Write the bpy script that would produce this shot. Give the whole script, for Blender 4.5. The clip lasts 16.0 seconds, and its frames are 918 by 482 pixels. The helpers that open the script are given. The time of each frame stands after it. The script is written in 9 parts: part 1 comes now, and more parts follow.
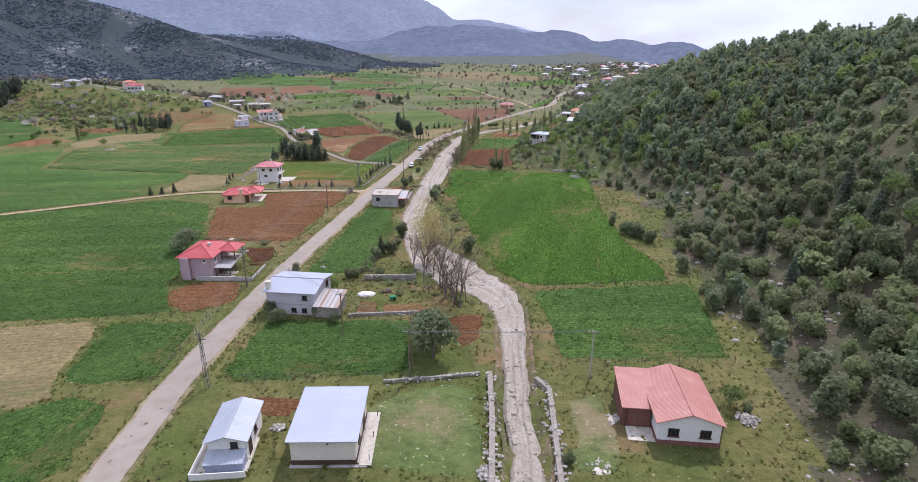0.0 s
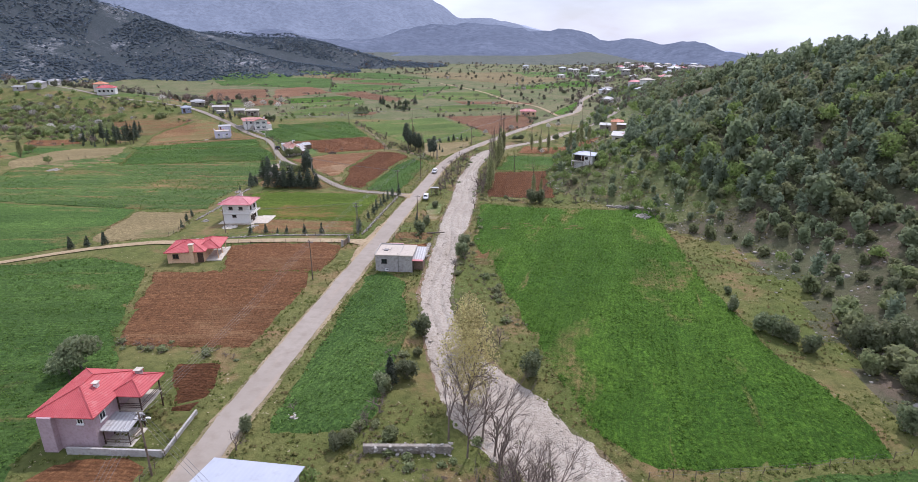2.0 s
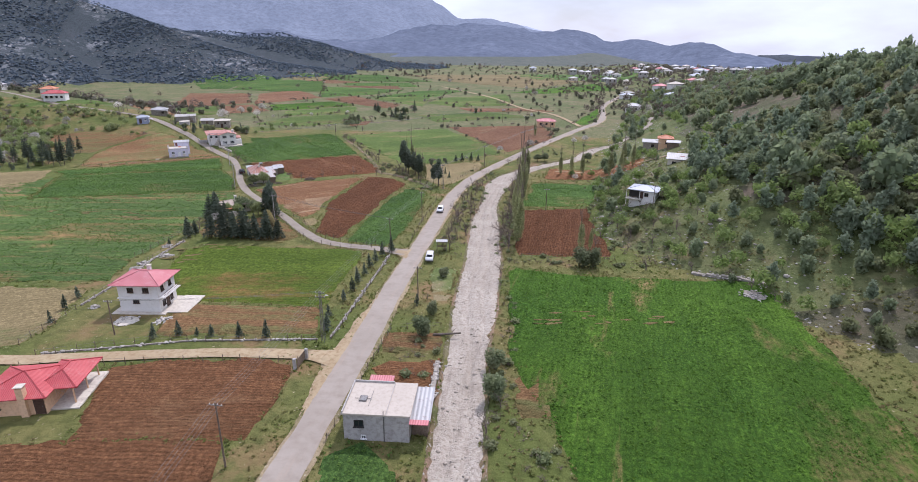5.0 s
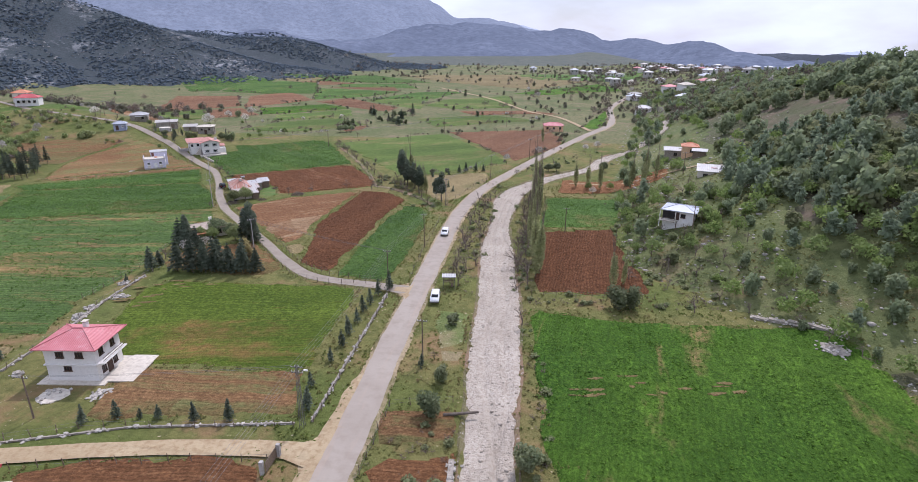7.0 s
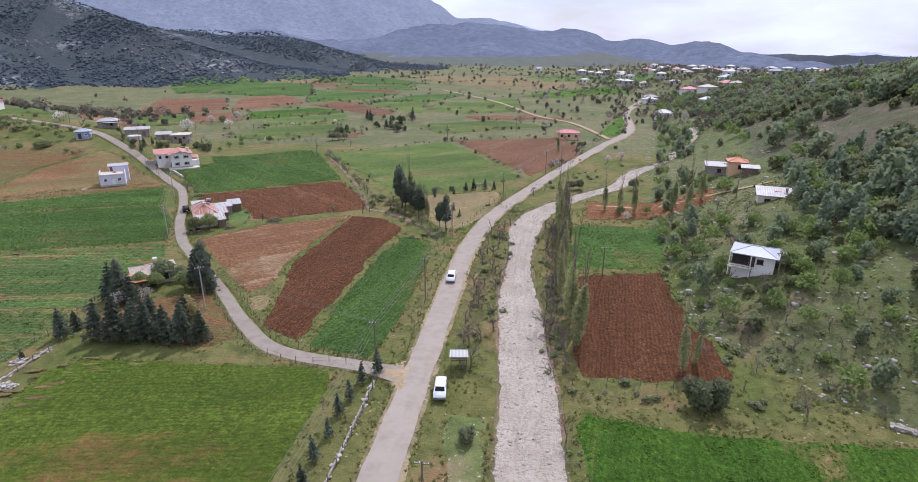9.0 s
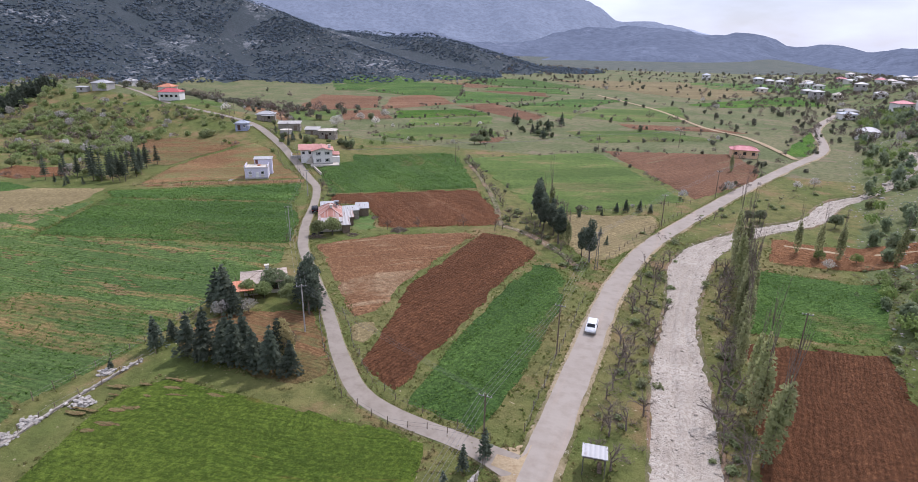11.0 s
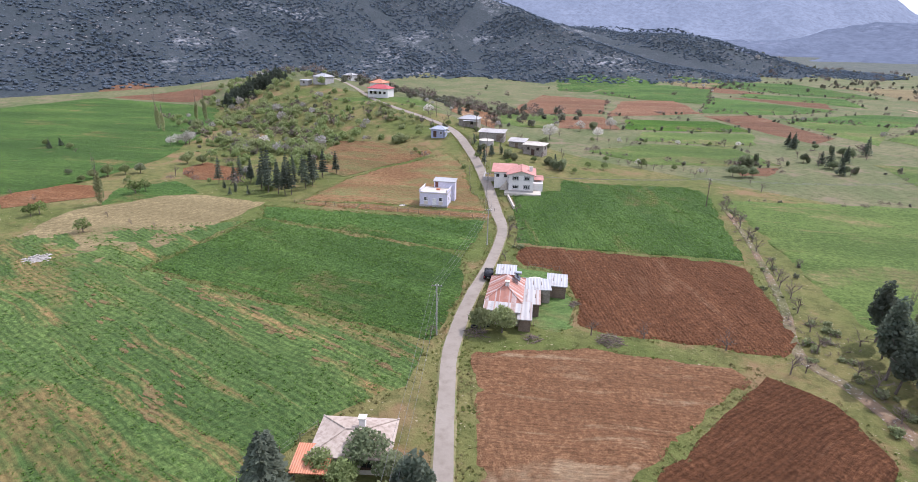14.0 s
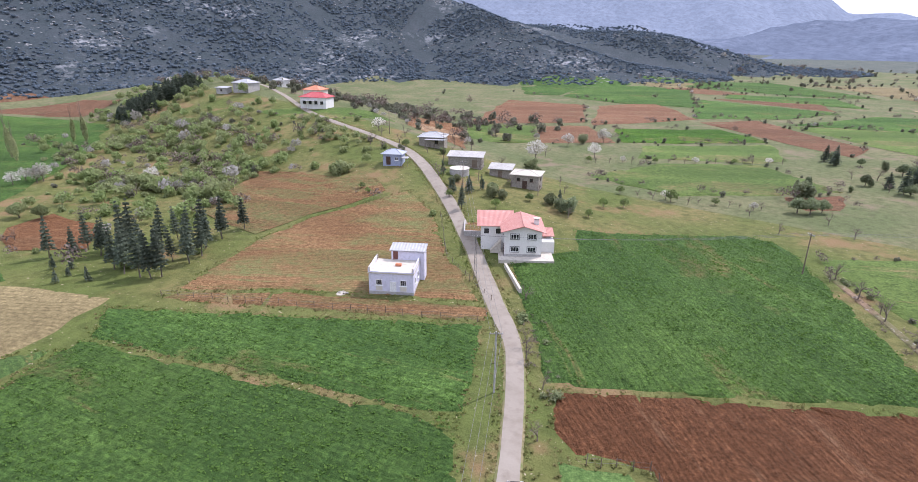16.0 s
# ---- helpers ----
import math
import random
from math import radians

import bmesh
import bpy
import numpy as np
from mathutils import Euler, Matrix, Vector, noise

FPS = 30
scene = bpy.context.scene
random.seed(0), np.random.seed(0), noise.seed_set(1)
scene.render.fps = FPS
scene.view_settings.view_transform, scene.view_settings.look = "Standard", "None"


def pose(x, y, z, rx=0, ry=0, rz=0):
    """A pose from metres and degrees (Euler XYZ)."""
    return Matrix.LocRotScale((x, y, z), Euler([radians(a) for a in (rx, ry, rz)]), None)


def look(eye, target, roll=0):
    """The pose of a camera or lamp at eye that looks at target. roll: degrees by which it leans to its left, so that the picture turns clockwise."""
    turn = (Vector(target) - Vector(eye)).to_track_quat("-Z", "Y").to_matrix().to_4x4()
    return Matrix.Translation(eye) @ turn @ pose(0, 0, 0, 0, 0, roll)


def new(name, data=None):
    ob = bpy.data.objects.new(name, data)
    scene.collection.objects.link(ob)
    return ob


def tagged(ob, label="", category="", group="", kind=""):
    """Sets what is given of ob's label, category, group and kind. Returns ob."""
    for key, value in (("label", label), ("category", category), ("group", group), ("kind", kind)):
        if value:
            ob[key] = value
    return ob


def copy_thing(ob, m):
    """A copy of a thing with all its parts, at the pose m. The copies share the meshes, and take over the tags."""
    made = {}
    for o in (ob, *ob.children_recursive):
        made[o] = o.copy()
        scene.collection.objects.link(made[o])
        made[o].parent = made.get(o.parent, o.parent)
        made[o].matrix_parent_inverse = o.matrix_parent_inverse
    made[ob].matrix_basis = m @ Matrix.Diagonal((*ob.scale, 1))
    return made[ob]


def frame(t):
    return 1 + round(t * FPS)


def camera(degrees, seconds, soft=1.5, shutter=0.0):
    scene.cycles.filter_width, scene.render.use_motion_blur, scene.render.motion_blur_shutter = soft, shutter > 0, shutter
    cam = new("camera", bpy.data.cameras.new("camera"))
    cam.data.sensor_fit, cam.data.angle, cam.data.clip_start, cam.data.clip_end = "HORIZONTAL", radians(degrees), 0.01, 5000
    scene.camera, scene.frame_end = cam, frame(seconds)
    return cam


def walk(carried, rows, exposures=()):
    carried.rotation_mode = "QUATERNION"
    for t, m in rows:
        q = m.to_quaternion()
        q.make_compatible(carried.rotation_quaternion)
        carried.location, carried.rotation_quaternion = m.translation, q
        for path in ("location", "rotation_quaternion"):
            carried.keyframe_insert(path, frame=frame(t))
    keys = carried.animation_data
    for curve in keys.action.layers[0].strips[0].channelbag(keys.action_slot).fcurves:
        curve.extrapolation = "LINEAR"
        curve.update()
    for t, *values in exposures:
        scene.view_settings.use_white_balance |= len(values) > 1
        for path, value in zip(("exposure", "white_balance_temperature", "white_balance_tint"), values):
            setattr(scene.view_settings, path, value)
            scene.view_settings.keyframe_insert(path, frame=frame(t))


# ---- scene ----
cam = camera(78.1, 16.0, soft=0.8)
METRES, EYE, TILT, LEAN, TURN = 288.6, 41.85, 0.0, 0.0, 7.9
ROWS = [
    (0.0, 0.0, 0.0, 0.0, 0.04, -19.38, -0.13),
    (0.1, -0.00146, 0.01368, -0.00062, 0.018, -19.404, -0.138),
    (0.2, -0.00292, 0.02736, -0.00124, -0.004, -19.428, -0.146),
    (0.3, -0.00438, 0.04104, -0.00186, -0.026, -19.452, -0.154),
    (0.4, -0.00584, 0.05472, -0.00248, -0.048, -19.476, -0.162),
    (0.5, -0.0073, 0.0684, -0.0031, -0.07, -19.5, -0.17),
    (0.6, -0.00868, 0.08142, -0.00332, -0.074, -19.51, -0.182),
    (0.7, -0.01006, 0.09444, -0.00354, -0.078, -19.52, -0.194),
    (0.8, -0.01144, 0.10746, -0.00376, -0.082, -19.53, -0.206),
    (0.9, -0.01282, 0.12048, -0.00398, -0.086, -19.54, -0.218),
    (1.0, -0.0142, 0.1335, -0.0042, -0.09, -19.55, -0.23),
    (1.5, -0.0204, 0.1562, -0.0007, -0.06, -19.39, -0.29),
    (2.0, -0.0275, 0.1788, -0.0018, 0.31, -19.49, -0.35),
    (2.5, -0.0357, 0.2251, -0.004, 0.3, -19.64, -0.29),
    (3.0, -0.0392, 0.2616, -0.0031, 0.6, -19.44, -0.36),
    (5.5, -0.0438, 0.3824, -0.0076, 0.23, -19.35, -0.43),
    (6.0, -0.0459, 0.3933, -0.0066, 0.31, -19.22, -0.39),
    (6.5, -0.0477, 0.4055, -0.0077, 0.36, -19.3, -0.29),
    (7.0, -0.051, 0.438, -0.0079, -0.08, -19.42, -0.24),
    (7.5, -0.052, 0.4755, -0.0092, -0.12, -19.43, -0.19),
    (8.0, -0.0538, 0.5022, -0.0094, -0.02, -19.45, -0.19),
    (10.3, -0.0612, 0.5953, -0.0156, 0.05, -19.17, -0.41),
    (10.5, -0.0619, 0.6034, -0.0161, 0.4, -19.15, -0.43),
    (10.6, -0.0621, 0.6045, -0.0163, 0.5, -19.15, -0.46),
    (10.7, -0.0624, 0.6056, -0.0165, 3.5, -19.16, -0.55),
    (10.8, -0.0626, 0.6067, -0.0168, 8.2, -19.18, -0.7),
    (10.9, -0.0629, 0.6078, -0.017, 13.2, -19.2, -0.85),
    (11.0, -0.0631, 0.6089, -0.0172, 14.82, -19.21, -0.92),
    (11.5, -0.0631, 0.6152, -0.0174, 17.29, -19.24, -0.98),
    (12.0, -0.0678, 0.6376, -0.0178, 21.23, -19.49, -1.07),
    (12.5, -0.073, 0.6695, -0.0179, 24.44, -19.6, -1.02),
    (13.0, -0.083, 0.7049, -0.0182, 26.6, -19.6, -1.05),
    (13.2, -0.0905, 0.7205, -0.019, 31.0, -19.68, -1.08),
    (13.5, -0.1029, 0.7439, -0.0203, 34.96, -19.79, -1.13),
    (14.0, -0.1358, 0.7806, -0.0232, 36.86, -19.81, -1.14),
    (14.5, -0.1711, 0.8149, -0.0254, 33.59, -19.71, -1.01),
    (15.0, -0.2023, 0.8523, -0.0268, 32.07, -19.67, -0.82),
    (15.5, -0.2313, 0.8912, -0.0296, 31.87, -19.62, -0.77),
    (16.0, -0.2578, 0.9286, -0.032, 31.92, -19.6, -0.72),
]
walk(cam, [(t, pose(0, 0, EYE, TILT, LEAN, TURN) @ pose(METRES * x, METRES * y, METRES * z, 90 + pitch, roll, yaw)) for t, x, y, z, yaw, pitch, roll in ROWS],
     exposures=[(0, 0.13, 5900, 23), (8, 0.11, 5900, 23), (10.5, 0.09, 5900, 23), (11.5, 0.12, 5900, 23), (13, 0.27, 5900, 23), (14.5, 0.50, 5900, 23), (16, 0.53, 5900, 23)])

# ---- world and sun ----
SUN_AZIMUTH, SUN_HEIGHT = radians(14), radians(52)      # clockwise from +y
world = bpy.data.worlds.new("sky")
scene.world = world
world.use_nodes = True
wn, wl = world.node_tree.nodes, world.node_tree.links
wn.clear()
w_out, w_bg = wn.new("ShaderNodeOutputWorld"), wn.new("ShaderNodeBackground")
w_sky = wn.new("ShaderNodeTexSky")
w_sky.sky_type, w_sky.sun_disc = "NISHITA", False
w_sky.sun_elevation, w_sky.sun_rotation = SUN_HEIGHT, SUN_AZIMUTH
w_dim = wn.new("ShaderNodeMix")
w_dim.data_type, w_dim.blend_type = "RGBA", "MULTIPLY"
w_dim.inputs[0].default_value = 1.0
w_dim.inputs[7].default_value = (0.11, 0.11, 0.11, 1)
wl.new(w_sky.outputs[0], w_dim.inputs[6])
w_tc, w_map = wn.new("ShaderNodeTexCoord"), wn.new("ShaderNodeMapping")
w_map.inputs[3].default_value = (1.6, 1.6, 5.0)
w_noise, w_ramp = wn.new("ShaderNodeTexNoise"), wn.new("ShaderNodeValToRGB")
w_noise.inputs["Scale"].default_value, w_noise.inputs["Detail"].default_value = 2.6, 7.0
w_ramp.color_ramp.elements[0].position, w_ramp.color_ramp.elements[1].position = 0.36, 0.58
w_ramp.color_ramp.elements[0].color = (0.62, 0.62, 0.62, 1)
w_mix = wn.new("ShaderNodeMix")
w_mix.data_type = "RGBA"
w_mix.inputs[7].default_value = (0.83, 0.90, 1.0, 1)
wl.new(w_tc.outputs["Generated"], w_map.inputs[0])
wl.new(w_map.outputs[0], w_noise.inputs["Vector"])
wl.new(w_noise.outputs[0], w_ramp.inputs[0])
wl.new(w_ramp.outputs[0], w_mix.inputs[0])
wl.new(w_dim.outputs[2], w_mix.inputs[6])
# an overcast sky is darker towards the horizon
w_xyz, w_rise, w_grade = wn.new("ShaderNodeSeparateXYZ"), wn.new("ShaderNodeMapRange"), wn.new("ShaderNodeMix")
wl.new(w_tc.outputs["Generated"], w_xyz.inputs[0])
wl.new(w_xyz.outputs[2], w_rise.inputs[0])
w_rise.inputs[1].default_value, w_rise.inputs[2].default_value = 0.02, 0.75
w_rise.inputs[3].default_value, w_rise.inputs[4].default_value = 0.84, 1.08
w_grade.data_type, w_grade.blend_type = "RGBA", "MULTIPLY"
w_grade.inputs[0].default_value = 1.0
wl.new(w_mix.outputs[2], w_grade.inputs[6])
w_puff, w_both = wn.new("ShaderNodeMapRange"), wn.new("ShaderNodeMath")
w_puff.inputs[1].default_value, w_puff.inputs[2].default_value = 0.35, 0.62
w_puff.inputs[3].default_value, w_puff.inputs[4].default_value = 0.84, 1.12
w_both.operation = "MULTIPLY"
wl.new(w_noise.outputs[0], w_puff.inputs[0])
wl.new(w_puff.outputs[0], w_both.inputs[0])
wl.new(w_rise.outputs[0], w_both.inputs[1])
wl.new(w_both.outputs[0], w_grade.inputs[7])
wl.new(w_grade.outputs[2], w_bg.inputs[0])
w_bg.inputs[1].default_value = 1.12
wl.new(w_bg.outputs[0], w_out.inputs[0])

sun = new("sun", bpy.data.lights.new("sun", "SUN"))
sun.data.energy, sun.data.angle, sun.data.color = 3.1, radians(1.2), (1.0, 0.95, 0.87)
sun.matrix_world = look((0, 0, 300), (-math.sin(SUN_AZIMUTH), -math.cos(SUN_AZIMUTH), 300 - math.tan(SUN_HEIGHT)))

# ---- materials ----
def material(name):
    m = bpy.data.materials.new(name)
    m.use_nodes = True
    return m, m.node_tree.nodes, m.node_tree.links, m.node_tree.nodes["Principled BSDF"]


def mix_nodes(nodes, links, factor, a, b, blend="MIX"):
    n = nodes.new("ShaderNodeMix")
    n.data_type, n.blend_type = "RGBA", blend
    for socket, value in ((0, factor), (6, a), (7, b)):
        if isinstance(value, (int, float)):
            n.inputs[socket].default_value = value
        elif isinstance(value, tuple):
            n.inputs[socket].default_value = (*value, 1)
        else:
            links.new(value, n.inputs[socket])
    return n.outputs[2]


def noise_out(nodes, links, scale, detail=4.0, low=0.35, high=0.65, vector=None, stretch=None, rough=0.55):
    """A noise of so many cells a metre, clipped between two levels."""
    n, r = nodes.new("ShaderNodeTexNoise"), nodes.new("ShaderNodeMapRange")
    n.inputs["Scale"].default_value, n.inputs["Detail"].default_value = scale, detail
    n.inputs["Roughness"].default_value = rough
    if vector is None:
        vector = nodes.new("ShaderNodeNewGeometry").outputs["Position"]
    if stretch:
        mp = nodes.new("ShaderNodeMapping")
        mp.inputs[3].default_value = stretch
        links.new(vector, mp.inputs[0])
        vector = mp.outputs[0]
    links.new(vector, n.inputs["Vector"])
    r.inputs[1].default_value, r.inputs[2].default_value = low, high
    links.new(n.outputs[0], r.inputs[0])
    return r.outputs[0]


def bump(nodes, links, shader, height, distance, strength=1.0):
    b = nodes.new("ShaderNodeBump")
    b.inputs["Strength"].default_value, b.inputs["Distance"].default_value = strength, distance
    links.new(height, b.inputs["Height"])
    links.new(b.outputs[0], shader.inputs["Normal"])


def mottled(name, a, b, c=None, coarse=0.15, fine=3.0, rough=0.9, relief=0.04, vary=0.0, metal=0.0):
    """Two or three colours mixed by noise at two scales, with a fine relief."""
    m, n, l, s = material(name)
    col = mix_nodes(n, l, noise_out(n, l, coarse, 5), a, b)
    col = mix_nodes(n, l, noise_out(n, l, fine, 5, 0.45, 0.72), col, c or tuple(0.6 * v for v in a))
    if vary:
        info = n.new("ShaderNodeObjectInfo")
        hs, mr = n.new("ShaderNodeHueSaturation"), n.new("ShaderNodeMapRange")
        mr.inputs[3].default_value, mr.inputs[4].default_value = 1 - vary, 1 + vary
        l.new(info.outputs["Random"], mr.inputs[0])
        l.new(mr.outputs[0], hs.inputs["Value"])
        l.new(col, hs.inputs["Color"])
        col = hs.outputs[0]
    l.new(col, s.inputs["Base Color"])
    s.inputs["Roughness"].default_value, s.inputs["Metallic"].default_value = rough, metal
    s.inputs["Specular IOR Level"].default_value = 0.2
    if relief:
        bump(n, l, s, noise_out(n, l, fine * 2, 4, 0.2, 0.8), relief)
    return m


def crop(name, deep, light, bare, bare_share=0.62, row=0.9, furrow=0.12, contrast=0.5, worn=0.68, rows=0.3, pitch=0.8):
    """A sown or ploughed field: rows along the field's own x, patches, bare spots, clods."""
    m, n, l, s = material(name)
    tc = n.new("ShaderNodeTexCoord").outputs["Object"]
    wob = n.new("ShaderNodeTexNoise")
    wob.inputs["Scale"].default_value = 0.07
    l.new(tc, wob.inputs["Vector"])
    add = n.new("ShaderNodeVectorMath")
    add.operation = "MULTIPLY_ADD"
    add.inputs[1].default_value = (3.0, 3.0, 0.0)
    l.new(wob.outputs["Color"], add.inputs[0])
    l.new(tc, add.inputs[2])
    vec = add.outputs[0]
    comb = n.new("ShaderNodeTexWave")
    comb.wave_type, comb.bands_direction = "BANDS", "Y"
    for key, value in (("Scale", 0.314 / pitch), ("Distortion", 3.0), ("Detail", 5.0), ("Detail Scale", 1.6), ("Detail Roughness", 0.7)):
        comb.inputs[key].default_value = value
    l.new(vec, comb.inputs["Vector"])
    streak = noise_out(n, l, 1.0, 5, 0.35, 0.68, vec, (0.10, 1.0 / row, 1.0), 0.75)
    broad = noise_out(n, l, 1.0, 3, 0.4, 0.62, vec, (0.012, 0.09, 1.0))
    patch = noise_out(n, l, 0.035, 5, 0.38, 0.66, vec)
    clump = noise_out(n, l, 0.6, 7, 0.38, 0.66, vec, None, 0.8)
    fleck = noise_out(n, l, 2.2, 5, 0.46, 0.7, vec, None, 0.7)
    col = mix_nodes(n, l, patch, deep, light)
    f = n.new("ShaderNodeMath")
    f.operation = "MULTIPLY"
    l.new(streak, f.inputs[0])
    f.inputs[1].default_value = contrast
    col = mix_nodes(n, l, f.outputs[0], col, tuple(0.5 * v for v in deep))
    f2 = n.new("ShaderNodeMath")
    f2.operation = "MULTIPLY"
    l.new(clump, f2.inputs[0])
    f2.inputs[1].default_value = 0.75
    col = mix_nodes(n, l, f2.outputs[0], col, tuple(0.5 * v for v in deep))
    f3 = n.new("ShaderNodeMath")
    f3.operation = "MULTIPLY"
    l.new(fleck, f3.inputs[0])
    f3.inputs[1].default_value = 0.6
    col = mix_nodes(n, l, f3.outputs[0], col, tuple(min(1, 1.5 * v) for v in light))
    spots = noise_out(n, l, 0.05, 7, bare_share, bare_share + 0.07, vec, (0.45, 1.0, 1.0), 0.65)
    sub = n.new("ShaderNodeMath")
    sub.operation = "MULTIPLY"
    l.new(spots, sub.inputs[0])
    l.new(noise_out(n, l, 0.8, 4, 0.25, 0.6, vec), sub.inputs[1])
    col = mix_nodes(n, l, sub.outputs[0], col, bare)
    thin = noise_out(n, l, 1.0, 6, worn, worn + 0.08, vec, (0.022, 0.26, 1.0), 0.68)
    f5 = n.new("ShaderNodeMath")
    f5.operation = "MULTIPLY"
    l.new(thin, f5.inputs[0])
    l.new(noise_out(n, l, 1.1, 5, 0.28, 0.62, vec, None, 0.7), f5.inputs[1])
    col = mix_nodes(n, l, f5.outputs[0], col, bare)
    f4 = n.new("ShaderNodeMath")
    f4.operation = "MULTIPLY"
    l.new(broad, f4.inputs[0])
    f4.inputs[1].default_value = 0.55
    col = mix_nodes(n, l, f4.outputs[0], col, tuple(0.62 * v for v in deep))
    furrows, crumbs = n.new("ShaderNodeMapRange"), n.new("ShaderNodeMapRange")
    furrows.inputs[3].default_value, furrows.inputs[4].default_value = 1 - rows, 1 + 0.8 * rows
    l.new(comb.outputs["Fac"], furrows.inputs[0])
    col = mix_nodes(n, l, 1.0, col, furrows.outputs[0], "MULTIPLY")
    crumbs.inputs[3].default_value, crumbs.inputs[4].default_value = 0.60, 1.52
    l.new(noise_out(n, l, 1.3, 8, 0.3, 0.7, vec, None, 0.85), crumbs.inputs[0])
    col = mix_nodes(n, l, 1.0, col, crumbs.outputs[0], "MULTIPLY")
    info, hs, mr = n.new("ShaderNodeObjectInfo"), n.new("ShaderNodeHueSaturation"), n.new("ShaderNodeMapRange")
    mr.inputs[3].default_value, mr.inputs[4].default_value = 0.88, 1.12
    l.new(info.outputs["Random"], mr.inputs[0])
    l.new(mr.outputs[0], hs.inputs["Value"])
    l.new(col, hs.inputs["Color"])
    l.new(hs.outputs[0], s.inputs["Base Color"])
    s.inputs["Roughness"].default_value = 0.95
    s.inputs["Specular IOR Level"].default_value = 0.12
    h = n.new("ShaderNodeMath")
    h.operation = "ADD"
    l.new(streak, h.inputs[0])
    l.new(clump, h.inputs[1])
    bump(n, l, s, h.outputs[0], furrow)
    return m


WHEAT = crop("winter_wheat", (0.055, 0.113, 0.026), (0.115, 0.193, 0.042), (0.224, 0.167, 0.068), 0.575, 1.5, 0.2, 0.45, 0.61, 0.11, 0.75)
LUSH = crop("lush_green_crop", (0.045, 0.110, 0.013), (0.101, 0.189, 0.021), (0.243, 0.180, 0.075), 0.555, 1.8, 0.2, 0.42, 0.63, 0.09, 0.75)
SPRING = crop("yellow_green_crop", (0.085, 0.137, 0.017), (0.161, 0.211, 0.030), (0.276, 0.153, 0.060), 0.545, 1.6, 0.2, 0.5, 0.60, 0.08, 0.75)
STRIPED = crop("thin_striped_crop", (0.068, 0.123, 0.034), (0.131, 0.184, 0.051), (0.285, 0.170, 0.076), 0.56, 1.6, 0.12, 0.7, 0.535, 0.16, 0.9)
PASTURE = crop("light_pasture", (0.077, 0.126, 0.029), (0.133, 0.175, 0.046), (0.211, 0.167, 0.077), 0.53, 2.5, 0.1, 0.2, 0.62, 0.06, 1.5)
SOIL_DARK = crop("dark_red_ploughed_soil", (0.215, 0.092, 0.040), (0.275, 0.125, 0.059), (0.330, 0.185, 0.101), 0.60, 1.1, 0.7, 0.75, 0.60, 0.15, 0.62)
SOIL_RED = crop("red_ploughed_soil", (0.245, 0.112, 0.049), (0.310, 0.160, 0.077), (0.340, 0.200, 0.101), 0.58, 1.1, 0.3, 0.6, 0.58, 0.14, 0.62)
SOIL_FAR = crop("brown_ploughed_soil", (0.190, 0.098, 0.055), (0.230, 0.125, 0.071), (0.200, 0.170, 0.092), 0.60, 2.5, 0.2, 0.45, 0.58, 0.12, 1.2)
SOIL_PALE = crop("pale_tilled_soil", (0.245, 0.120, 0.057), (0.320, 0.182, 0.094), (0.420, 0.310, 0.185), 0.53, 1.0, 0.2, 0.6, 0.55, 0.07, 0.6)
OCHRE = crop("ochre_tilled_soil", (0.225, 0.122, 0.055), (0.290, 0.172, 0.084), (0.150, 0.160, 0.059), 0.50, 1.2, 0.2, 0.55, 0.50, 0.11, 0.7)
THIN = crop("thin_patchy_crop", (0.215, 0.140, 0.067), (0.270, 0.180, 0.091), (0.115, 0.160, 0.049), 0.50, 1.6, 0.15, 0.5, 0.50, 0.12, 0.7)
STUBBLE = crop("dry_stubble", (0.210, 0.165, 0.080), (0.270, 0.215, 0.109), (0.100, 0.140, 0.042), 0.58, 2.0, 0.1, 0.3, 0.62, 0.1, 1.0)



def ground_material(name, green, dry, soil, stone, soil_low, stones_low):
    m, n, l, s = material(name)
    col = mix_nodes(n, l, noise_out(n, l, 0.045, 6, 0.38, 0.62), green, dry)
    col = mix_nodes(n, l, noise_out(n, l, 0.5, 6, 0.42, 0.75, None, None, 0.7), col, tuple(0.55 * v for v in green))
    col = mix_nodes(n, l, noise_out(n, l, 0.09, 7, soil_low, soil_low + 0.12, None, None, 0.65), col, soil)
    col = mix_nodes(n, l, noise_out(n, l, 1.7, 5, stones_low, stones_low + 0.06), col, stone)
    l.new(col, s.inputs["Base Color"])
    s.inputs["Roughness"].default_value, s.inputs["Specular IOR Level"].default_value = 0.95, 0.12
    bump(n, l, s, noise_out(n, l, 1.3, 7, 0.2, 0.8, None, None, 0.7), 0.22)
    return m


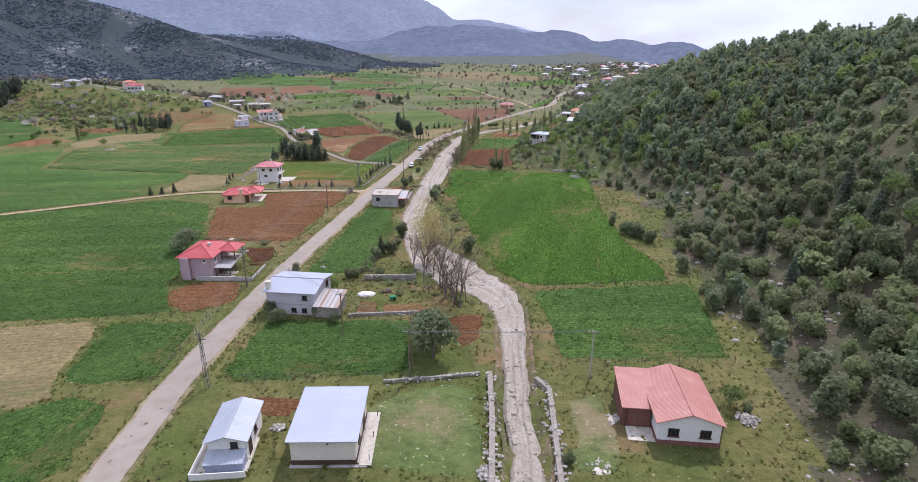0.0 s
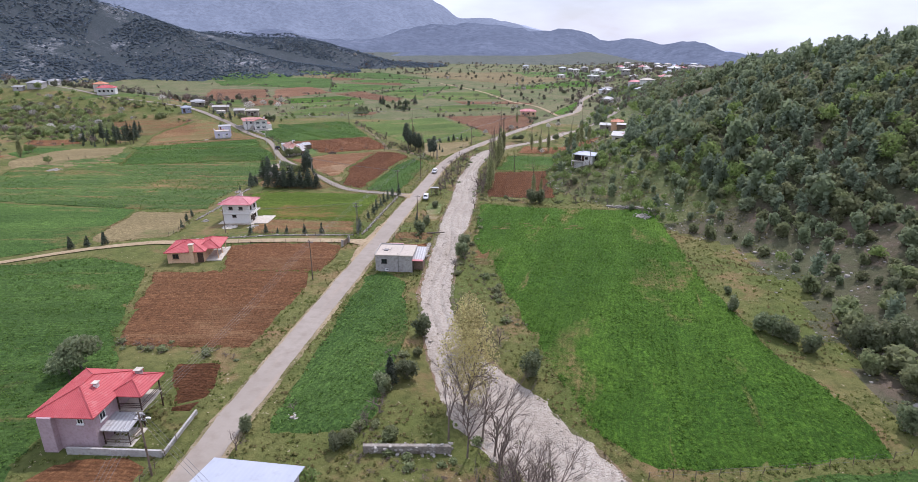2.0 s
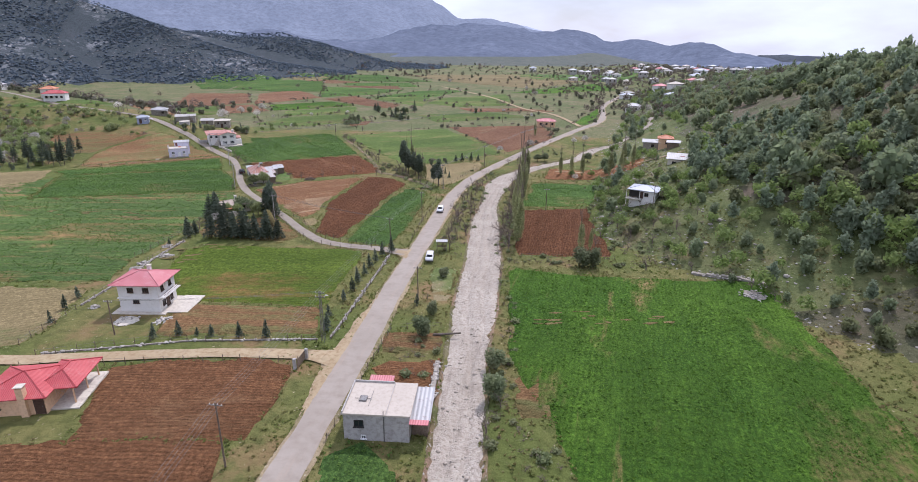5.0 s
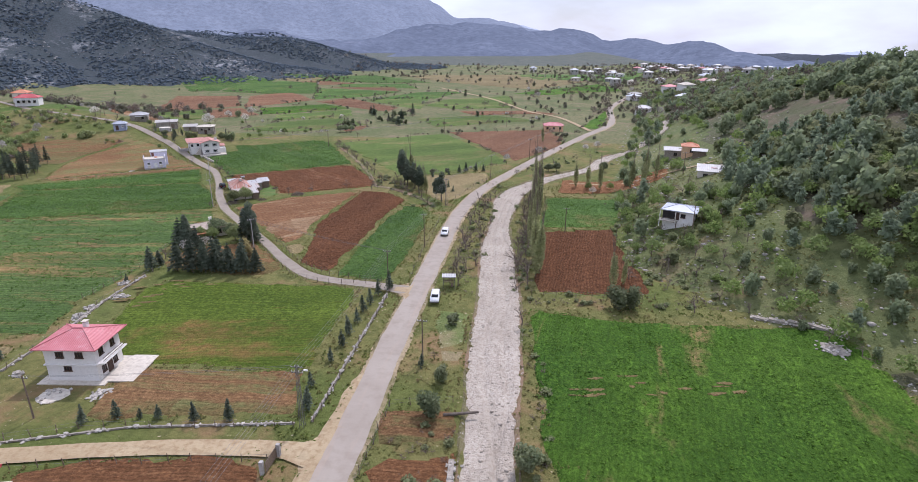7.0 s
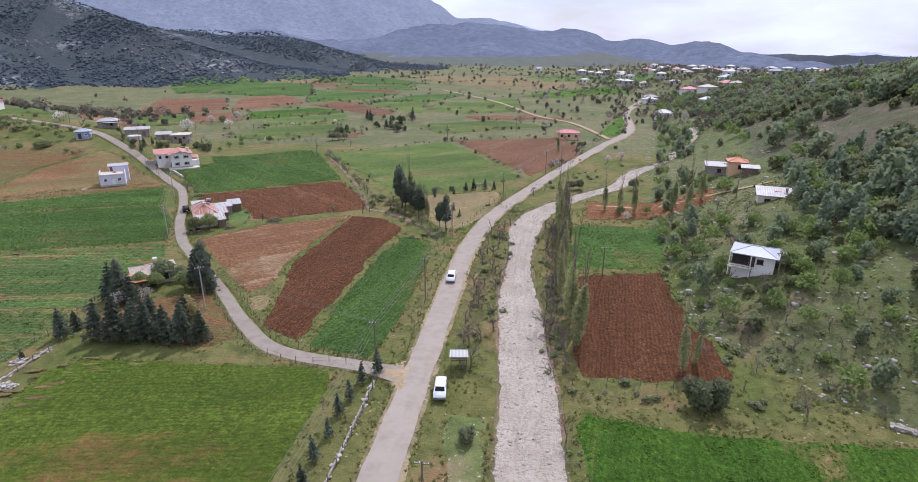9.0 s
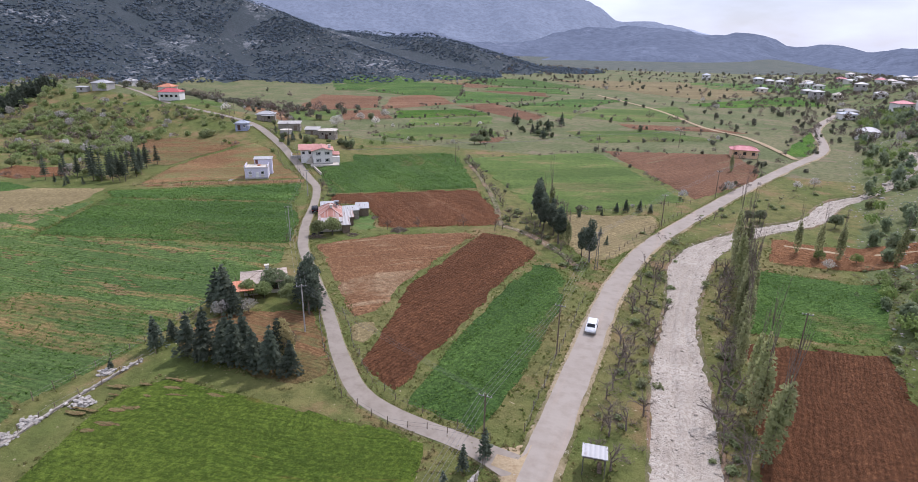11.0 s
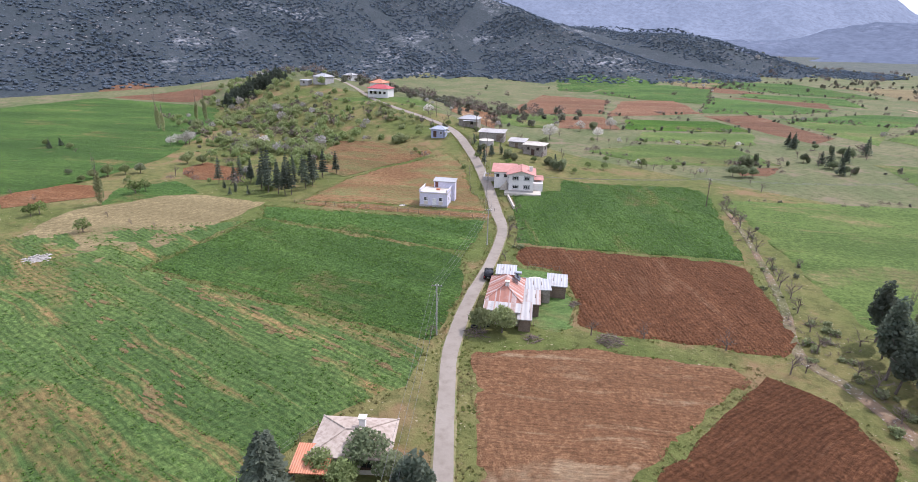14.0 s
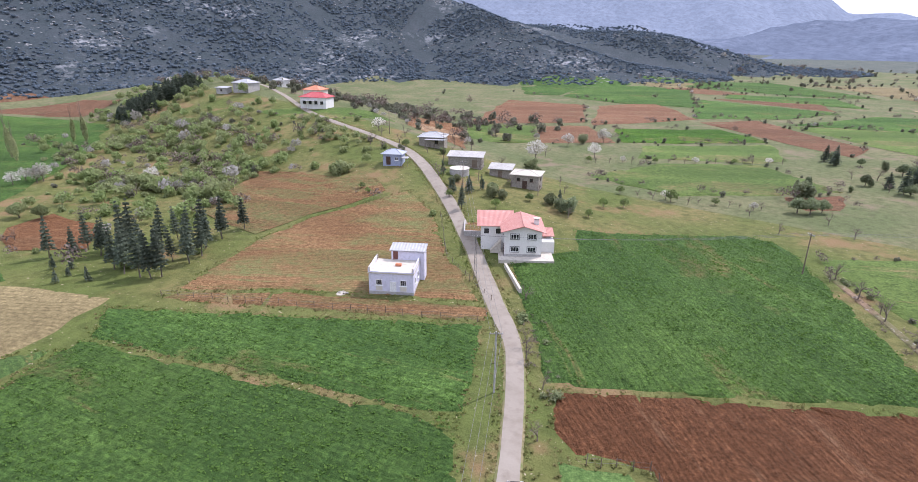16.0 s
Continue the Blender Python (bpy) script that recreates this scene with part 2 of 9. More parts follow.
GRASS = ground_material("rough_grass", (0.107, 0.130, 0.035), (0.179, 0.157, 0.060), (0.209, 0.139, 0.069), (0.388, 0.326, 0.218), 0.55, 0.66)
LAWN = crop("yard_grass", (0.085, 0.150, 0.040), (0.150, 0.215, 0.067), (0.250, 0.190, 0.092), 0.60, 2.5, 0.1, 0.2, 0.62, 0.0)
YARD = ground_material("stony_yard_grass", (0.105, 0.155, 0.042), (0.185, 0.190, 0.080), (0.240, 0.195, 0.109), (0.400, 0.370, 0.260), 0.53, 0.63)
HILL = ground_material("stony_hillside", (0.092, 0.100, 0.050), (0.118, 0.104, 0.066), (0.145, 0.112, 0.082), (0.26, 0.24, 0.21), 0.53, 0.64)
SHOULDER = ground_material("dusty_shoulder", (0.150, 0.145, 0.057), (0.250, 0.195, 0.105), (0.330, 0.262, 0.164), (0.360, 0.330, 0.235), 0.42, 0.62)
SLOPE = ground_material("orchard_slope", (0.110, 0.138, 0.051), (0.161, 0.163, 0.072), (0.189, 0.151, 0.083), (0.313, 0.316, 0.221), 0.57, 0.66)
# bluish greys put the haze of the air into the mountainside's own colours
MOUNTAIN = ground_material("hazy_scrub_mountainside", (0.044, 0.057, 0.062), (0.060, 0.071, 0.078), (0.079, 0.083, 0.092), (0.154, 0.162, 0.190), 0.60, 0.74)
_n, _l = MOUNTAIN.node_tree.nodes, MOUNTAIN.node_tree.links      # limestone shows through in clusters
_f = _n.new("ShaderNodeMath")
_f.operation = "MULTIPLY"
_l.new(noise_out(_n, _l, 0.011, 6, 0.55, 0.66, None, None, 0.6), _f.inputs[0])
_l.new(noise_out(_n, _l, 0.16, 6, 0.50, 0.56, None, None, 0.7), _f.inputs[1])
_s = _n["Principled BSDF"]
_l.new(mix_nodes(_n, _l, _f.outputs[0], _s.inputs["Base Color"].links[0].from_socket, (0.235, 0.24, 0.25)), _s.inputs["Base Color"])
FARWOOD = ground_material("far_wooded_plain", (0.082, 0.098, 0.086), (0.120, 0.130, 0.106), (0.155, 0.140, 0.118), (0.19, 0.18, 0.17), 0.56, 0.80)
MEADOW = ground_material("valley_grassland", (0.118, 0.138, 0.058), (0.180, 0.168, 0.086), (0.190, 0.148, 0.098), (0.30, 0.27, 0.22), 0.56, 0.78)

ASPHALT = mottled("worn_pale_asphalt", (0.286, 0.246, 0.203), (0.320, 0.278, 0.232), (0.254, 0.213, 0.172), 0.12, 0.6, 0.9, 0.02)
PAVED = mottled("grey_worn_paving", (0.242, 0.207, 0.167), (0.282, 0.244, 0.200), (0.205, 0.169, 0.132), 0.2, 0.8, 0.9, 0.02)
EARTH = ground_material("overgrown_bank_earth", (0.118, 0.128, 0.050), (0.205, 0.165, 0.098), (0.235, 0.160, 0.104), (0.36, 0.33, 0.28), 0.47, 0.60)
DIRT = mottled("dirt_lane", (0.320, 0.245, 0.147), (0.380, 0.300, 0.186), (0.260, 0.180, 0.101), 0.2, 1.4, 0.95, 0.06)
VERGE = mottled("dusty_verge", (0.165, 0.160, 0.067), (0.235, 0.190, 0.105), (0.105, 0.135, 0.038), 0.5, 0.9, 0.95, 0.08)
SCREED = mottled("beige_roof_screed", (0.455, 0.400, 0.335), (0.495, 0.438, 0.370), (0.400, 0.345, 0.285), 0.25, 2.0, 0.9, 0.006)
MAUVE = mottled("grey_mauve_plaster", (0.46, 0.43, 0.46), (0.52, 0.485, 0.51), (0.40, 0.37, 0.39), 0.35, 3.0, 0.85, 0.006)
GRAVEL = mottled("bleached_stream_gravel", (0.371, 0.323, 0.263), (0.454, 0.403, 0.336), (0.282, 0.235, 0.185), 0.16, 2.2, 0.9, 0.16)
COBBLE = mottled("stream_cobbles", (0.341, 0.296, 0.242), (0.413, 0.366, 0.308), (0.264, 0.221, 0.174), 0.4, 3.0, 0.9, 0.03, 0.2)
for _m, _low, _high, _stretch, _tint in ((GRAVEL, 0.56, 0.68, (0.9, 0.16, 1.0), (0.235, 0.195, 0.158)), (ASPHALT, 0.54, 0.70, (0.5, 0.05, 1.0), (0.345, 0.275, 0.215))):
    _n, _l, _s = _m.node_tree.nodes, _m.node_tree.links, _m.node_tree.nodes["Principled BSDF"]      # washed streaks of silt, trails of dust
    _f = _n.new("ShaderNodeMath")
    _f.operation, _f.inputs[1].default_value = "MULTIPLY", 0.6
    _l.new(noise_out(_n, _l, 1.0, 6, _low, _high, None, _stretch, 0.65), _f.inputs[0])
    _l.new(mix_nodes(_n, _l, _f.outputs[0], _s.inputs["Base Color"].links[0].from_socket, _tint), _s.inputs["Base Color"])
STONE = mottled("pale_field_stone", (0.34, 0.315, 0.275), (0.43, 0.40, 0.355), (0.22, 0.195, 0.165), 0.5, 3.0, 0.9, 0.03, 0.25)
ROCK = mottled("grey_limestone", (0.272, 0.264, 0.260), (0.352, 0.344, 0.336), (0.176, 0.172, 0.168), 0.2, 1.4, 0.9, 0.06, 0.2)
WHITE = mottled("white_plaster", (0.68, 0.66, 0.62), (0.72, 0.70, 0.67), (0.63, 0.61, 0.57), 0.35, 3.0, 0.85, 0.006)
CREAM = mottled("cream_plaster", (0.62, 0.57, 0.49), (0.66, 0.61, 0.53), (0.57, 0.51, 0.43), 0.35, 3.0, 0.85, 0.006)
LILAC = mottled("lilac_plaster", (0.60, 0.58, 0.68), (0.66, 0.64, 0.74), (0.52, 0.50, 0.57), 0.35, 3.0, 0.85, 0.006)
PINK = mottled("mauve_plaster", (0.42, 0.31, 0.33), (0.47, 0.36, 0.38), (0.36, 0.26, 0.27), 0.35, 3.0, 0.85, 0.006)
PEACH = mottled("peach_plaster", (0.66, 0.42, 0.25), (0.70, 0.48, 0.31), (0.55, 0.36, 0.23), 0.35, 3.0, 0.85, 0.006)
BLUE = mottled("blue_grey_plaster", (0.30, 0.34, 0.46), (0.36, 0.39, 0.50), (0.26, 0.28, 0.36), 0.35, 3.0, 0.85, 0.006)
OLDROOF = mottled("weathered_beige_roof", (0.38, 0.31, 0.25), (0.45, 0.375, 0.31), (0.27, 0.21, 0.165), 0.5, 2.2, 0.9, 0.02)
RENDERED = mottled("grey_cement_render", (0.37, 0.35, 0.33), (0.45, 0.43, 0.40), (0.28, 0.26, 0.24), 0.4, 2.2, 0.9, 0.012)
CONCRETE = mottled("pale_concrete", (0.500, 0.453, 0.381), (0.580, 0.532, 0.446), (0.380, 0.335, 0.279), 0.3, 1.8, 0.9, 0.01)
DARKRED = mottled("dark_red_render", (0.17, 0.075, 0.06), (0.21, 0.10, 0.08), (0.13, 0.06, 0.05), 0.5, 3.0, 0.85, 0.008)
FIELDSTONE = mottled("rubble_masonry", (0.27, 0.24, 0.20), (0.35, 0.315, 0.27), (0.20, 0.17, 0.14), 1.2, 3.0, 0.92, 0.06)
WOOD = mottled("weathered_wood", (0.17, 0.125, 0.09), (0.24, 0.185, 0.14), (0.10, 0.075, 0.055), 0.8, 6.0, 0.85, 0.01)
BARK = mottled("grey_bark", (0.130, 0.105, 0.085), (0.185, 0.155, 0.130), (0.08, 0.065, 0.05), 1.0, 8.0, 0.95, 0.02)
TWIG = mottled("bare_twigs", (0.170, 0.130, 0.105), (0.230, 0.185, 0.155), (0.11, 0.085, 0.07), 0.5, 4.0, 0.95, 0)
IRON = mottled("grey_steel", (0.18, 0.18, 0.18), (0.25, 0.245, 0.24), (0.14, 0.12, 0.10), 1.0, 6.0, 0.55, 0.002, 0, 0.6)
# for dark window frames and for the panel that paints a veranda's shade
DARK = mottled("dark_frame_and_shade", (0.03, 0.028, 0.026), (0.045, 0.04, 0.037), None, 1.0, 4.0, 0.9, 0)
FRAMES = mottled("dark_brown_joinery", (0.075, 0.045, 0.032), (0.10, 0.06, 0.045), None, 1.0, 6.0, 0.6, 0)
FRAMEW = mottled("white_joinery", (0.75, 0.74, 0.72), (0.8, 0.79, 0.77), None, 1.0, 6.0, 0.5, 0)
TYRE = mottled("black_rubber", (0.018, 0.018, 0.018), (0.03, 0.03, 0.03), None, 1.0, 6.0, 0.8, 0)
CARWHITE = mottled("white_car_paint", (0.74, 0.74, 0.74), (0.78, 0.78, 0.78), (0.66, 0.65, 0.63), 0.6, 4.0, 0.25, 0)
CARDARK = mottled("black_car_paint", (0.015, 0.015, 0.018), (0.022, 0.022, 0.026), None, 0.6, 4.0, 0.2, 0)
LAMPRED = mottled("red_lamp_plastic", (0.4, 0.02, 0.02), (0.45, 0.03, 0.03), None, 1.0, 5.0, 0.3, 0)
PLASTICG = mottled("green_plastic", (0.02, 0.22, 0.10), (0.03, 0.27, 0.13), None, 1.0, 5.0, 0.5, 0)
SHEET = mottled("white_plastic_sheet", (0.68, 0.66, 0.62), (0.76, 0.74, 0.71), (0.5, 0.47, 0.43), 0.8, 3.0, 0.6, 0.03)
BLUETANK = mottled("galvanised_tank", (0.5, 0.51, 0.53), (0.58, 0.59, 0.6), None, 1.0, 5.0, 0.4, 0, 0, 0.5)

GLASS, gn, gl, gs = material("window_glass")
gs.inputs["Base Color"].default_value = (0.02, 0.023, 0.028, 1)
gs.inputs["Roughness"].default_value, gs.inputs["Specular IOR Level"].default_value = 0.08, 0.6


def roofing(name, a, b, stain, pitch, metal=0.0, rough=0.6, depth=0.035, course=0.0, stripe=None):
    """Ribbed sheet or tile: ribs run down the slope whichever way the face looks."""
    m, n, l, s = material(name)
    tc = n.new("ShaderNodeTexCoord")
    xyz, nrm = n.new("ShaderNodeSeparateXYZ"), n.new("ShaderNodeSeparateXYZ")
    l.new(tc.outputs["Object"], xyz.inputs[0])
    l.new(tc.outputs["Normal"], nrm.inputs[0])
    ax, ay, gt = (n.new("ShaderNodeMath") for _ in range(3))
    ax.operation = ay.operation = "ABSOLUTE"
    gt.operation = "GREATER_THAN"
    l.new(nrm.outputs[0], ax.inputs[0])
    l.new(nrm.outputs[1], ay.inputs[0])
    l.new(ax.outputs[0], gt.inputs[0])
    l.new(ay.outputs[0], gt.inputs[1])
    pick = n.new("ShaderNodeMix")
    l.new(gt.outputs[0], pick.inputs[0])
    l.new(xyz.outputs[0], pick.inputs[2])
    l.new(xyz.outputs[1], pick.inputs[3])
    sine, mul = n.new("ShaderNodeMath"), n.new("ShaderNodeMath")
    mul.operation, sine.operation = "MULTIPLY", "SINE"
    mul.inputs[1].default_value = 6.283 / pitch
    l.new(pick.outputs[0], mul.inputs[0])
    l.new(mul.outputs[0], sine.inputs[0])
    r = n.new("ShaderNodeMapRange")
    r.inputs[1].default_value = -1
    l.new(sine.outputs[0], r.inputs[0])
    obj = tc.outputs["Object"]
    col = mix_nodes(n, l, noise_out(n, l, 0.35, 5, 0.35, 0.65, obj), a, b)
    col = mix_nodes(n, l, noise_out(n, l, 0.8, 6, 0.55, 0.72, obj, None, 0.7), col, stain)
    if stripe:          # sheets of another age, side by side
        lane = n.new("ShaderNodeCombineXYZ")
        l.new(pick.outputs[0], lane.inputs[0])
        col = mix_nodes(n, l, noise_out(n, l, 1.0, 2, 0.50, 0.54, lane.outputs[0]), col, stripe)
        col = mix_nodes(n, l, noise_out(n, l, 1.6, 5, 0.5, 0.75, obj, None, 0.75), col, a)
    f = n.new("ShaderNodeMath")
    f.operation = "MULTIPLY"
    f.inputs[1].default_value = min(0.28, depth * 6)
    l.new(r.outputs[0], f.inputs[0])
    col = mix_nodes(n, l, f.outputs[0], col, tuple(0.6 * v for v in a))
    l.new(col, s.inputs["Base Color"])
    s.inputs["Metallic"].default_value, s.inputs["Roughness"].default_value = metal, rough
    bump(n, l, s, r.outputs[0], depth)
    return m


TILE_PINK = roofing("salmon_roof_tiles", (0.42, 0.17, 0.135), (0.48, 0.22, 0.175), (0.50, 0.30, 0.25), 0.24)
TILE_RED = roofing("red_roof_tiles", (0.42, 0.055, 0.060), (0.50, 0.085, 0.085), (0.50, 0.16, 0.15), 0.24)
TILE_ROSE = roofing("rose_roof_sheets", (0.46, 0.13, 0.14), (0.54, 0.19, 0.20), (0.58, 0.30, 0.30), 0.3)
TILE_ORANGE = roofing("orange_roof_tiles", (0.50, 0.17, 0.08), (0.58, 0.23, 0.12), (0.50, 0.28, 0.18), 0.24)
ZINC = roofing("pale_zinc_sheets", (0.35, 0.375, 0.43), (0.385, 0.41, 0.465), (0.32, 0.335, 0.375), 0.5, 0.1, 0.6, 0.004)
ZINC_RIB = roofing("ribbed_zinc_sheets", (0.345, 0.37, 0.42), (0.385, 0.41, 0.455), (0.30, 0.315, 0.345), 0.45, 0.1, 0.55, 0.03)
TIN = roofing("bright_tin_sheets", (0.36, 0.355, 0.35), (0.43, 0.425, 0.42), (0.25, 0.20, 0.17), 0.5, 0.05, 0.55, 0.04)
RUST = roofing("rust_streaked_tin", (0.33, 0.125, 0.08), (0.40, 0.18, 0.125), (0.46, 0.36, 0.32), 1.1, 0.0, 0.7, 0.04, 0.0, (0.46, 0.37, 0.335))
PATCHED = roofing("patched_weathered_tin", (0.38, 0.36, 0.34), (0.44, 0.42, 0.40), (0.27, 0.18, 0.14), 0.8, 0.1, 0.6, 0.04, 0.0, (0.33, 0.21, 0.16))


def foliage(name, a, b, c, rough=0.75):
    """Leaves: each leaf its own shade, each plant a little lighter or darker."""
    m, n, l, s = material(name)
    geo, info = n.new("ShaderNodeNewGeometry"), n.new("ShaderNodeObjectInfo")
    col = mix_nodes(n, l, geo.outputs["Random Per Island"], a, b)
    col = mix_nodes(n, l, noise_out(n, l, 0.12, 3, 0.42, 0.6), col, c)
    hs, mr = n.new("ShaderNodeHueSaturation"), n.new("ShaderNodeMapRange")
    mr.inputs[3].default_value, mr.inputs[4].default_value = 0.72, 1.28
    l.new(info.outputs["Random"], mr.inputs[0])
    l.new(mr.outputs[0], hs.inputs["Value"])
    l.new(col, hs.inputs["Color"])
    l.new(hs.outputs[0], s.inputs["Base Color"])
    s.inputs["Roughness"].default_value, s.inputs["Specular IOR Level"].default_value = rough, 0.2
    thin, both = n.new("ShaderNodeBsdfTranslucent"), n.new("ShaderNodeMixShader")
    l.new(hs.outputs[0], thin.inputs["Color"])
    both.inputs[0].default_value = 0.5
    l.new(s.outputs[0], both.inputs[1])
    l.new(thin.outputs[0], both.inputs[2])
    l.new(both.outputs[0], n["Material Output"].inputs["Surface"])
    return m


OAK = foliage("holm_oak_leaves", (0.162, 0.200, 0.090), (0.280, 0.316, 0.151), (0.227, 0.238, 0.126))
# paler oak and juniper copies for the farther wood: haze put into the colour
HAZE_OAK = foliage("hazy_oak_leaves", (0.181, 0.214, 0.100), (0.298, 0.330, 0.168), (0.246, 0.256, 0.135))
OLIVE = foliage("olive_green_leaves", (0.180, 0.234, 0.086), (0.288, 0.348, 0.138), (0.246, 0.270, 0.126))
JUNIPER = foliage("juniper_foliage", (0.151, 0.190, 0.101), (0.259, 0.299, 0.160), (0.210, 0.229, 0.129))
HAZE_JUNIPER = foliage("hazy_juniper_foliage", (0.172, 0.218, 0.122), (0.269, 0.318, 0.180), (0.222, 0.256, 0.148))
FRESH = foliage("fresh_spring_leaves", (0.121, 0.178, 0.052), (0.213, 0.270, 0.086), (0.161, 0.207, 0.075))
PINE = foliage("dark_pine_needles", (0.092, 0.120, 0.084), (0.155, 0.182, 0.126), (0.120, 0.140, 0.098))
# pine needles again, paler: haze over the hill put into their colour
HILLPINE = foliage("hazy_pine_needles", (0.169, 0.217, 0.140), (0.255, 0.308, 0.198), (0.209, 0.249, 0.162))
POPLAR = foliage("budding_poplar_leaves", (0.260, 0.285, 0.130), (0.370, 0.385, 0.185), (0.310, 0.315, 0.165))
BUDS = foliage("yellowish_buds", (0.400, 0.355, 0.150), (0.540, 0.480, 0.220), (0.470, 0.400, 0.200))
BLOSSOM = foliage("white_blossom", (0.52, 0.48, 0.42), (0.70, 0.67, 0.62), (0.42, 0.40, 0.33))
TUFT = foliage("grass_blades", (0.128, 0.176, 0.045), (0.223, 0.230, 0.071), (0.233, 0.198, 0.089))
CROP_LEAF = foliage("young_wheat_blades", (0.064, 0.126, 0.026), (0.131, 0.214, 0.044), (0.096, 0.173, 0.034))
LUSH_LEAF = foliage("lush_crop_blades", (0.054, 0.122, 0.017), (0.122, 0.214, 0.029), (0.086, 0.169, 0.023))
# distance haze is put into these bluish leaf colours
HAZE_SCRUB = foliage("hazy_far_scrub", (0.107, 0.140, 0.171), (0.155, 0.193, 0.228), (0.130, 0.164, 0.195))
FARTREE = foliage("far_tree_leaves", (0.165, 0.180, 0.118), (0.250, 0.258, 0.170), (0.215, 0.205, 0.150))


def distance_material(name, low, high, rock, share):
    """A plain, faintly glowing far-mountain backdrop; kilometres of moist-air haze put into colour and glow."""
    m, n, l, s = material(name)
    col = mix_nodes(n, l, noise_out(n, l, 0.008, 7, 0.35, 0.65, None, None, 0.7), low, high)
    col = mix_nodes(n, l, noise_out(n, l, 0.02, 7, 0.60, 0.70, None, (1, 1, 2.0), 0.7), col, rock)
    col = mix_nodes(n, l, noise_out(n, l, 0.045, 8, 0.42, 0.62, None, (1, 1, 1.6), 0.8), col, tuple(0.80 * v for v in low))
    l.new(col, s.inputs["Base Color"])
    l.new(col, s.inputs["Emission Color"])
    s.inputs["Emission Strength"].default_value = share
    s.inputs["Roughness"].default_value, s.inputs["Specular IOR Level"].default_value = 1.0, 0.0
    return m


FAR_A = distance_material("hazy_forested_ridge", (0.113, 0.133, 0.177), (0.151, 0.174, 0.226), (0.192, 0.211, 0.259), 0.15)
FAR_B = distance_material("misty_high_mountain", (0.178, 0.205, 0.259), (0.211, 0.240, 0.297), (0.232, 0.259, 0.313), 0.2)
FAR_C = distance_material("hazy_last_range", (0.34, 0.38, 0.46), (0.38, 0.42, 0.50), (0.40, 0.44, 0.52), 0.25)

# ---- the lie of the land; the plan's unit is K metres ----
K = 0.93


def lerp_table(v, table):
    if v <= table[0][0]: return table[0][1]
    for (a, p), (b, q) in zip(table, table[1:]):
        if v <= b: return p + (q - p) * (v - a) / (b - a)
    return table[-1][1]


def smooth(u):
    u = min(1.0, max(0.0, u)); return u * u * (3 - 2 * u)


def to_line(x, y, line):
    best = (1e9, 0.0, 0.0)
    for (ax, ay, ah, aw), (bx, by, bh, bw) in zip(line, line[1:]):
        dx, dy = bx - ax, by - ay
        s = min(1.0, max(0.0, ((x - ax) * dx + (y - ay) * dy) / (dx * dx + dy * dy)))
        d = math.hypot(x - ax - s * dx, y - ay - s * dy); w = aw + s * (bw - aw)
        if d / w < best[0]: best = (d / w, ah + s * (bh - ah), w)
    return best
FLOOR = [(0, -3), (110, -3.4), (180, -4.2), (250, -5.2), (320, -5.4), (420, -4.5), (520, -4), (800, 1), (1200, 5), (2000, 6)]
FOOT = [(-60, 30), (100, 38), (190, 36), (225, 12), (255, -9), (300, -12), (400, 6), (500, 25), (700, 60)]
CREST = [(-80, 44), (200, 46.8), (232, 46), (285, 45.4), (304, 45), (325, 43), (350, 40), (385, 36.6), (415, 33.2), (450, 30.0), (478, 27.5), (540, 20), (700, 10), (950, 2), (1100, 0)]
LEFT_RIDGE = [(-205, 385, 4, 45), (-250, 400, 8, 55), (-311, 424, 12.5, 75), (-375, 432, 16.5, 85), (-440, 442, 18, 85), (-480, 455, 14, 90)]
SPUR = [(-380, 850, 14, 110), (-480, 860, 38, 200), (-680, 915, 92, 330), (-850, 800, 140, 410), (-1000, 560, 190, 490), (-1050, 250, 200, 500), (-1050, -100, 170, 500)]
KNOLL = [(-510, 1010, 24, 120), (-440, 1010, 39, 130), (-380, 1015, 36, 125), (-330, 1030, 22, 110), (-270, 1050, 5, 100)]


def land(x, y):
    x, y = x / K, y / K
    z = lerp_table(y, FLOOR) - 85 * smooth((x - 120) / 450) * smooth((y - 750) / 1000)
    foot, top = lerp_table(y, FOOT), lerp_table(y, CREST)
    u = (x - foot) / (118 - foot if foot < 90 else 60)
    if u > 0:
        u = min(u, 1.0)
        z += (top + 4) * (0.55 * smooth(u) + 0.45 * u ** (1.25 - 0.45 * smooth((y - 205) / 45)))
    for line in (LEFT_RIDGE, SPUR, KNOLL):
        d, h, w = to_line(x, y, line)
        if d < 1: z += h * (1 - smooth(d)) if line is not SPUR else h * (1 - d) ** 1.3
    z += 2.2 * math.exp(-((x - 5) ** 2 + (y - 272) ** 2) / 200)
    return z * K


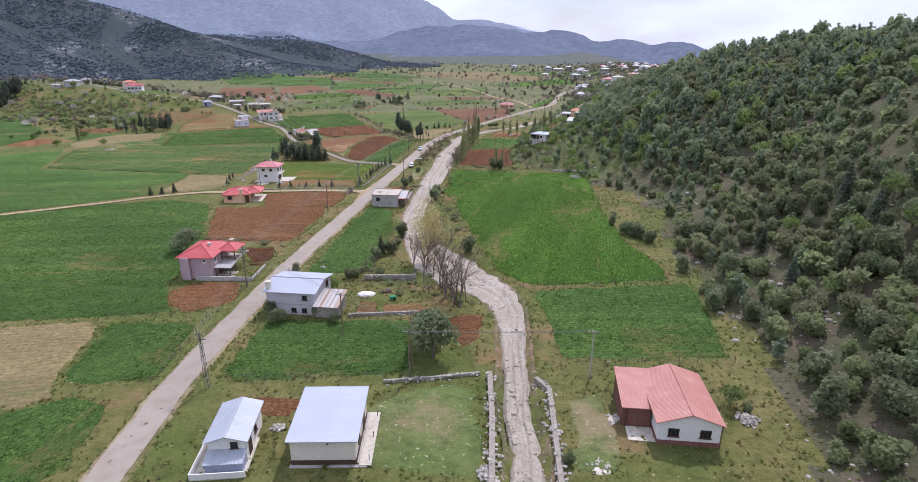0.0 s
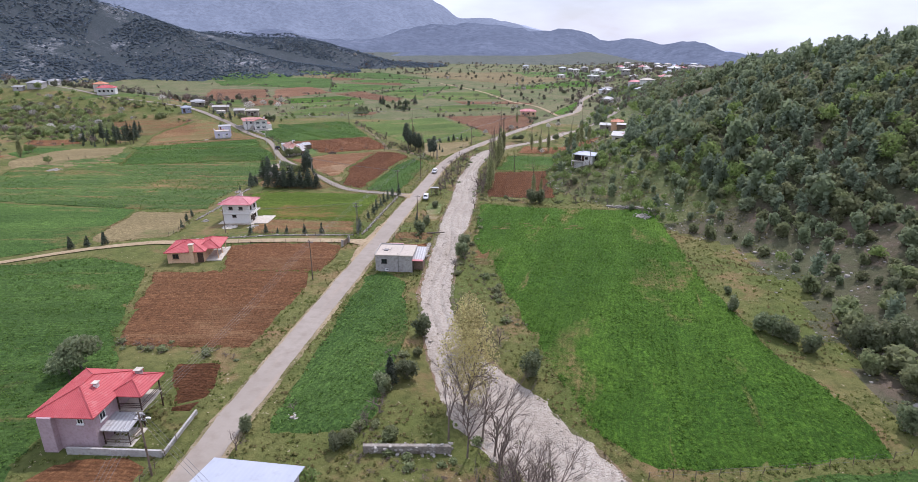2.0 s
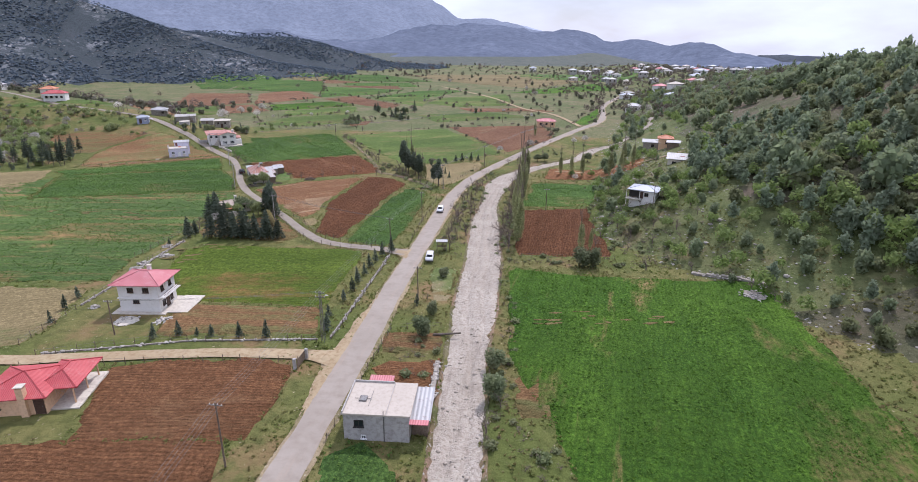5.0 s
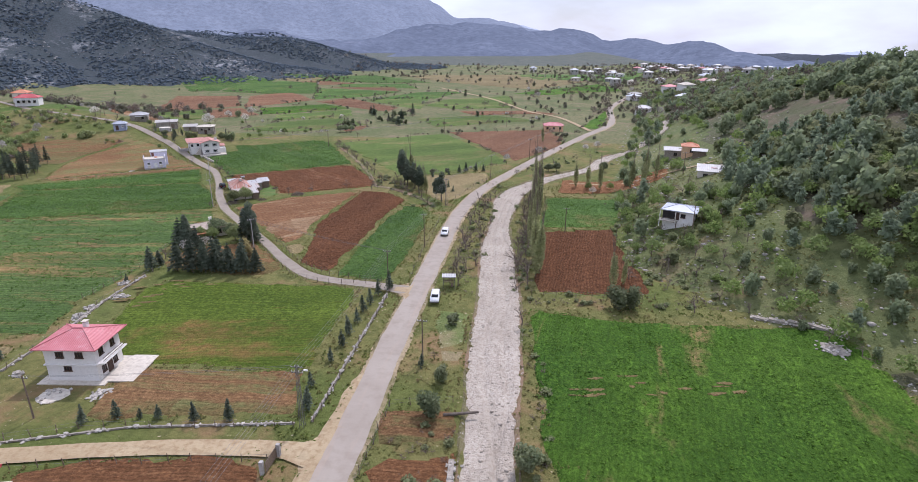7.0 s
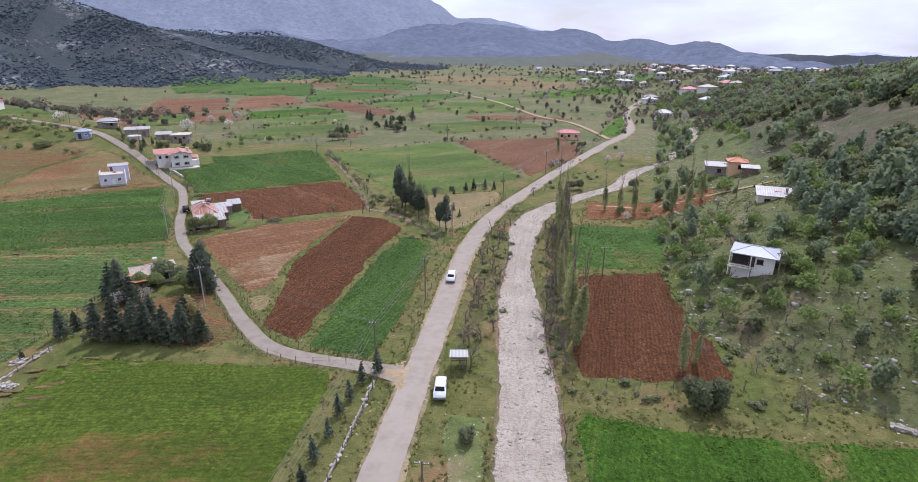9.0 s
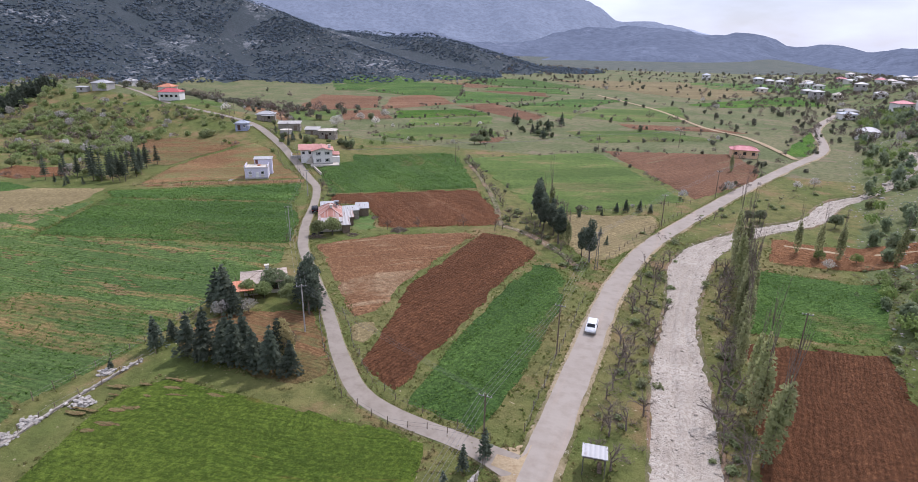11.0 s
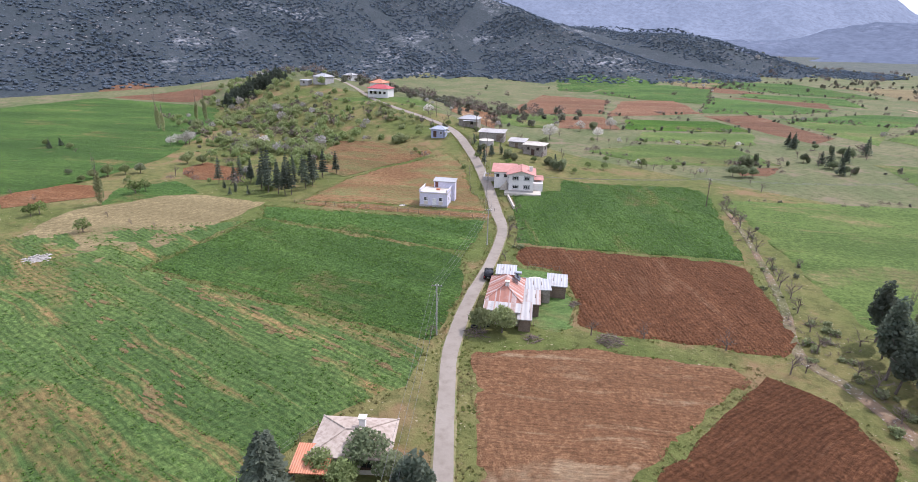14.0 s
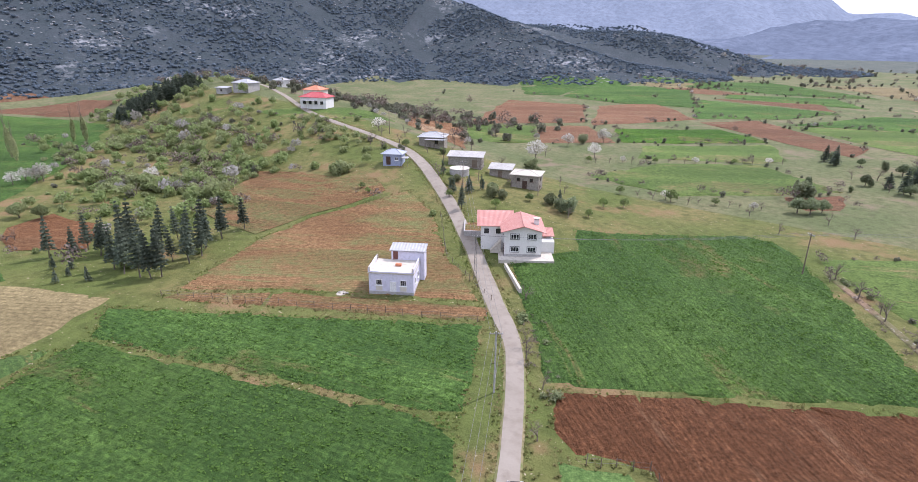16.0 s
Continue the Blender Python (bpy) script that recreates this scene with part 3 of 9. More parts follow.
STREAM = [(1.4, 20, 1.9), (0.7, 55.6, 1.6), (-1, 67, 1.45), (-1.9, 78, 1.5), (-2.8, 90, 1.9), (-4.6, 100.6, 3.3), (-9, 108.6, 4.6), (-15.5, 115, 6.0), (-20.5, 121, 6.2), (-24.5, 127.5, 5.4), (-28.4, 135, 4.2), (-32.4, 145, 3.1),
          (-35.5, 157, 3.1), (-37.2, 174, 3.2), (-38.6, 195, 3.3), (-39, 206, 4.0), (-39.6, 217, 4.1), (-40.1, 232.6, 4.1), (-41, 243, 3.9), (-42, 256, 4.0), (-43.1, 268, 3.6), (-43.4, 283, 2.6), (-43.2, 295, 3.1), (-42.7, 309, 4.1),
          (-40.5, 321, 3.8), (-34.5, 333, 3.1), (-25.6, 346, 2.9), (-13, 360, 2.8), (-2, 386, 2.6), (14, 405, 2.4), (30, 440, 2.4), (40, 480, 2.4)]


def curve_points(line, step):
    """A smooth line through the given points (the rest of each row glides along)."""
    rows = [np.array(p, float) for p in line]
    rows = [2 * rows[0] - rows[1], *rows, 2 * rows[-1] - rows[-2]]
    out = []
    for a, b, c, d in zip(rows, rows[1:], rows[2:], rows[3:]):
        k = max(1, int(np.linalg.norm((c - b)[:2]) / step))
        for i in range(k):
            u = i / k
            out.append(0.5 * (2 * b + (c - a) * u + (2 * a - 5 * b + 4 * c - d) * u * u + (3 * b - a - 3 * c + d) * u ** 3))
    return out + [rows[-2]]


STREAM = [(x * K, y * K, w * K) for x, y, w in STREAM]
STREAM_LINE = np.array(curve_points(STREAM, 3.0))


def ground_z(x, y):
    z = land(x, y)
    if -52 < x < 46 and 10 < y < 456:
        d = np.hypot(STREAM_LINE[:, 0] - x, STREAM_LINE[:, 1] - y) / np.maximum(STREAM_LINE[:, 2], 2.6)
        z -= 1.3 * (1 - smooth((d.min() - 0.72) / 0.56))
    return z


def steps(core_a, core_b, fine, far_a, far_b):
    """Grid lines, fine in the core and ever wider away from it."""
    mid = list(np.arange(core_a, core_b + 0.1, fine))
    right, left, s = [core_b], [core_a], fine
    while right[-1] < far_b:
        s *= 1.13
        right.append(right[-1] + min(s, 160))
    s = fine
    while left[-1] > far_a:
        s *= 1.13
        left.append(left[-1] - min(s, 160))
    return np.array(left[:0:-1] + mid + right[1:])


def mesh_object(name, verts, faces, mats, smooth_faces=True, parent=None):
    me = bpy.data.meshes.new(name)
    me.from_pydata(verts, [], faces)
    for m in mats if isinstance(mats, (list, tuple)) else [mats]:
        me.materials.append(m)
    me.polygons.foreach_set("use_smooth", [smooth_faces] * len(me.polygons))
    me.update()
    ob = new(name, me)
    ob.parent = parent
    return ob


def build_ground():
    xs, ys = steps(-270, 56, 2.6, -4300, 4300), steps(28, 470, 2.6, -900, 4600)
    fine = [0.5 * (a + b) for a, b in zip(xs, xs[1:]) if -50 < 0.5 * (a + b) < 12]      # the stream wants a closer grid
    xs = np.sort(np.concatenate([xs, fine]))
    verts = []
    for y in ys:
        for x in xs:
            rough = 0.07 * noise.noise((x * 0.3, y * 0.3, 0)) if abs(x) < 600 and y < 900 else 0
            if land(x, y) > 12:
                rough += 2.2 * noise.noise((x * 0.02, y * 0.02, 3)) + 1.2 * noise.noise((x * 0.07, y * 0.07, 5))
            verts.append((x, y, ground_z(x, y) + rough))
    w, faces, slots = len(xs), [], []
    for j in range(len(ys) - 1):
        for i in range(w - 1):
            faces.append((j * w + i, j * w + i + 1, (j + 1) * w + i + 1, (j + 1) * w + i))
            x, y = 0.5 * (xs[i] + xs[i + 1]), 0.5 * (ys[j] + ys[j + 1])
            x, y = x / K, y / K
            edge = lerp_table(y, FOOT) + 6 * noise.noise((x * 0.05, y * 0.05, 9))
            if y > 1150 and x > -700:
                slots.append(5)
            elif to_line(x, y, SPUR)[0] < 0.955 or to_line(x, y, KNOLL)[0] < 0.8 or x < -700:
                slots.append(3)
            elif x > edge + (0 if y < 215 else 34) and y < 700:
                slots.append(1)
            elif x > edge:
                slots.append(2)
            elif y > 420 or x < -420:
                slots.append(4)
            else:
                slots.append(0)
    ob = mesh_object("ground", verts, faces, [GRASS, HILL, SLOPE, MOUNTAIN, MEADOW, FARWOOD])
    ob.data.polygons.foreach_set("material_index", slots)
    return tagged(ob, "rough valley grassland rising to stony scrub hills", "ground", kind="structure")


build_ground()


def drape(name, corners, mat, turn=0.0, lift=0.12, step=6.0, wobble=0.5, label="", category="field", rim=None):
    """A patch of ground with these corners, laid over the land; its own x runs along the rows."""
    corners = [(x * K, y * K) for x, y in corners]
    rng = random.Random(len(corners) * 1000 + int(abs(corners[0][0]) * 10))
    cx, cy = sum(p[0] for p in corners) / len(corners), sum(p[1] for p in corners) / len(corners)
    ring, dense = [], max(2.0, step * 0.6)
    for (ax, ay), (bx, by) in zip(corners, [*corners[1:], corners[0]]):
        k = max(1, int(math.hypot(bx - ax, by - ay) / dense))
        for i in range(k):
            u = i / k
            ring.append((ax + u * (bx - ax) + rng.uniform(-wobble, wobble), ay + u * (by - ay) + rng.uniform(-wobble, wobble)))
    bm = bmesh.new()
    bm.faces.new([bm.verts.new((x, y, 0)) for x, y in ring])
    bmesh.ops.triangulate(bm, faces=bm.faces[:])
    for axis, values in ((0, [p[0] for p in ring]), (1, [p[1] for p in ring])):
        v = math.floor(min(values) / step) * step + step
        while v < max(values):
            co, no = ((v, 0, 0), (1, 0, 0)) if axis == 0 else ((0, v, 0), (0, 1, 0))
            bmesh.ops.bisect_plane(bm, geom=bm.verts[:] + bm.edges[:] + bm.faces[:], plane_co=co, plane_no=no, dist=0.0001)
            v += step
    cz = land(cx, cy)
    inverse = Matrix.Rotation(-radians(turn), 3, "Z")
    for v in bm.verts:
        z = land(v.co.x, v.co.y) + ((rim if rim is not None else -0.04 if lift < 0.3 else 0.08) if v.is_boundary else lift) + 0.04 * noise.noise((v.co.x * 0.2, v.co.y * 0.2, 2))
        v.co = inverse @ Vector((v.co.x - cx, v.co.y - cy, z - cz))
    bmesh.ops.recalc_face_normals(bm, faces=bm.faces[:])
    if bm.faces and sum(f.normal.z for f in bm.faces) < 0:
        bmesh.ops.reverse_faces(bm, faces=bm.faces[:])
    for f in bm.faces:
        f.smooth = True
    me = bpy.data.meshes.new(name)
    bm.to_mesh(me)
    bm.free()
    me.materials.append(mat)
    ob = new(name, me)
    ob.matrix_world = pose(cx, cy, cz, 0, 0, turn)
    return tagged(ob, label, category, kind="structure")


def ribbon(name, line, mat, lift, label, category, step=2.2, across=4, ragged=0.15, bed=False, carved=False, sink=0.0):
    """A road, lane or stream bed laid over the land; rows are x, y and half the width."""
    line = [(x * K, y * K, w * K) for x, y, w in line]
    rng = random.Random(len(line) + int(abs(line[0][0])))
    pts = curve_points(line, step)
    verts, faces = [], []
    for i, p in enumerate(pts):
        q, r = pts[min(i + 1, len(pts) - 1)], pts[max(i - 1, 0)]
        side = np.array([(q - r)[1], -(q - r)[0]])
        side = side / (np.linalg.norm(side) + 1e-9)
        for k in range(across + 1):
            u = (-1 + 2 * k / across) * (1.22 if bed else 1.0)
            h = p[2] * (1 + (0.12 * noise.noise((p[0] * 0.09, p[1] * 0.09, round(u) * 7)) if bed else 0)) + (ragged * (1.1 * noise.noise((i * step * 0.16, 3.0 * k, 5)) + 0.5 * noise.noise((i * step * 0.6, 3.0 * k, 9)) + rng.uniform(-0.12, 0.12)) if k in (0, across) else 0)
            x, y = p[0] + side[0] * u * h, p[1] + side[1] * u * h
            z = (ground_z(x, y) if carved else land(x, y)) + lift + (rng.uniform(-0.06, 0.06) + 0.28 * noise.noise((x * 0.12, y * 0.12, 4)) - 0.9 * max(0, abs(u) - 1.0) if bed else 0.03 * (1 - u * u))
            verts.append((x, y, z - (sink if k in (0, across) else 0)))
    n = across + 1
    for i in range(len(pts) - 1):
        for k in range(across):
            faces.append((i * n + k, i * n + k + 1, (i + 1) * n + k + 1, (i + 1) * n + k))
    return tagged(mesh_object(name, verts, faces, mat), label, category, kind="structure")


def inside(x, y, ring):
    hit = False
    for (ax, ay), (bx, by) in zip(ring, [*ring[1:], ring[0]]):
        if (ay > y) != (by > y) and x < (bx - ax) * (y - ay) / (by - ay) + ax:
            hit = not hit
    return hit


# ---- fields: soil or crop, direction of the rows, corners ----
FIELDS = [
    ("wheat", WHEAT, 80, [(-62, 40), (-53, 46), (-57.5, 60), (-65.4, 60.5), (-74, 53), (-74, 40)]),
    ("wheat", WHEAT, 80, [(-68.9, 63.5), (-76.0, 82.5), (-59.5, 85), (-55.4, 66.3)]),
    ("dry", STUBBLE, 20, [(-70, 56), (-67, 61), (-70, 64), (-77, 83), (-95, 78), (-90, 62)]),
    ("wheat", WHEAT, 15, [(-170, 128), (-137.5, 154), (-119, 164.5), (-101.5, 160.5), (-88, 132.5), (-76, 118), (-76, 100), (-66.5, 88), (-78, 84.5), (-98, 79), (-150, 90)]),
    ("soil", SOIL_RED, 5, [(-74, 101), (-60.5, 104), (-57.8, 93.5), (-64, 88), (-72, 91)]),
    ("soil", SOIL_RED, 6, [(-98.5, 158.5), (-66, 164.5), (-62.3, 158), (-61.5, 130.4), (-84.5, 127.8)]),
    ("soil", SOIL_RED, 8, [(-91.8, 177.0), (-85.1, 180.4), (-72.7, 182.8), (-63.6, 182.2), (-62.7, 164.6), (-84.2, 160.5)]),
    ("soil", SOIL_DARK, 6, [(-71.8, 123.8), (-64.3, 125.0), (-61.4, 119.4), (-60.2, 109.3), (-62.6, 109.5), (-65.9, 116.1)]),
    ("lush", SPRING, 12, [(-112, 229), (-107, 232), (-68.5, 235), (-67.3, 203), (-96, 201), (-107, 212)]),
    ("soil", OCHRE, 3, [(-95.4, 200), (-67.3, 202.4), (-64.0, 192), (-91, 187)]),
    ("wheat", WHEAT, 15, [(-130, 171), (-140, 158.5), (-172, 131.5), (-250, 92), (-300, 170), (-228, 246), (-201.5, 203.3), (-136.5, 203)]),
    ("dry", STUBBLE, 30, [(-128, 171), (-134.5, 202), (-116, 203), (-110.5, 186), (-110.5, 181)]),
    ("wheat", WHEAT, 16, [(-213, 301), (-164, 335.3), (-152.5, 316), (-204, 295.6)]),
    ("wheat", WHEAT, 16, [(-204, 294.5), (-152.2, 315), (-139.5, 301), (-130, 284.8), (-188, 264)]),
    ("striped", STRIPED, 8, [(-204, 292), (-188, 263), (-129.5, 284), (-124, 275), (-124.5, 262), (-120, 240), (-119.5, 220), (-115.5, 207), (-135, 204), (-200, 204), (-225, 250)]),
    ("soil", OCHRE, 34, [(-211.5, 309.5), (-198, 322), (-166.5, 341), (-164.3, 336), (-209.5, 307.8)]),
    ("soil", OCHRE, 34, [(-211, 310.8), (-223.2, 334), (-227, 350), (-218, 374), (-205, 368), (-187, 353), (-169, 341.5), (-198, 323)]),
    ("soil", OCHRE, 20, [(-254, 335), (-273, 366), (-232, 375), (-222, 372), (-229, 350), (-227, 336)]),
    ("soil", SOIL_PALE, 40, [(-124.5, 287.5), (-112.5, 300.4), (-92.5, 313.3), (-94.6, 276.0), (-91.9, 259.9), (-95.5, 258.9), (-103.7, 266.8)]),
    ("soil", SOIL_DARK, 78, [(-91.6, 311.5), (-83.1, 312.5), (-75.1, 303.8), (-76.4, 284.3), (-77.3, 257.9), (-77.8, 241.8), (-86.2, 246.4), (-88.3, 254.7), (-93.5, 275.7)]),
    ("lush", WHEAT, 78, [(-73.9, 300.1), (-65.9, 293.7), (-63.8, 279.7), (-63.3, 255.2), (-64.8, 238.5), (-76.1, 240.3), (-76.4, 257.3), (-75.3, 283.8)]),
    ("grass", STUBBLE, 60, [(-94.6, 257.4), (-91.7, 258.7), (-89.4, 256.4), (-87.4, 248.1), (-91.5, 252.1)]),
    ("soil", SOIL_DARK, 139, [(-148.2, 327.2), (-108.8, 353.2), (-91, 326), (-91.4, 319.6), (-112, 307), (-118.2, 305), (-121.9, 311.8), (-126.8, 316.8), (-129.0, 318.9), (-133.0, 322.4), (-138.6, 319.4), (-141.4, 317.6)]),
    ("wheat", WHEAT, 138, [(-176, 359), (-168, 372), (-175, 381), (-144.2, 405.5), (-136, 402), (-109.3, 354.6), (-148.6, 328)]),
    ("pasture", PASTURE, 32, [(-131, 399), (-83.6, 436.5), (-44.5, 367), (-75.3, 340), (-84.5, 338), (-109, 370)]),
    ("soil", SOIL_FAR, 60, [(-82.5, 441.5), (-29.4, 458), (-21, 431.4), (-23, 406), (-42.5, 370)]),
    ("lush", LUSH, 82, [(-34.4, 229.3), (-13.9, 226.6), (11.4, 228.5), (20, 224), (20.5, 190), (20.5, 170), (24, 142.5), (29.5, 127), (29.5, 117), (-1.4, 110.2), (-8, 118.6), (-14, 136), (-25, 172), (-31.5, 190)]),
    ("wheat", WHEAT, 8, [(0.4, 107.6), (34.5, 117), (32, 85.2), (6, 81.4)]),
    ("wheat", WHEAT, 8, [(-30.6, 314.3), (-5.5, 313.4), (-11.8, 284.4), (-33.6, 280.5)]),
    ("soil", SOIL_DARK, 84, [(-33.8, 277.4), (-12.6, 281.4), (-13, 268.6), (-9.5, 239.4), (-33.2, 237.5)]),
    ("soil", SOIL_RED, 0, [(-24.5, 338.5), (13, 338.8), (8.5, 324), (-26.5, 319.5)]),
    ("wheat", WHEAT, 82, [(-52.6, 166), (-44.0, 166), (-37.6, 142), (-36.2, 113), (-49.4, 109.4), (-50.6, 130)]),
    ("wheat", WHEAT, 10, [(-46.6, 69.8), (-48.0, 87.6), (-22.2, 92), (-17.8, 74), (-43.3, 68)]),
    ("grass", YARD, 0, [(-20.6, 53), (-21.5, 68), (-7.4, 73.5), (-5.6, 62), (-4.6, 53)]),
    ("grass", YARD, 0, [(5.6, 72), (6.4, 56), (11.5, 56), (12.0, 64), (10.5, 72)]),
    ("grass", YARD, 0, [(-46, 205), (-50.5, 220), (-51, 226), (-45.5, 226), (-44, 206)]),
    ("soil", SOIL_RED, 0, [(-14.9, 92.8), (-11.5, 95.8), (-8.3, 95.0), (-7.7, 86.1), (-11.7, 81.5), (-13.0, 87.4)]),
    ("soil", OCHRE, 0, [(-33.6, 97.7), (-30.2, 98.5), (-28.2, 92.6), (-32.6, 91.4)]),
    ("soil", OCHRE, 0, [(-28.2, 97.2), (-20.2, 100.0), (-18.6, 95.0), (-27.1, 92.7)]),
    ("soil", OCHRE, 0, [(-53.6, 194.4), (-43.6, 196.6), (-42.6, 189.8), (-52.2, 187.6)]),
    ("soil", SOIL_RED, 0, [(-52.8, 186), (-42.4, 187.6), (-41, 178), (-52, 178.7)]),
    ("soil", OCHRE, 0, [(-31.3, 187), (-27.2, 187.4), (-24.6, 173.5), (-29.6, 173.7)]),
    ("soil", SOIL_RED, 0, [(-38, 56), (-42, 62), (-38, 65), (-30.5, 65), (-31.5, 60.5), (-36, 60)]),
    ("soil", OCHRE, 0, [(-117, 238.5), (-118, 249), (-113, 254), (-103.4, 258.4), (-97, 252), (-88.4, 243.2), (-92, 236.4)]),
    ("dry", STUBBLE, 60, [(-77.5, 337), (-61, 343.5), (-53, 347.5), (-50.6, 338), (-53.5, 318.5), (-61.5, 303.5), (-68, 308.5), (-73.5, 321)]),
    ("grass", LAWN, 30, [(-140.8, 316.8), (-138.4, 318.6), (-133, 321.6), (-129.4, 318.2), (-127.2, 316.2), (-122.4, 311.2), (-118.2, 304.2), (-119, 298), (-124, 300), (-130, 305), (-136, 312)]),
    ("lush", PASTURE, 20, [(-335, 402), (-300, 436), (-280, 430), (-300, 404)]),
    ("soil", SOIL_PALE, 20, [(-240, 425), (-262, 452), (-296, 488), (-312, 470), (-275, 432)]),
    ("soil", SOIL_FAR, 32, [(-295.7, 495), (-343, 596), (-289.1, 602), (-255, 538)]),
    ("soil", SOIL_FAR, 32, [(-247.8, 532), (-279.4, 602), (-261.6, 645), (-215, 585)]),
    ("pasture", PASTURE, 32, [(-262, 452), (-295.5, 494), (-268.3, 512.5), (-242, 472)]),
    ("soil", SOIL_FAR, 32, [(-241, 473), (-267, 513), (-248, 530), (-218, 494)]),
    ("lush", LUSH, 35, [(-216.1, 496), (-235.2, 530), (-195.8, 558.6), (-168.6, 537.5)]),
    ("pasture", PASTURE, 35, [(-199.2, 432), (-188, 466.9), (-161.6, 488), (-134.4, 462.8), (-147.5, 446.9), (-168, 428)]),
    ("dry", PASTURE, 35, [(-198.2, 471), (-206, 494.8), (-167.7, 532.6), (-157.1, 501.8), (-163, 490)]),
    ("soil", SOIL_FAR, 40, [(-211, 575), (-190.4, 599.6), (-137.4, 547.7), (-138.7, 525.2), (-155, 532.8)]),
    ("wheat", WHEAT, 40, [(-326, 637), (-361.8, 760), (-270.8, 739), (-231, 633), (-279, 625)]),
    ("soil", SOIL_FAR, 40, [(-302, 742), (-279, 764), (-226, 734), (-253, 715)]),
    ("wheat", WHEAT, 40, [(-217, 586), (-246.9, 680), (-159.7, 660), (-177.5, 617)]),
    ("soil", SOIL_FAR, 40, [(-240, 690), (-175, 700), (-165, 666), (-230, 683)]),
    ("wheat", WHEAT, 40, [(-175, 594), (-143.4, 658), (-100, 672), (-120, 610)]),
    ("pasture", PASTURE, 40, [(-172, 590), (-125, 608), (-118, 540), (-135, 553)]),
    ("soil", SOIL_FAR, 40, [(-146.5, 445.4), (-133.9, 458.5), (-131, 442.2), (-138.6, 435)]),
    ("soil", SOIL_FAR, 15, [(-89.8, 535), (-39.8, 543), (-19.3, 529.3), (-77.4, 518)]),
    ("pasture", PASTURE, 15, [(-112, 492), (-67.2, 518), (-33.8, 497), (-91.3, 460)]),
    ("lush", LUSH, 15, [(-58, 657), (29, 769), (44, 700), (-30, 650)]),
    ("wheat", WHEAT, 15, [(-240, 727), (-174, 740), (-150, 690), (-235, 700)]),
    ("pasture", PASTURE, 15, [(-120, 560), (-112, 600), (-60, 640), (-50, 560), (-90, 545)]),
    ("lush", LUSH, 80, [(-9, 466), (-2, 500), (12.5, 550), (7.8, 494), (0, 466)]),
    ("soil", SOIL_FAR, 80, [(46, 492), (72, 480), (76, 445), (44, 450)]),
    ("wheat", WHEAT, 20, [(-338, 800), (-240, 860), (-150, 760), (-190, 745), (-330, 770)]),
    ("dry", STUBBLE, 20, [(-130, 760), (-210, 860), (-60, 900), (20, 800), (-40, 700)]),
    ("wheat", WHEAT, 20, [(-40, 810), (-80, 900), (90, 930), (120, 840), (60, 790)]),
    ("wheat", WHEAT, 35, [(-522, 340), (-455, 366), (-400, 370), (-372, 356), (-322, 326), (-290, 300), (-272, 276), (-268, 250), (-330, 225), (-470, 250)]),
    ("soil", SOIL_RED, 35, [(-272, 301), (-277, 313), (-258, 316), (-244.5, 308), (-252, 298)]),
    ("wheat", WHEAT, 35, [(-240.4, 269.1), (-236.2, 294.0), (-255.5, 293.9), (-256.7, 278.1)]),
    ("dry", STUBBLE, 35, [(-224.6, 248.5), (-240.0, 261.5), (-240.1, 283.6), (-235.4, 292.9), (-215.6, 302.9), (-197.9, 272.8), (-196.3, 255.0), (-218.4, 251.6)]),
    ("soil", SOIL_RED, 35, [(-252.4, 250.4), (-249.8, 270.4), (-263.3, 274.5), (-275.9, 266.2), (-265.5, 252.2)]),
    ("wheat", WHEAT, 40, [(-405, 700), (-388, 742), (-350, 742), (-331, 640), (-353, 632)]),
    ("dry", STUBBLE, 40, [(-350, 772), (-330, 792), (-283, 805), (-268, 748), (-300, 752)]),
    ("soil", SOIL_FAR, 35, [(-575, 376), (-520, 400), (-452, 396), (-440, 374), (-462, 369), (-528, 345), (-560, 350)]),
]
KINDS = {"wheat": "green young wheat field", "lush": "lush bright green crop field", "dry": "dry stubble field", "striped": "thin striped green crop with bare soil",
         "soil": "ploughed reddish soil field", "pasture": "light green pasture", "grass": "grassy field corner"}
for field_kind, mat, turn, corners in FIELDS:
    far = max(p[1] for p in corners) > 495 or min(p[0] for p in corners) < -260
    near_label = KINDS[field_kind] + (" on the far valley floor" if max(p[1] for p in corners) > 420 else " beside the country road")
    drape("field", corners, mat, turn, 0.22 if not far else 0.3, 14.0 if far else 5.0, 1.2 if far else 0.45, near_label)

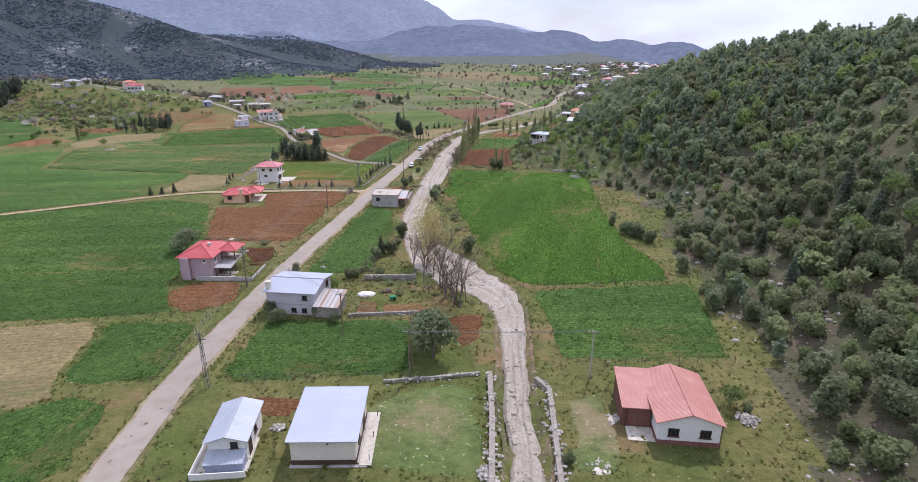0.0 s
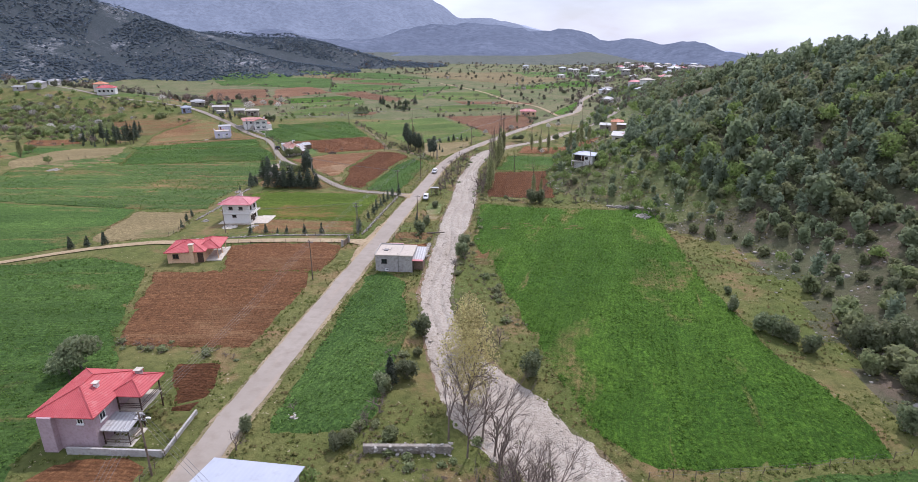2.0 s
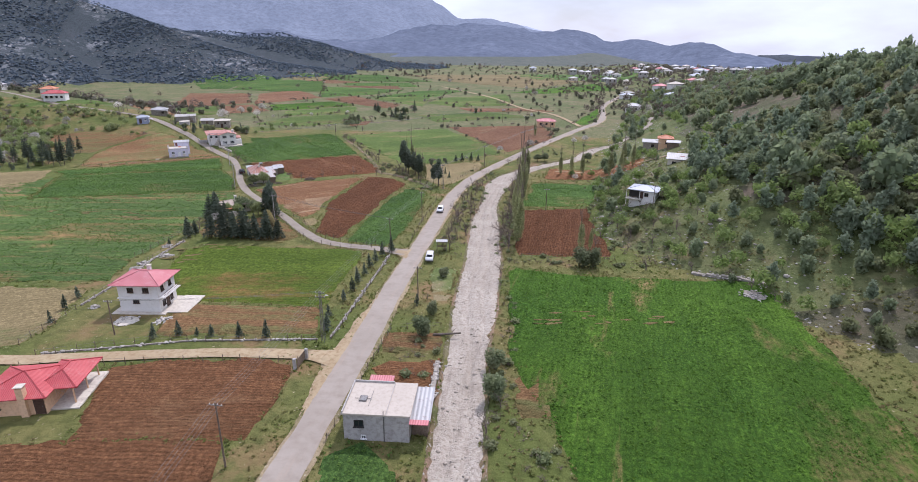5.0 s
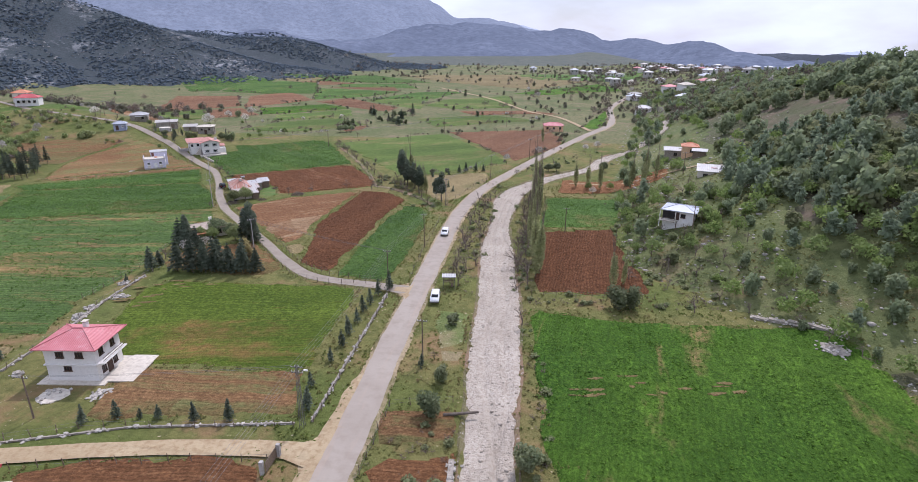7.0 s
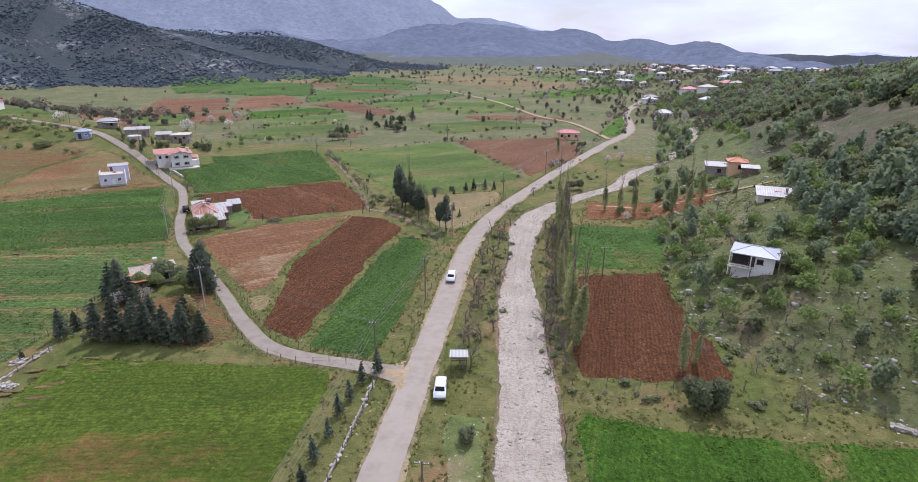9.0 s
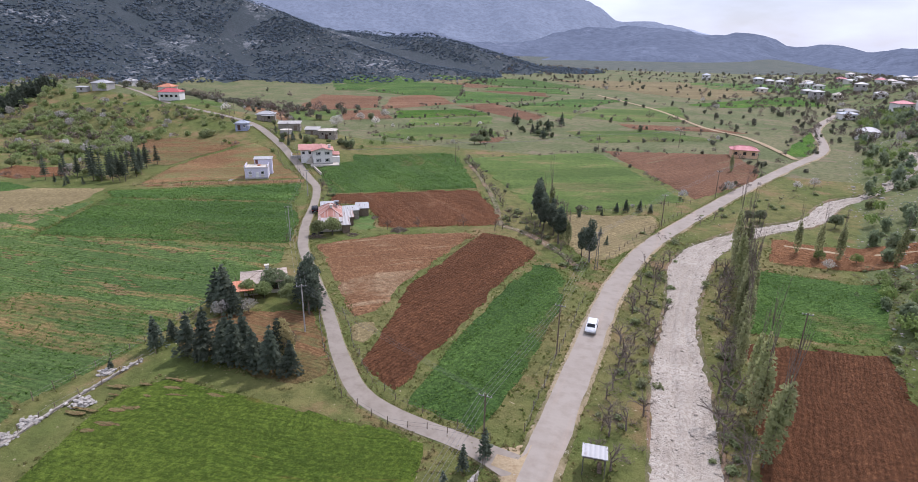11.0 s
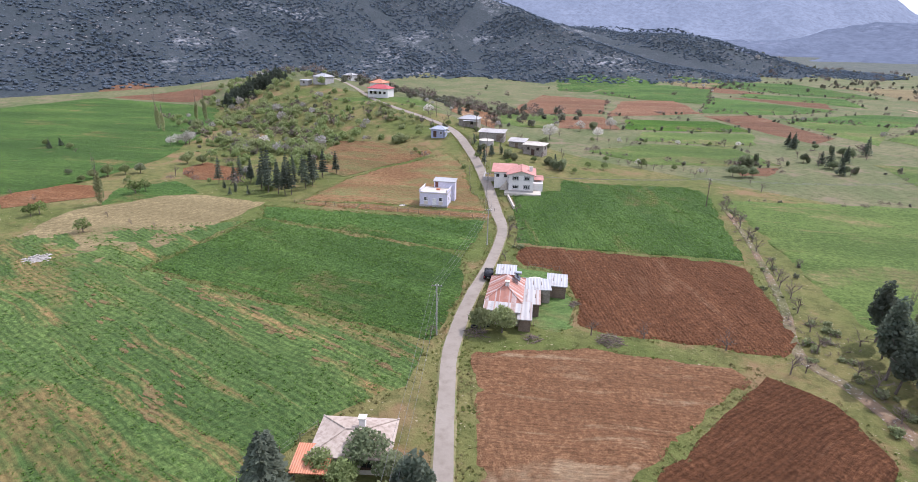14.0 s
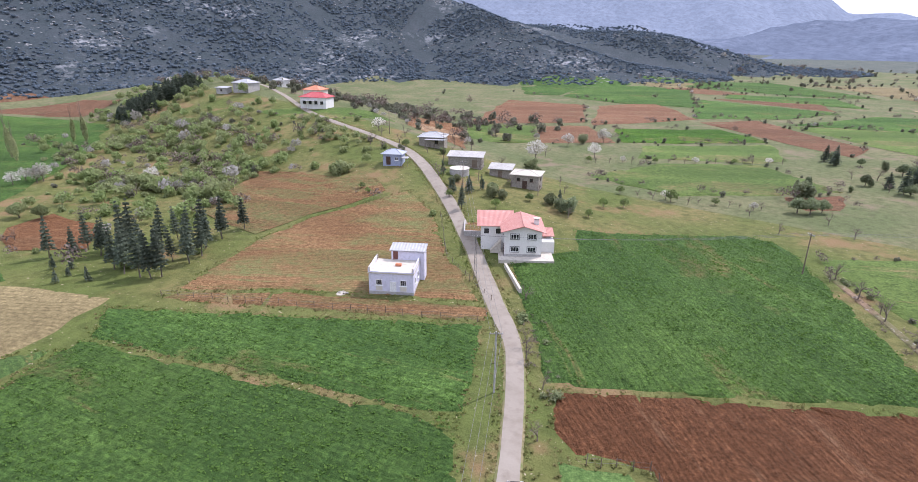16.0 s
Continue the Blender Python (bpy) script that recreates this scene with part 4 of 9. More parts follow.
# poor spots where the crop hardly grows
for corners in [[(-28.6, 207.1), (-14.2, 209.0), (-0.5, 210.0), (-2.6, 204.1), (-15.0, 203.6), (-27.3, 201.6)],
                [(-183.2, 264.3), (-159.5, 271.1), (-137.9, 277.1), (-129.9, 281.7), (-127.2, 273.1), (-139.2, 268.9), (-151.1, 266.0), (-166.7, 262.4)],
                [(-116.2, 221.2), (-112.4, 230.1), (-99.3, 235.2), (-97.8, 230.6), (-105.3, 225.4), (-106.8, 218.8)],
                [(-152.1, 250.8), (-146.4, 254.8), (-135.3, 252.3), (-131.0, 248.1), (-135.9, 247.1)],
                [(-190.0, 249.0), (-185.6, 253.9), (-155.8, 253.5), (-154.2, 248.5)]]:
    lows, highs = np.min(corners, 0), np.max(corners, 0)
    poor = random.Random(int(abs(corners[0][0]) * 10))
    made = 0
    while made < 10 + 0.025 * np.prod(highs - lows):
        px, py = poor.uniform(lows[0], highs[0]), poor.uniform(lows[1], highs[1])
        if not inside(px, py, corners):
            continue
        made += 1
        long, wide, turn = poor.uniform(0.5, 2.0), poor.uniform(0.15, 0.45), radians(12 + poor.uniform(-8, 8))
        blot = []
        for k in range(18):
            a = 2 * math.pi * k / 18
            r = 1 + 0.45 * noise.noise((3 * math.cos(a) + px, 3 * math.sin(a) + py, 5))
            u, v = long * r * math.cos(a), wide * r * math.sin(a)
            blot.append((px + u * math.cos(turn) - v * math.sin(turn), py + u * math.sin(turn) + v * math.cos(turn)))
        drape("bare_patch", blot, THIN, 12, 0.33, 1.4, 0.12, "thin patch of reddish soil showing through the crop", "bare soil", 0.25)

# ---- roads, lanes, stream ----
ROAD = [(-44.5, 20, 2.2), (-48.3, 47.7, 2.2), (-52.0, 70.5, 2.15), (-54.6, 111, 2.1), (-55.4, 159, 2.1), (-55.7, 190, 2.15), (-56.3, 212, 2.2), (-56.4, 235, 2.15), (-56.4, 262, 2.1), (-56.2, 284, 2.0), (-54.8, 302, 2.0),
        (-51.6, 321, 2.0), (-42.3, 350, 2.0), (-27.8, 391, 2.0), (-9.5, 438, 2.0), (10, 490, 2.0), (18.2, 566.6, 2.0), (40, 640, 2.0)]
ribbon("road", [(x, y, w + 0.95) for x, y, w in ROAD], SHOULDER, 0.16, "dusty shoulder of dirt and thin grass along the road", "verge", step=1.3, across=10, ragged=0.6, sink=0.35)
ribbon("dirt_spread", [(-55.5, 166, 1.6), (-56.4, 174, 2.4), (-57.0, 184, 2.9), (-56.9, 194, 2.7), (-56.6, 206, 2.5), (-56.5, 218, 2.4), (-56.4, 228, 1.8)], DIRT, 0.19, "reddish dirt washed along both sides of the road", "dirt", step=1.1, across=8, ragged=0.6, sink=0.2)
ribbon("road", ROAD, ASPHALT, 0.22, "narrow worn pale asphalt country road", "road", step=1.2, ragged=0.25)
LANE = [(-58.5, 234.3, 2.2), (-65, 235.9, 1.5), (-75.2, 237.2, 1.4), (-82.6, 240.0, 1.4), (-92.1, 249.0, 1.2), (-101, 259, 1.1), (-120.9, 279.4, 1.1), (-127.8, 287.4, 1.2), (-137, 301, 1.1), (-144.6, 314.3, 1.1), (-156.4, 332, 1.2),
        (-167.3, 342.3, 1.5), (-181.4, 355.5, 1.5), (-191, 363.3, 1.5), (-212, 379.4, 1.6), (-238, 396, 1.7), (-261, 402.5, 1.2), (-291, 408, 1.1), (-318, 415, 1.1), (-345, 425, 1.0), (-371.8, 434, 1.0), (-395, 441, 1.0)]
ribbon("lane", [(x, y, w + 0.5) for x, y, w in LANE], VERGE, 0.15, "grassy verge along the village lane", "verge", across=8, ragged=0.25, sink=0.35)
ribbon("lane", LANE, PAVED, 0.20, "narrow grey paved village lane climbing the hill", "lane", ragged=0.12)
ribbon("farm_track", [(-57.5, 184.5, 2.4), (-62, 185.4, 1.6), (-80, 183, 1.4), (-106, 176.8, 1.4), (-112, 175.5, 1.3), (-124, 168.6, 1.1), (-138, 156.0, 1.0), (-170, 129, 1.0)], DIRT, 0.19, "pale dirt farm track between the fields", "farm track", ragged=0.25)
ribbon("farm_track", [(-5, 457, 1.4), (-20.5, 511, 1.4), (-43, 543, 1.4), (-74, 614, 1.4), (-130, 700, 1.4)], DIRT, 0.3, "pale dirt track across the valley floor", "farm track", ragged=0.25)
ribbon("farm_track", [(-22, 333.4, 0.9), (-6, 332.4, 0.8), (11.6, 331, 0.8), (24, 327, 0.7)], DIRT, 0.2, "dirt track to the hillside houses", "farm track", ragged=0.25)
drape("dirt_apron", [(-57.2, 191), (-55.2, 192), (-55.0, 180), (-57.4, 178.5), (-60, 183), (-62, 186.5)], DIRT, 0, 0.24, 3.0, 0.5, "spread of reddish dirt where the track meets the road", "dirt")
drape("dirt_apron", [(-58.0, 239.5), (-56.8, 239), (-56.6, 230.5), (-58.0, 230), (-62, 234.0), (-62, 237.4)], DIRT, 0, 0.24, 3.0, 0.4, "dusty apron where the lane meets the road", "dirt")
ribbon("stream_bank", [(x / K, y / K, max(w, 2.3) / K + 1.1) for x, y, w in STREAM], EARTH, 0.1, "bare reddish earth banks of the stream", "bank", 1.3, 14, 0.9, False, True, 0.9)
ribbon("gully", [(-128, 392, 0.8), (-112, 366, 0.9), (-98, 340, 1.1), (-90, 322, 1.2), (-82, 317, 1.4), (-72, 308, 1.4), (-65, 299, 1.0)], EARTH, 0.1, "eroded reddish gully between the fields", "gully", 1.6, 6, 0.6, False, False, 0.4)


BED = []


def stream_bed():
    """A braided bed of gravel: low bars between two wandering channels, with an uneven shore."""
    pts = curve_points(STREAM, 0.9)
    across, verts, faces = 26, [], []
    for i, p in enumerate(pts):
        q, r = pts[min(i + 1, len(pts) - 1)], pts[max(i - 1, 0)]
        side = np.array([(q - r)[1], -(q - r)[0]])
        side = side / (np.linalg.norm(side) + 1e-9)
        run = 0.9 * i
        ways = [0.62 * noise.noise((run * 0.035, 0, 11)) - 0.25, 0.7 * noise.noise((run * 0.05, 0, 23)) + 0.35]
        for k in range(across + 1):
            u = (-1 + 2 * k / across) * 1.3
            rim = 1 + (0.20 * noise.noise((run * 0.09, math.copysign(5, u), 2)) + 0.14 * noise.noise((run * 0.34, math.copysign(5, u), 7))) * min(1, abs(u) * 1.5)
            x, y = p[0] + side[0] * u * p[2] * rim, p[1] + side[1] * u * p[2] * rim
            z = land(x, y) - 0.42 + 0.20 * noise.noise((x * 0.15, y * 0.15, 4)) + 0.13 * noise.noise((x * 0.6, y * 0.6, 9)) - 1.5 * max(0, abs(u) - 1.0)
            z -= sum(0.30 * math.exp(-((u - c) / 0.14) ** 2) for c in ways)
            verts.append((x, y, z))
            if abs(u) < 1.12 and y < 400:
                BED.append((x, y, z, abs(u)))
    n = across + 1
    for i in range(len(pts) - 1):
        for k in range(across):
            faces.append((i * n + k, i * n + k + 1, (i + 1) * n + k + 1, (i + 1) * n + k))
    return tagged(mesh_object("stream", verts, faces, GRAVEL), "dry gravel stream bed of bleached stones", "stream bed", kind="structure")


stream_bed()

# ---- far ridges ----
def ridge(name, crest, depth, mat, label):
    """A far mountain: rows of x, y and height of the crest line; the slope falls towards the valley."""
    pts = curve_points(crest, 28.0)
    rows, verts, faces = 22, [], []
    for i, p in enumerate(pts):
        for k in range(rows):
            u = k / (rows - 1)
            x, y = p[0] * (1 - u * depth), p[1] * (1 - u * depth)
            z = -15 + (p[2] + 15) * (1 - u) ** 1.25 + (70 * u * (1 - u) * 4 * noise.noise((x * 0.0035, y * 0.0022, 1)) + 10 * noise.noise((x * 0.012, y * 0.012, 4)) + 5 * noise.noise((x * 0.04, y * 0.04, 6)))
            if k == 0:
                z += 5 * noise.noise((x * 0.03, y * 0.03, 7))
            verts.append((x, y, z))
    for i in range(len(pts) - 1):
        for k in range(rows - 1):
            faces.append((i * rows + k, i * rows + k + 1, (i + 1) * rows + k + 1, (i + 1) * rows + k))
    return tagged(mesh_object(name, verts, faces, mat), label, "mountains", kind="structure")


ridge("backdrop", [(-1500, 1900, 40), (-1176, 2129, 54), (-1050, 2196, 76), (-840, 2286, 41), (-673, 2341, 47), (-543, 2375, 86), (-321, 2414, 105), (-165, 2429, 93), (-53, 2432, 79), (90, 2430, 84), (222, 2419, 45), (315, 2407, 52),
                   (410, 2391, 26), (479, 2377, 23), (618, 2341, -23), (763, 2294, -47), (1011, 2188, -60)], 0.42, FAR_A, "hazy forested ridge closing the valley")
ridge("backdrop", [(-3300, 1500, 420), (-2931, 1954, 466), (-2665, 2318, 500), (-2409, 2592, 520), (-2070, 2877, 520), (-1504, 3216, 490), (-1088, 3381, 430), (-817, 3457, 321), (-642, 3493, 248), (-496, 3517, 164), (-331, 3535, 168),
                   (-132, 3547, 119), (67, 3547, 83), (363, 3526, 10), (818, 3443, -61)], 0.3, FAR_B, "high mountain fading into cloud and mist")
ridge("backdrop", [(-891, 3917, 188), (-409, 3995, 171), (-146, 4012, 134), (233, 4005, 40), (765, 3932, -30), (1239, 3803, -60), (1480, 3711, -100), (1980, 3458, -110)], 0.1, FAR_C, "hazy pale last mountain range under the clouds")

# ---- building blocks ----
def part(name, bm, mat, parent, label="", smooth_faces=False):
    """Links a bmesh as one mesh object under a thing or a part."""
    me = bpy.data.meshes.new(name)
    bm.to_mesh(me)
    bm.free()
    for m in mat if isinstance(mat, (list, tuple)) else [mat]:
        me.materials.append(m)
    if smooth_faces:
        me.polygons.foreach_set("use_smooth", [True] * len(me.polygons))
    ob = new(name, me)
    ob.parent = parent
    return tagged(ob, label)


def thing(name, label, category, m, group=""):
    ob = new(name)
    ob.empty_display_size = 0.3
    ob.matrix_world = m
    return tagged(ob, label, category, group)


def add_box(bm, x, y, z, sx, sy, sz, bevel=0.0, turn=0.0):
    """A box on its base centre, with its upright edges bevelled if asked."""
    made = bmesh.ops.create_cube(bm, size=1.0)["verts"]
    bmesh.ops.scale(bm, vec=(sx, sy, sz), verts=made)
    if bevel:
        edges = {e for v in made for e in v.link_edges}
        made = list({v for f in bmesh.ops.bevel(bm, geom=list(edges), offset=bevel, segments=1, affect="EDGES")["faces"] for v in f.verts} | {v for v in made if v.is_valid})
    if turn:
        bmesh.ops.rotate(bm, cent=(0, 0, 0), matrix=Matrix.Rotation(radians(turn), 3, "Z"), verts=made)
    bmesh.ops.translate(bm, vec=(x, y, z + sz / 2), verts=made)
    return made


def boxed(*args, **kw):
    bm = bmesh.new()
    add_box(bm, *args, **kw)
    return bm


def add_rod(bm, a, b, r1, r2=None, sides=6):
    """A tapered rod from a to b."""
    a, b = Vector(a), Vector(b)
    r2 = r1 if r2 is None else r2
    axis = (b - a).normalized()
    u = axis.orthogonal().normalized()
    v = axis.cross(u)
    low, high = [], []
    for i in range(sides):
        w = 2 * math.pi * i / sides
        d = u * math.cos(w) + v * math.sin(w)
        low.append(bm.verts.new(a + d * r1))
        high.append(bm.verts.new(b + d * max(r2, 0.001)))
    for i in range(sides):
        j = (i + 1) % sides
        bm.faces.new((low[i], low[j], high[j], high[i]))
    bm.faces.new(high)
    bm.faces.new(low[::-1])


def rod(*args, **kw):
    bm = bmesh.new()
    add_rod(bm, *args, **kw)
    return bm


def solid(bm, ring, thick):
    """A slab: the ring of points, thickened downwards."""
    top = [bm.verts.new(p) for p in ring]
    low = [bm.verts.new((p[0], p[1], p[2] - thick)) for p in ring]
    bm.faces.new(top)
    bm.faces.new(low[::-1])
    n = len(ring)
    for i in range(n):
        bm.faces.new((top[(i + 1) % n], top[i], low[i], low[(i + 1) % n]))


def roof_mesh(kind, w, d, h, rise, over, thick=0.12):
    """A roof over w by d at height h. hip, hip_x, gable (ridge along y), gable_x, shed (rises to +y), flat."""
    bm = bmesh.new()
    a, b = w / 2 + over, d / 2 + over
    if kind.startswith("hip"):
        if w < d or kind == "hip_y":
            r = max(b - a, 0.05)
            p, q = (0, -r, h + rise), (0, r, h + rise)
            rings = [[(-a, -b, h), (a, -b, h), p], [(a, -b, h), (a, b, h), q, p], [(a, b, h), (-a, b, h), q], [(-a, b, h), (-a, -b, h), p, q]]
        else:
            r = max(a - b, 0.05)
            p, q = (-r, 0, h + rise), (r, 0, h + rise)
            rings = [[(-a, -b, h), (a, -b, h), q, p], [(a, -b, h), (a, b, h), q], [(a, b, h), (-a, b, h), p, q], [(-a, b, h), (-a, -b, h), p]]
        for ring in rings:
            bm.faces.new([bm.verts.new(v) for v in ring])
        bm.faces.new([bm.verts.new(v) for v in ((-a, -b, h), (-a, b, h), (a, b, h), (a, -b, h))])
        for (x0, y0), (x1, y1) in zip(((-a, -b), (a, -b), (a, b), (-a, b)), ((a, -b), (a, b), (-a, b), (-a, -b))):
            bm.faces.new([bm.verts.new(v) for v in ((x0, y0, h - thick), (x1, y1, h - thick), (x1, y1, h), (x0, y0, h))])
        for x0, y0, z0, x1, y1, z1 in [(*ring[-1], *ring[0]) for ring in rings]:
            add_rod(bm, (x0, y0, z0 + 0.02), (x1, y1, z1 + 0.02), 0.09, 0.09, 5)
        add_rod(bm, (p[0], p[1], p[2] + 0.02), (q[0], q[1], q[2] + 0.02), 0.1, 0.1, 5)
    elif kind == "gable":
        solid(bm, [(-a, -b, h - rise * over / (w / 2)), (0, -b, h + rise), (0, b, h + rise), (-a, b, h - rise * over / (w / 2))], thick)
        solid(bm, [(0, -b, h + rise), (a, -b, h - rise * over / (w / 2)), (a, b, h - rise * over / (w / 2)), (0, b, h + rise)], thick)
        add_rod(bm, (0, -b, h + rise + 0.02), (0, b, h + rise + 0.02), 0.1, 0.1, 5)
    elif kind == "gable_x":
        solid(bm, [(-a, -b, h - rise * over / (d / 2)), (a, -b, h - rise * over / (d / 2)), (a, 0, h + rise), (-a, 0, h + rise)], thick)
        solid(bm, [(-a, 0, h + rise), (a, 0, h + rise), (a, b, h - rise * over / (d / 2)), (-a, b, h - rise * over / (d / 2))], thick)
        add_rod(bm, (-a, 0, h + rise + 0.02), (a, 0, h + rise + 0.02), 0.1, 0.1, 5)
    elif kind == "shed":
        tip = rise * over / d
        solid(bm, [(-a, -b, h - tip + thick), (a, -b, h - tip + thick), (a, b, h + rise + tip + thick), (-a, b, h + rise + tip + thick)], thick)
    else:
        solid(bm, [(-a, -b, h + 0.15), (a, -b, h + 0.15), (a, b, h + 0.15), (-a, b, h + 0.15)], 0.2)
    bmesh.ops.recalc_face_normals(bm, faces=bm.faces[:])
    return bm


def wall_mesh(kind, w, d, h, rise, sink=0.8):
    """Walls with their gables; they go into the ground on a slope."""
    bm = bmesh.new()
    a, b = w / 2, d / 2
    low = [bm.verts.new(p) for p in ((-a, -b, -sink), (a, -b, -sink), (a, b, -sink), (-a, b, -sink))]
    back = h + rise if kind == "shed" else h
    top = [bm.verts.new(p) for p in ((-a, -b, h), (a, -b, h), (a, b, back), (-a, b, back))]
    for i in range(4):
        bm.faces.new((low[i], low[(i + 1) % 4], top[(i + 1) % 4], top[i]))
    if kind == "gable":
        p, q = bm.verts.new((0, -b, h + rise - 0.06)), bm.verts.new((0, b, h + rise - 0.06))
        bm.faces.new((top[0], top[1], p))
        bm.faces.new((top[2], top[3], q))
        bm.faces.new((top[1], top[2], q, p))
        bm.faces.new((top[3], top[0], p, q))
    elif kind == "gable_x":
        p, q = bm.verts.new((-a, 0, h + rise - 0.06)), bm.verts.new((a, 0, h + rise - 0.06))
        bm.faces.new((top[0], p, top[3]))
        bm.faces.new((top[1], top[2], q))
        bm.faces.new((top[0], top[1], q, p))
        bm.faces.new((top[2], top[3], p, q))
    else:
        bm.faces.new(top)
    bmesh.ops.recalc_face_normals(bm, faces=bm.faces[:])
    return bm


def ring_mesh(w, h, t, deep, y):
    """A rectangular frame standing on z = 0 in the x-z plane."""
    bm = bmesh.new()
    loops = []
    for yy in (y - deep / 2, y + deep / 2):
        for a, z0, z1 in ((w / 2, 0, h), (w / 2 - t, t, h - t)):
            loops.append([bm.verts.new(p) for p in ((-a, yy, z0), (a, yy, z0), (a, yy, z1), (-a, yy, z1))])
    for a, b in ((0, 1), (1, 3), (3, 2), (2, 0)):
        for i in range(4):
            j = (i + 1) % 4
            bm.faces.new((loops[a][i], loops[a][j], loops[b][j], loops[b][i]))
    bmesh.ops.recalc_face_normals(bm, faces=bm.faces[:])
    return bm


def add_tube(bm, points, r, sides=4):
    """One connected thin tube along the points."""
    rings = []
    for i, p in enumerate(points):
        way = (points[min(i + 1, len(points) - 1)] - points[max(i - 1, 0)]).normalized()
        u = way.cross(Vector((0, 0, 1))).normalized()
        v = way.cross(u)
        rings.append([bm.verts.new(p + (u * math.cos(2 * math.pi * k / sides) + v * math.sin(2 * math.pi * k / sides)) * r) for k in range(sides)])
    for a, b in zip(rings, rings[1:]):
        for k in range(sides):
            bm.faces.new((a[k], a[(k + 1) % sides], b[(k + 1) % sides], b[k]))


def window(parent, w, d, side, u, z, ww=1.1, wh=1.1, mat=None, trim=None, bars=1):
    """A window in one wall of a box w by d: a frame with casing and bars round a dark pane."""
    mat = mat or FRAMES
    q = {"s": 0, "e": 90, "n": 180, "w": 270}[side]
    off = d / 2 if side in "sn" else w / 2
    m = pose(0, 0, 0, 0, 0, q) @ pose(u, -off, z)
    t = 0.09
    bm = ring_mesh(ww, wh, t, 0.1, -0.03)
    bm.transform(m)
    ob = part("window", bm, mat, parent)
    pane = boxed(0, -0.006, t, ww - 2 * t, 0.02, wh - 2 * t)
    pane.transform(m)
    part("pane", pane, GLASS, ob)
    for k in range(bars):
        b = boxed(-ww / 2 + ww * (k + 1) / (bars + 1), -0.03, t, 0.06, 0.05, wh - 2 * t)
        b.transform(m)
        part("bar", b, mat, ob)
    b = boxed(0, -0.09, -0.075, ww + 0.2, 0.2, 0.07)
    b.transform(m)
    part("sill", b, trim or mat, ob)
    if trim:
        b = ring_mesh(ww + 0.26, wh + 0.26, 0.126, 0.05, -0.015)
        b.transform(m @ pose(0, 0, -0.13))
        part("surround", b, trim, ob)
    return ob


def door(parent, w, d, side, u, z=0.0, dw=0.95, dh=2.05, mat=None):
    q = {"s": 0, "e": 90, "n": 180, "w": 270}[side]
    off = d / 2 if side in "sn" else w / 2
    m = pose(0, 0, 0, 0, 0, q) @ pose(u, -off, z)
    bm = bmesh.new()
    add_box(bm, 0, -0.03, 0, dw, 0.08, dh)
    add_box(bm, -dw / 2 - 0.05, -0.04, 0, 0.1, 0.12, dh + 0.1)
    add_box(bm, dw / 2 + 0.05, -0.04, 0, 0.1, 0.12, dh + 0.1)
    add_box(bm, 0, -0.04, dh, dw, 0.12, 0.1)
    bm.transform(m)
    ob = part("door", bm, mat or FRAMES, parent)
    h = boxed(dw * 0.36, -0.1, 1.0, 0.05, 0.06, 0.14)
    h.transform(m)
    part("door_handle", h, IRON, ob)
    return ob


def chimney(parent, x, y, z, size=0.6, tall=1.2, mat=None):
    ob = part("chimney", boxed(x, y, z, size, size, tall), mat or WHITE, parent)
    bm = bmesh.new()
    for sx in (-1, 1):
        for sy in (-1, 1):
            add_box(bm, x + sx * size * 0.35, y + sy * size * 0.35, z + tall, 0.1, 0.1, 0.18)
    add_box(bm, x, y, z + tall + 0.18, size + 0.25, size + 0.25, 0.07)
    part("chimney_cap", bm, CONCRETE, ob)


def house(x, y, turn, w, d, h, roof, rise, wall, cover, label, over=0.45, sink=0.8, name="house", group="", plinth=None, base=None):
    """Walls, roof and an optional plinth; x, y in plan units, sizes in metres."""
    z = land(x * K, y * K) if base is None else base
    ob = thing(name, label, "house" if name == "house" else name.replace("_", " "), pose(x * K, y * K, z, 0, 0, turn), group)
    part("wall", wall_mesh(roof, w, d, h, rise, sink), wall, ob)
    part("roof", roof_mesh(roof, w, d, h, rise, over), cover, ob)
    if plinth:
        bm = boxed(0, 0, -sink, w + 0.08, d + 0.08, sink + plinth[0])
        part("plinth", bm, plinth[1], ob)
    return ob


def slab(parent, name, mat, x, y, z, sx, sy, sz, label=""):
    return part(name, boxed(x, y, z, sx, sy, sz), mat, parent, label)


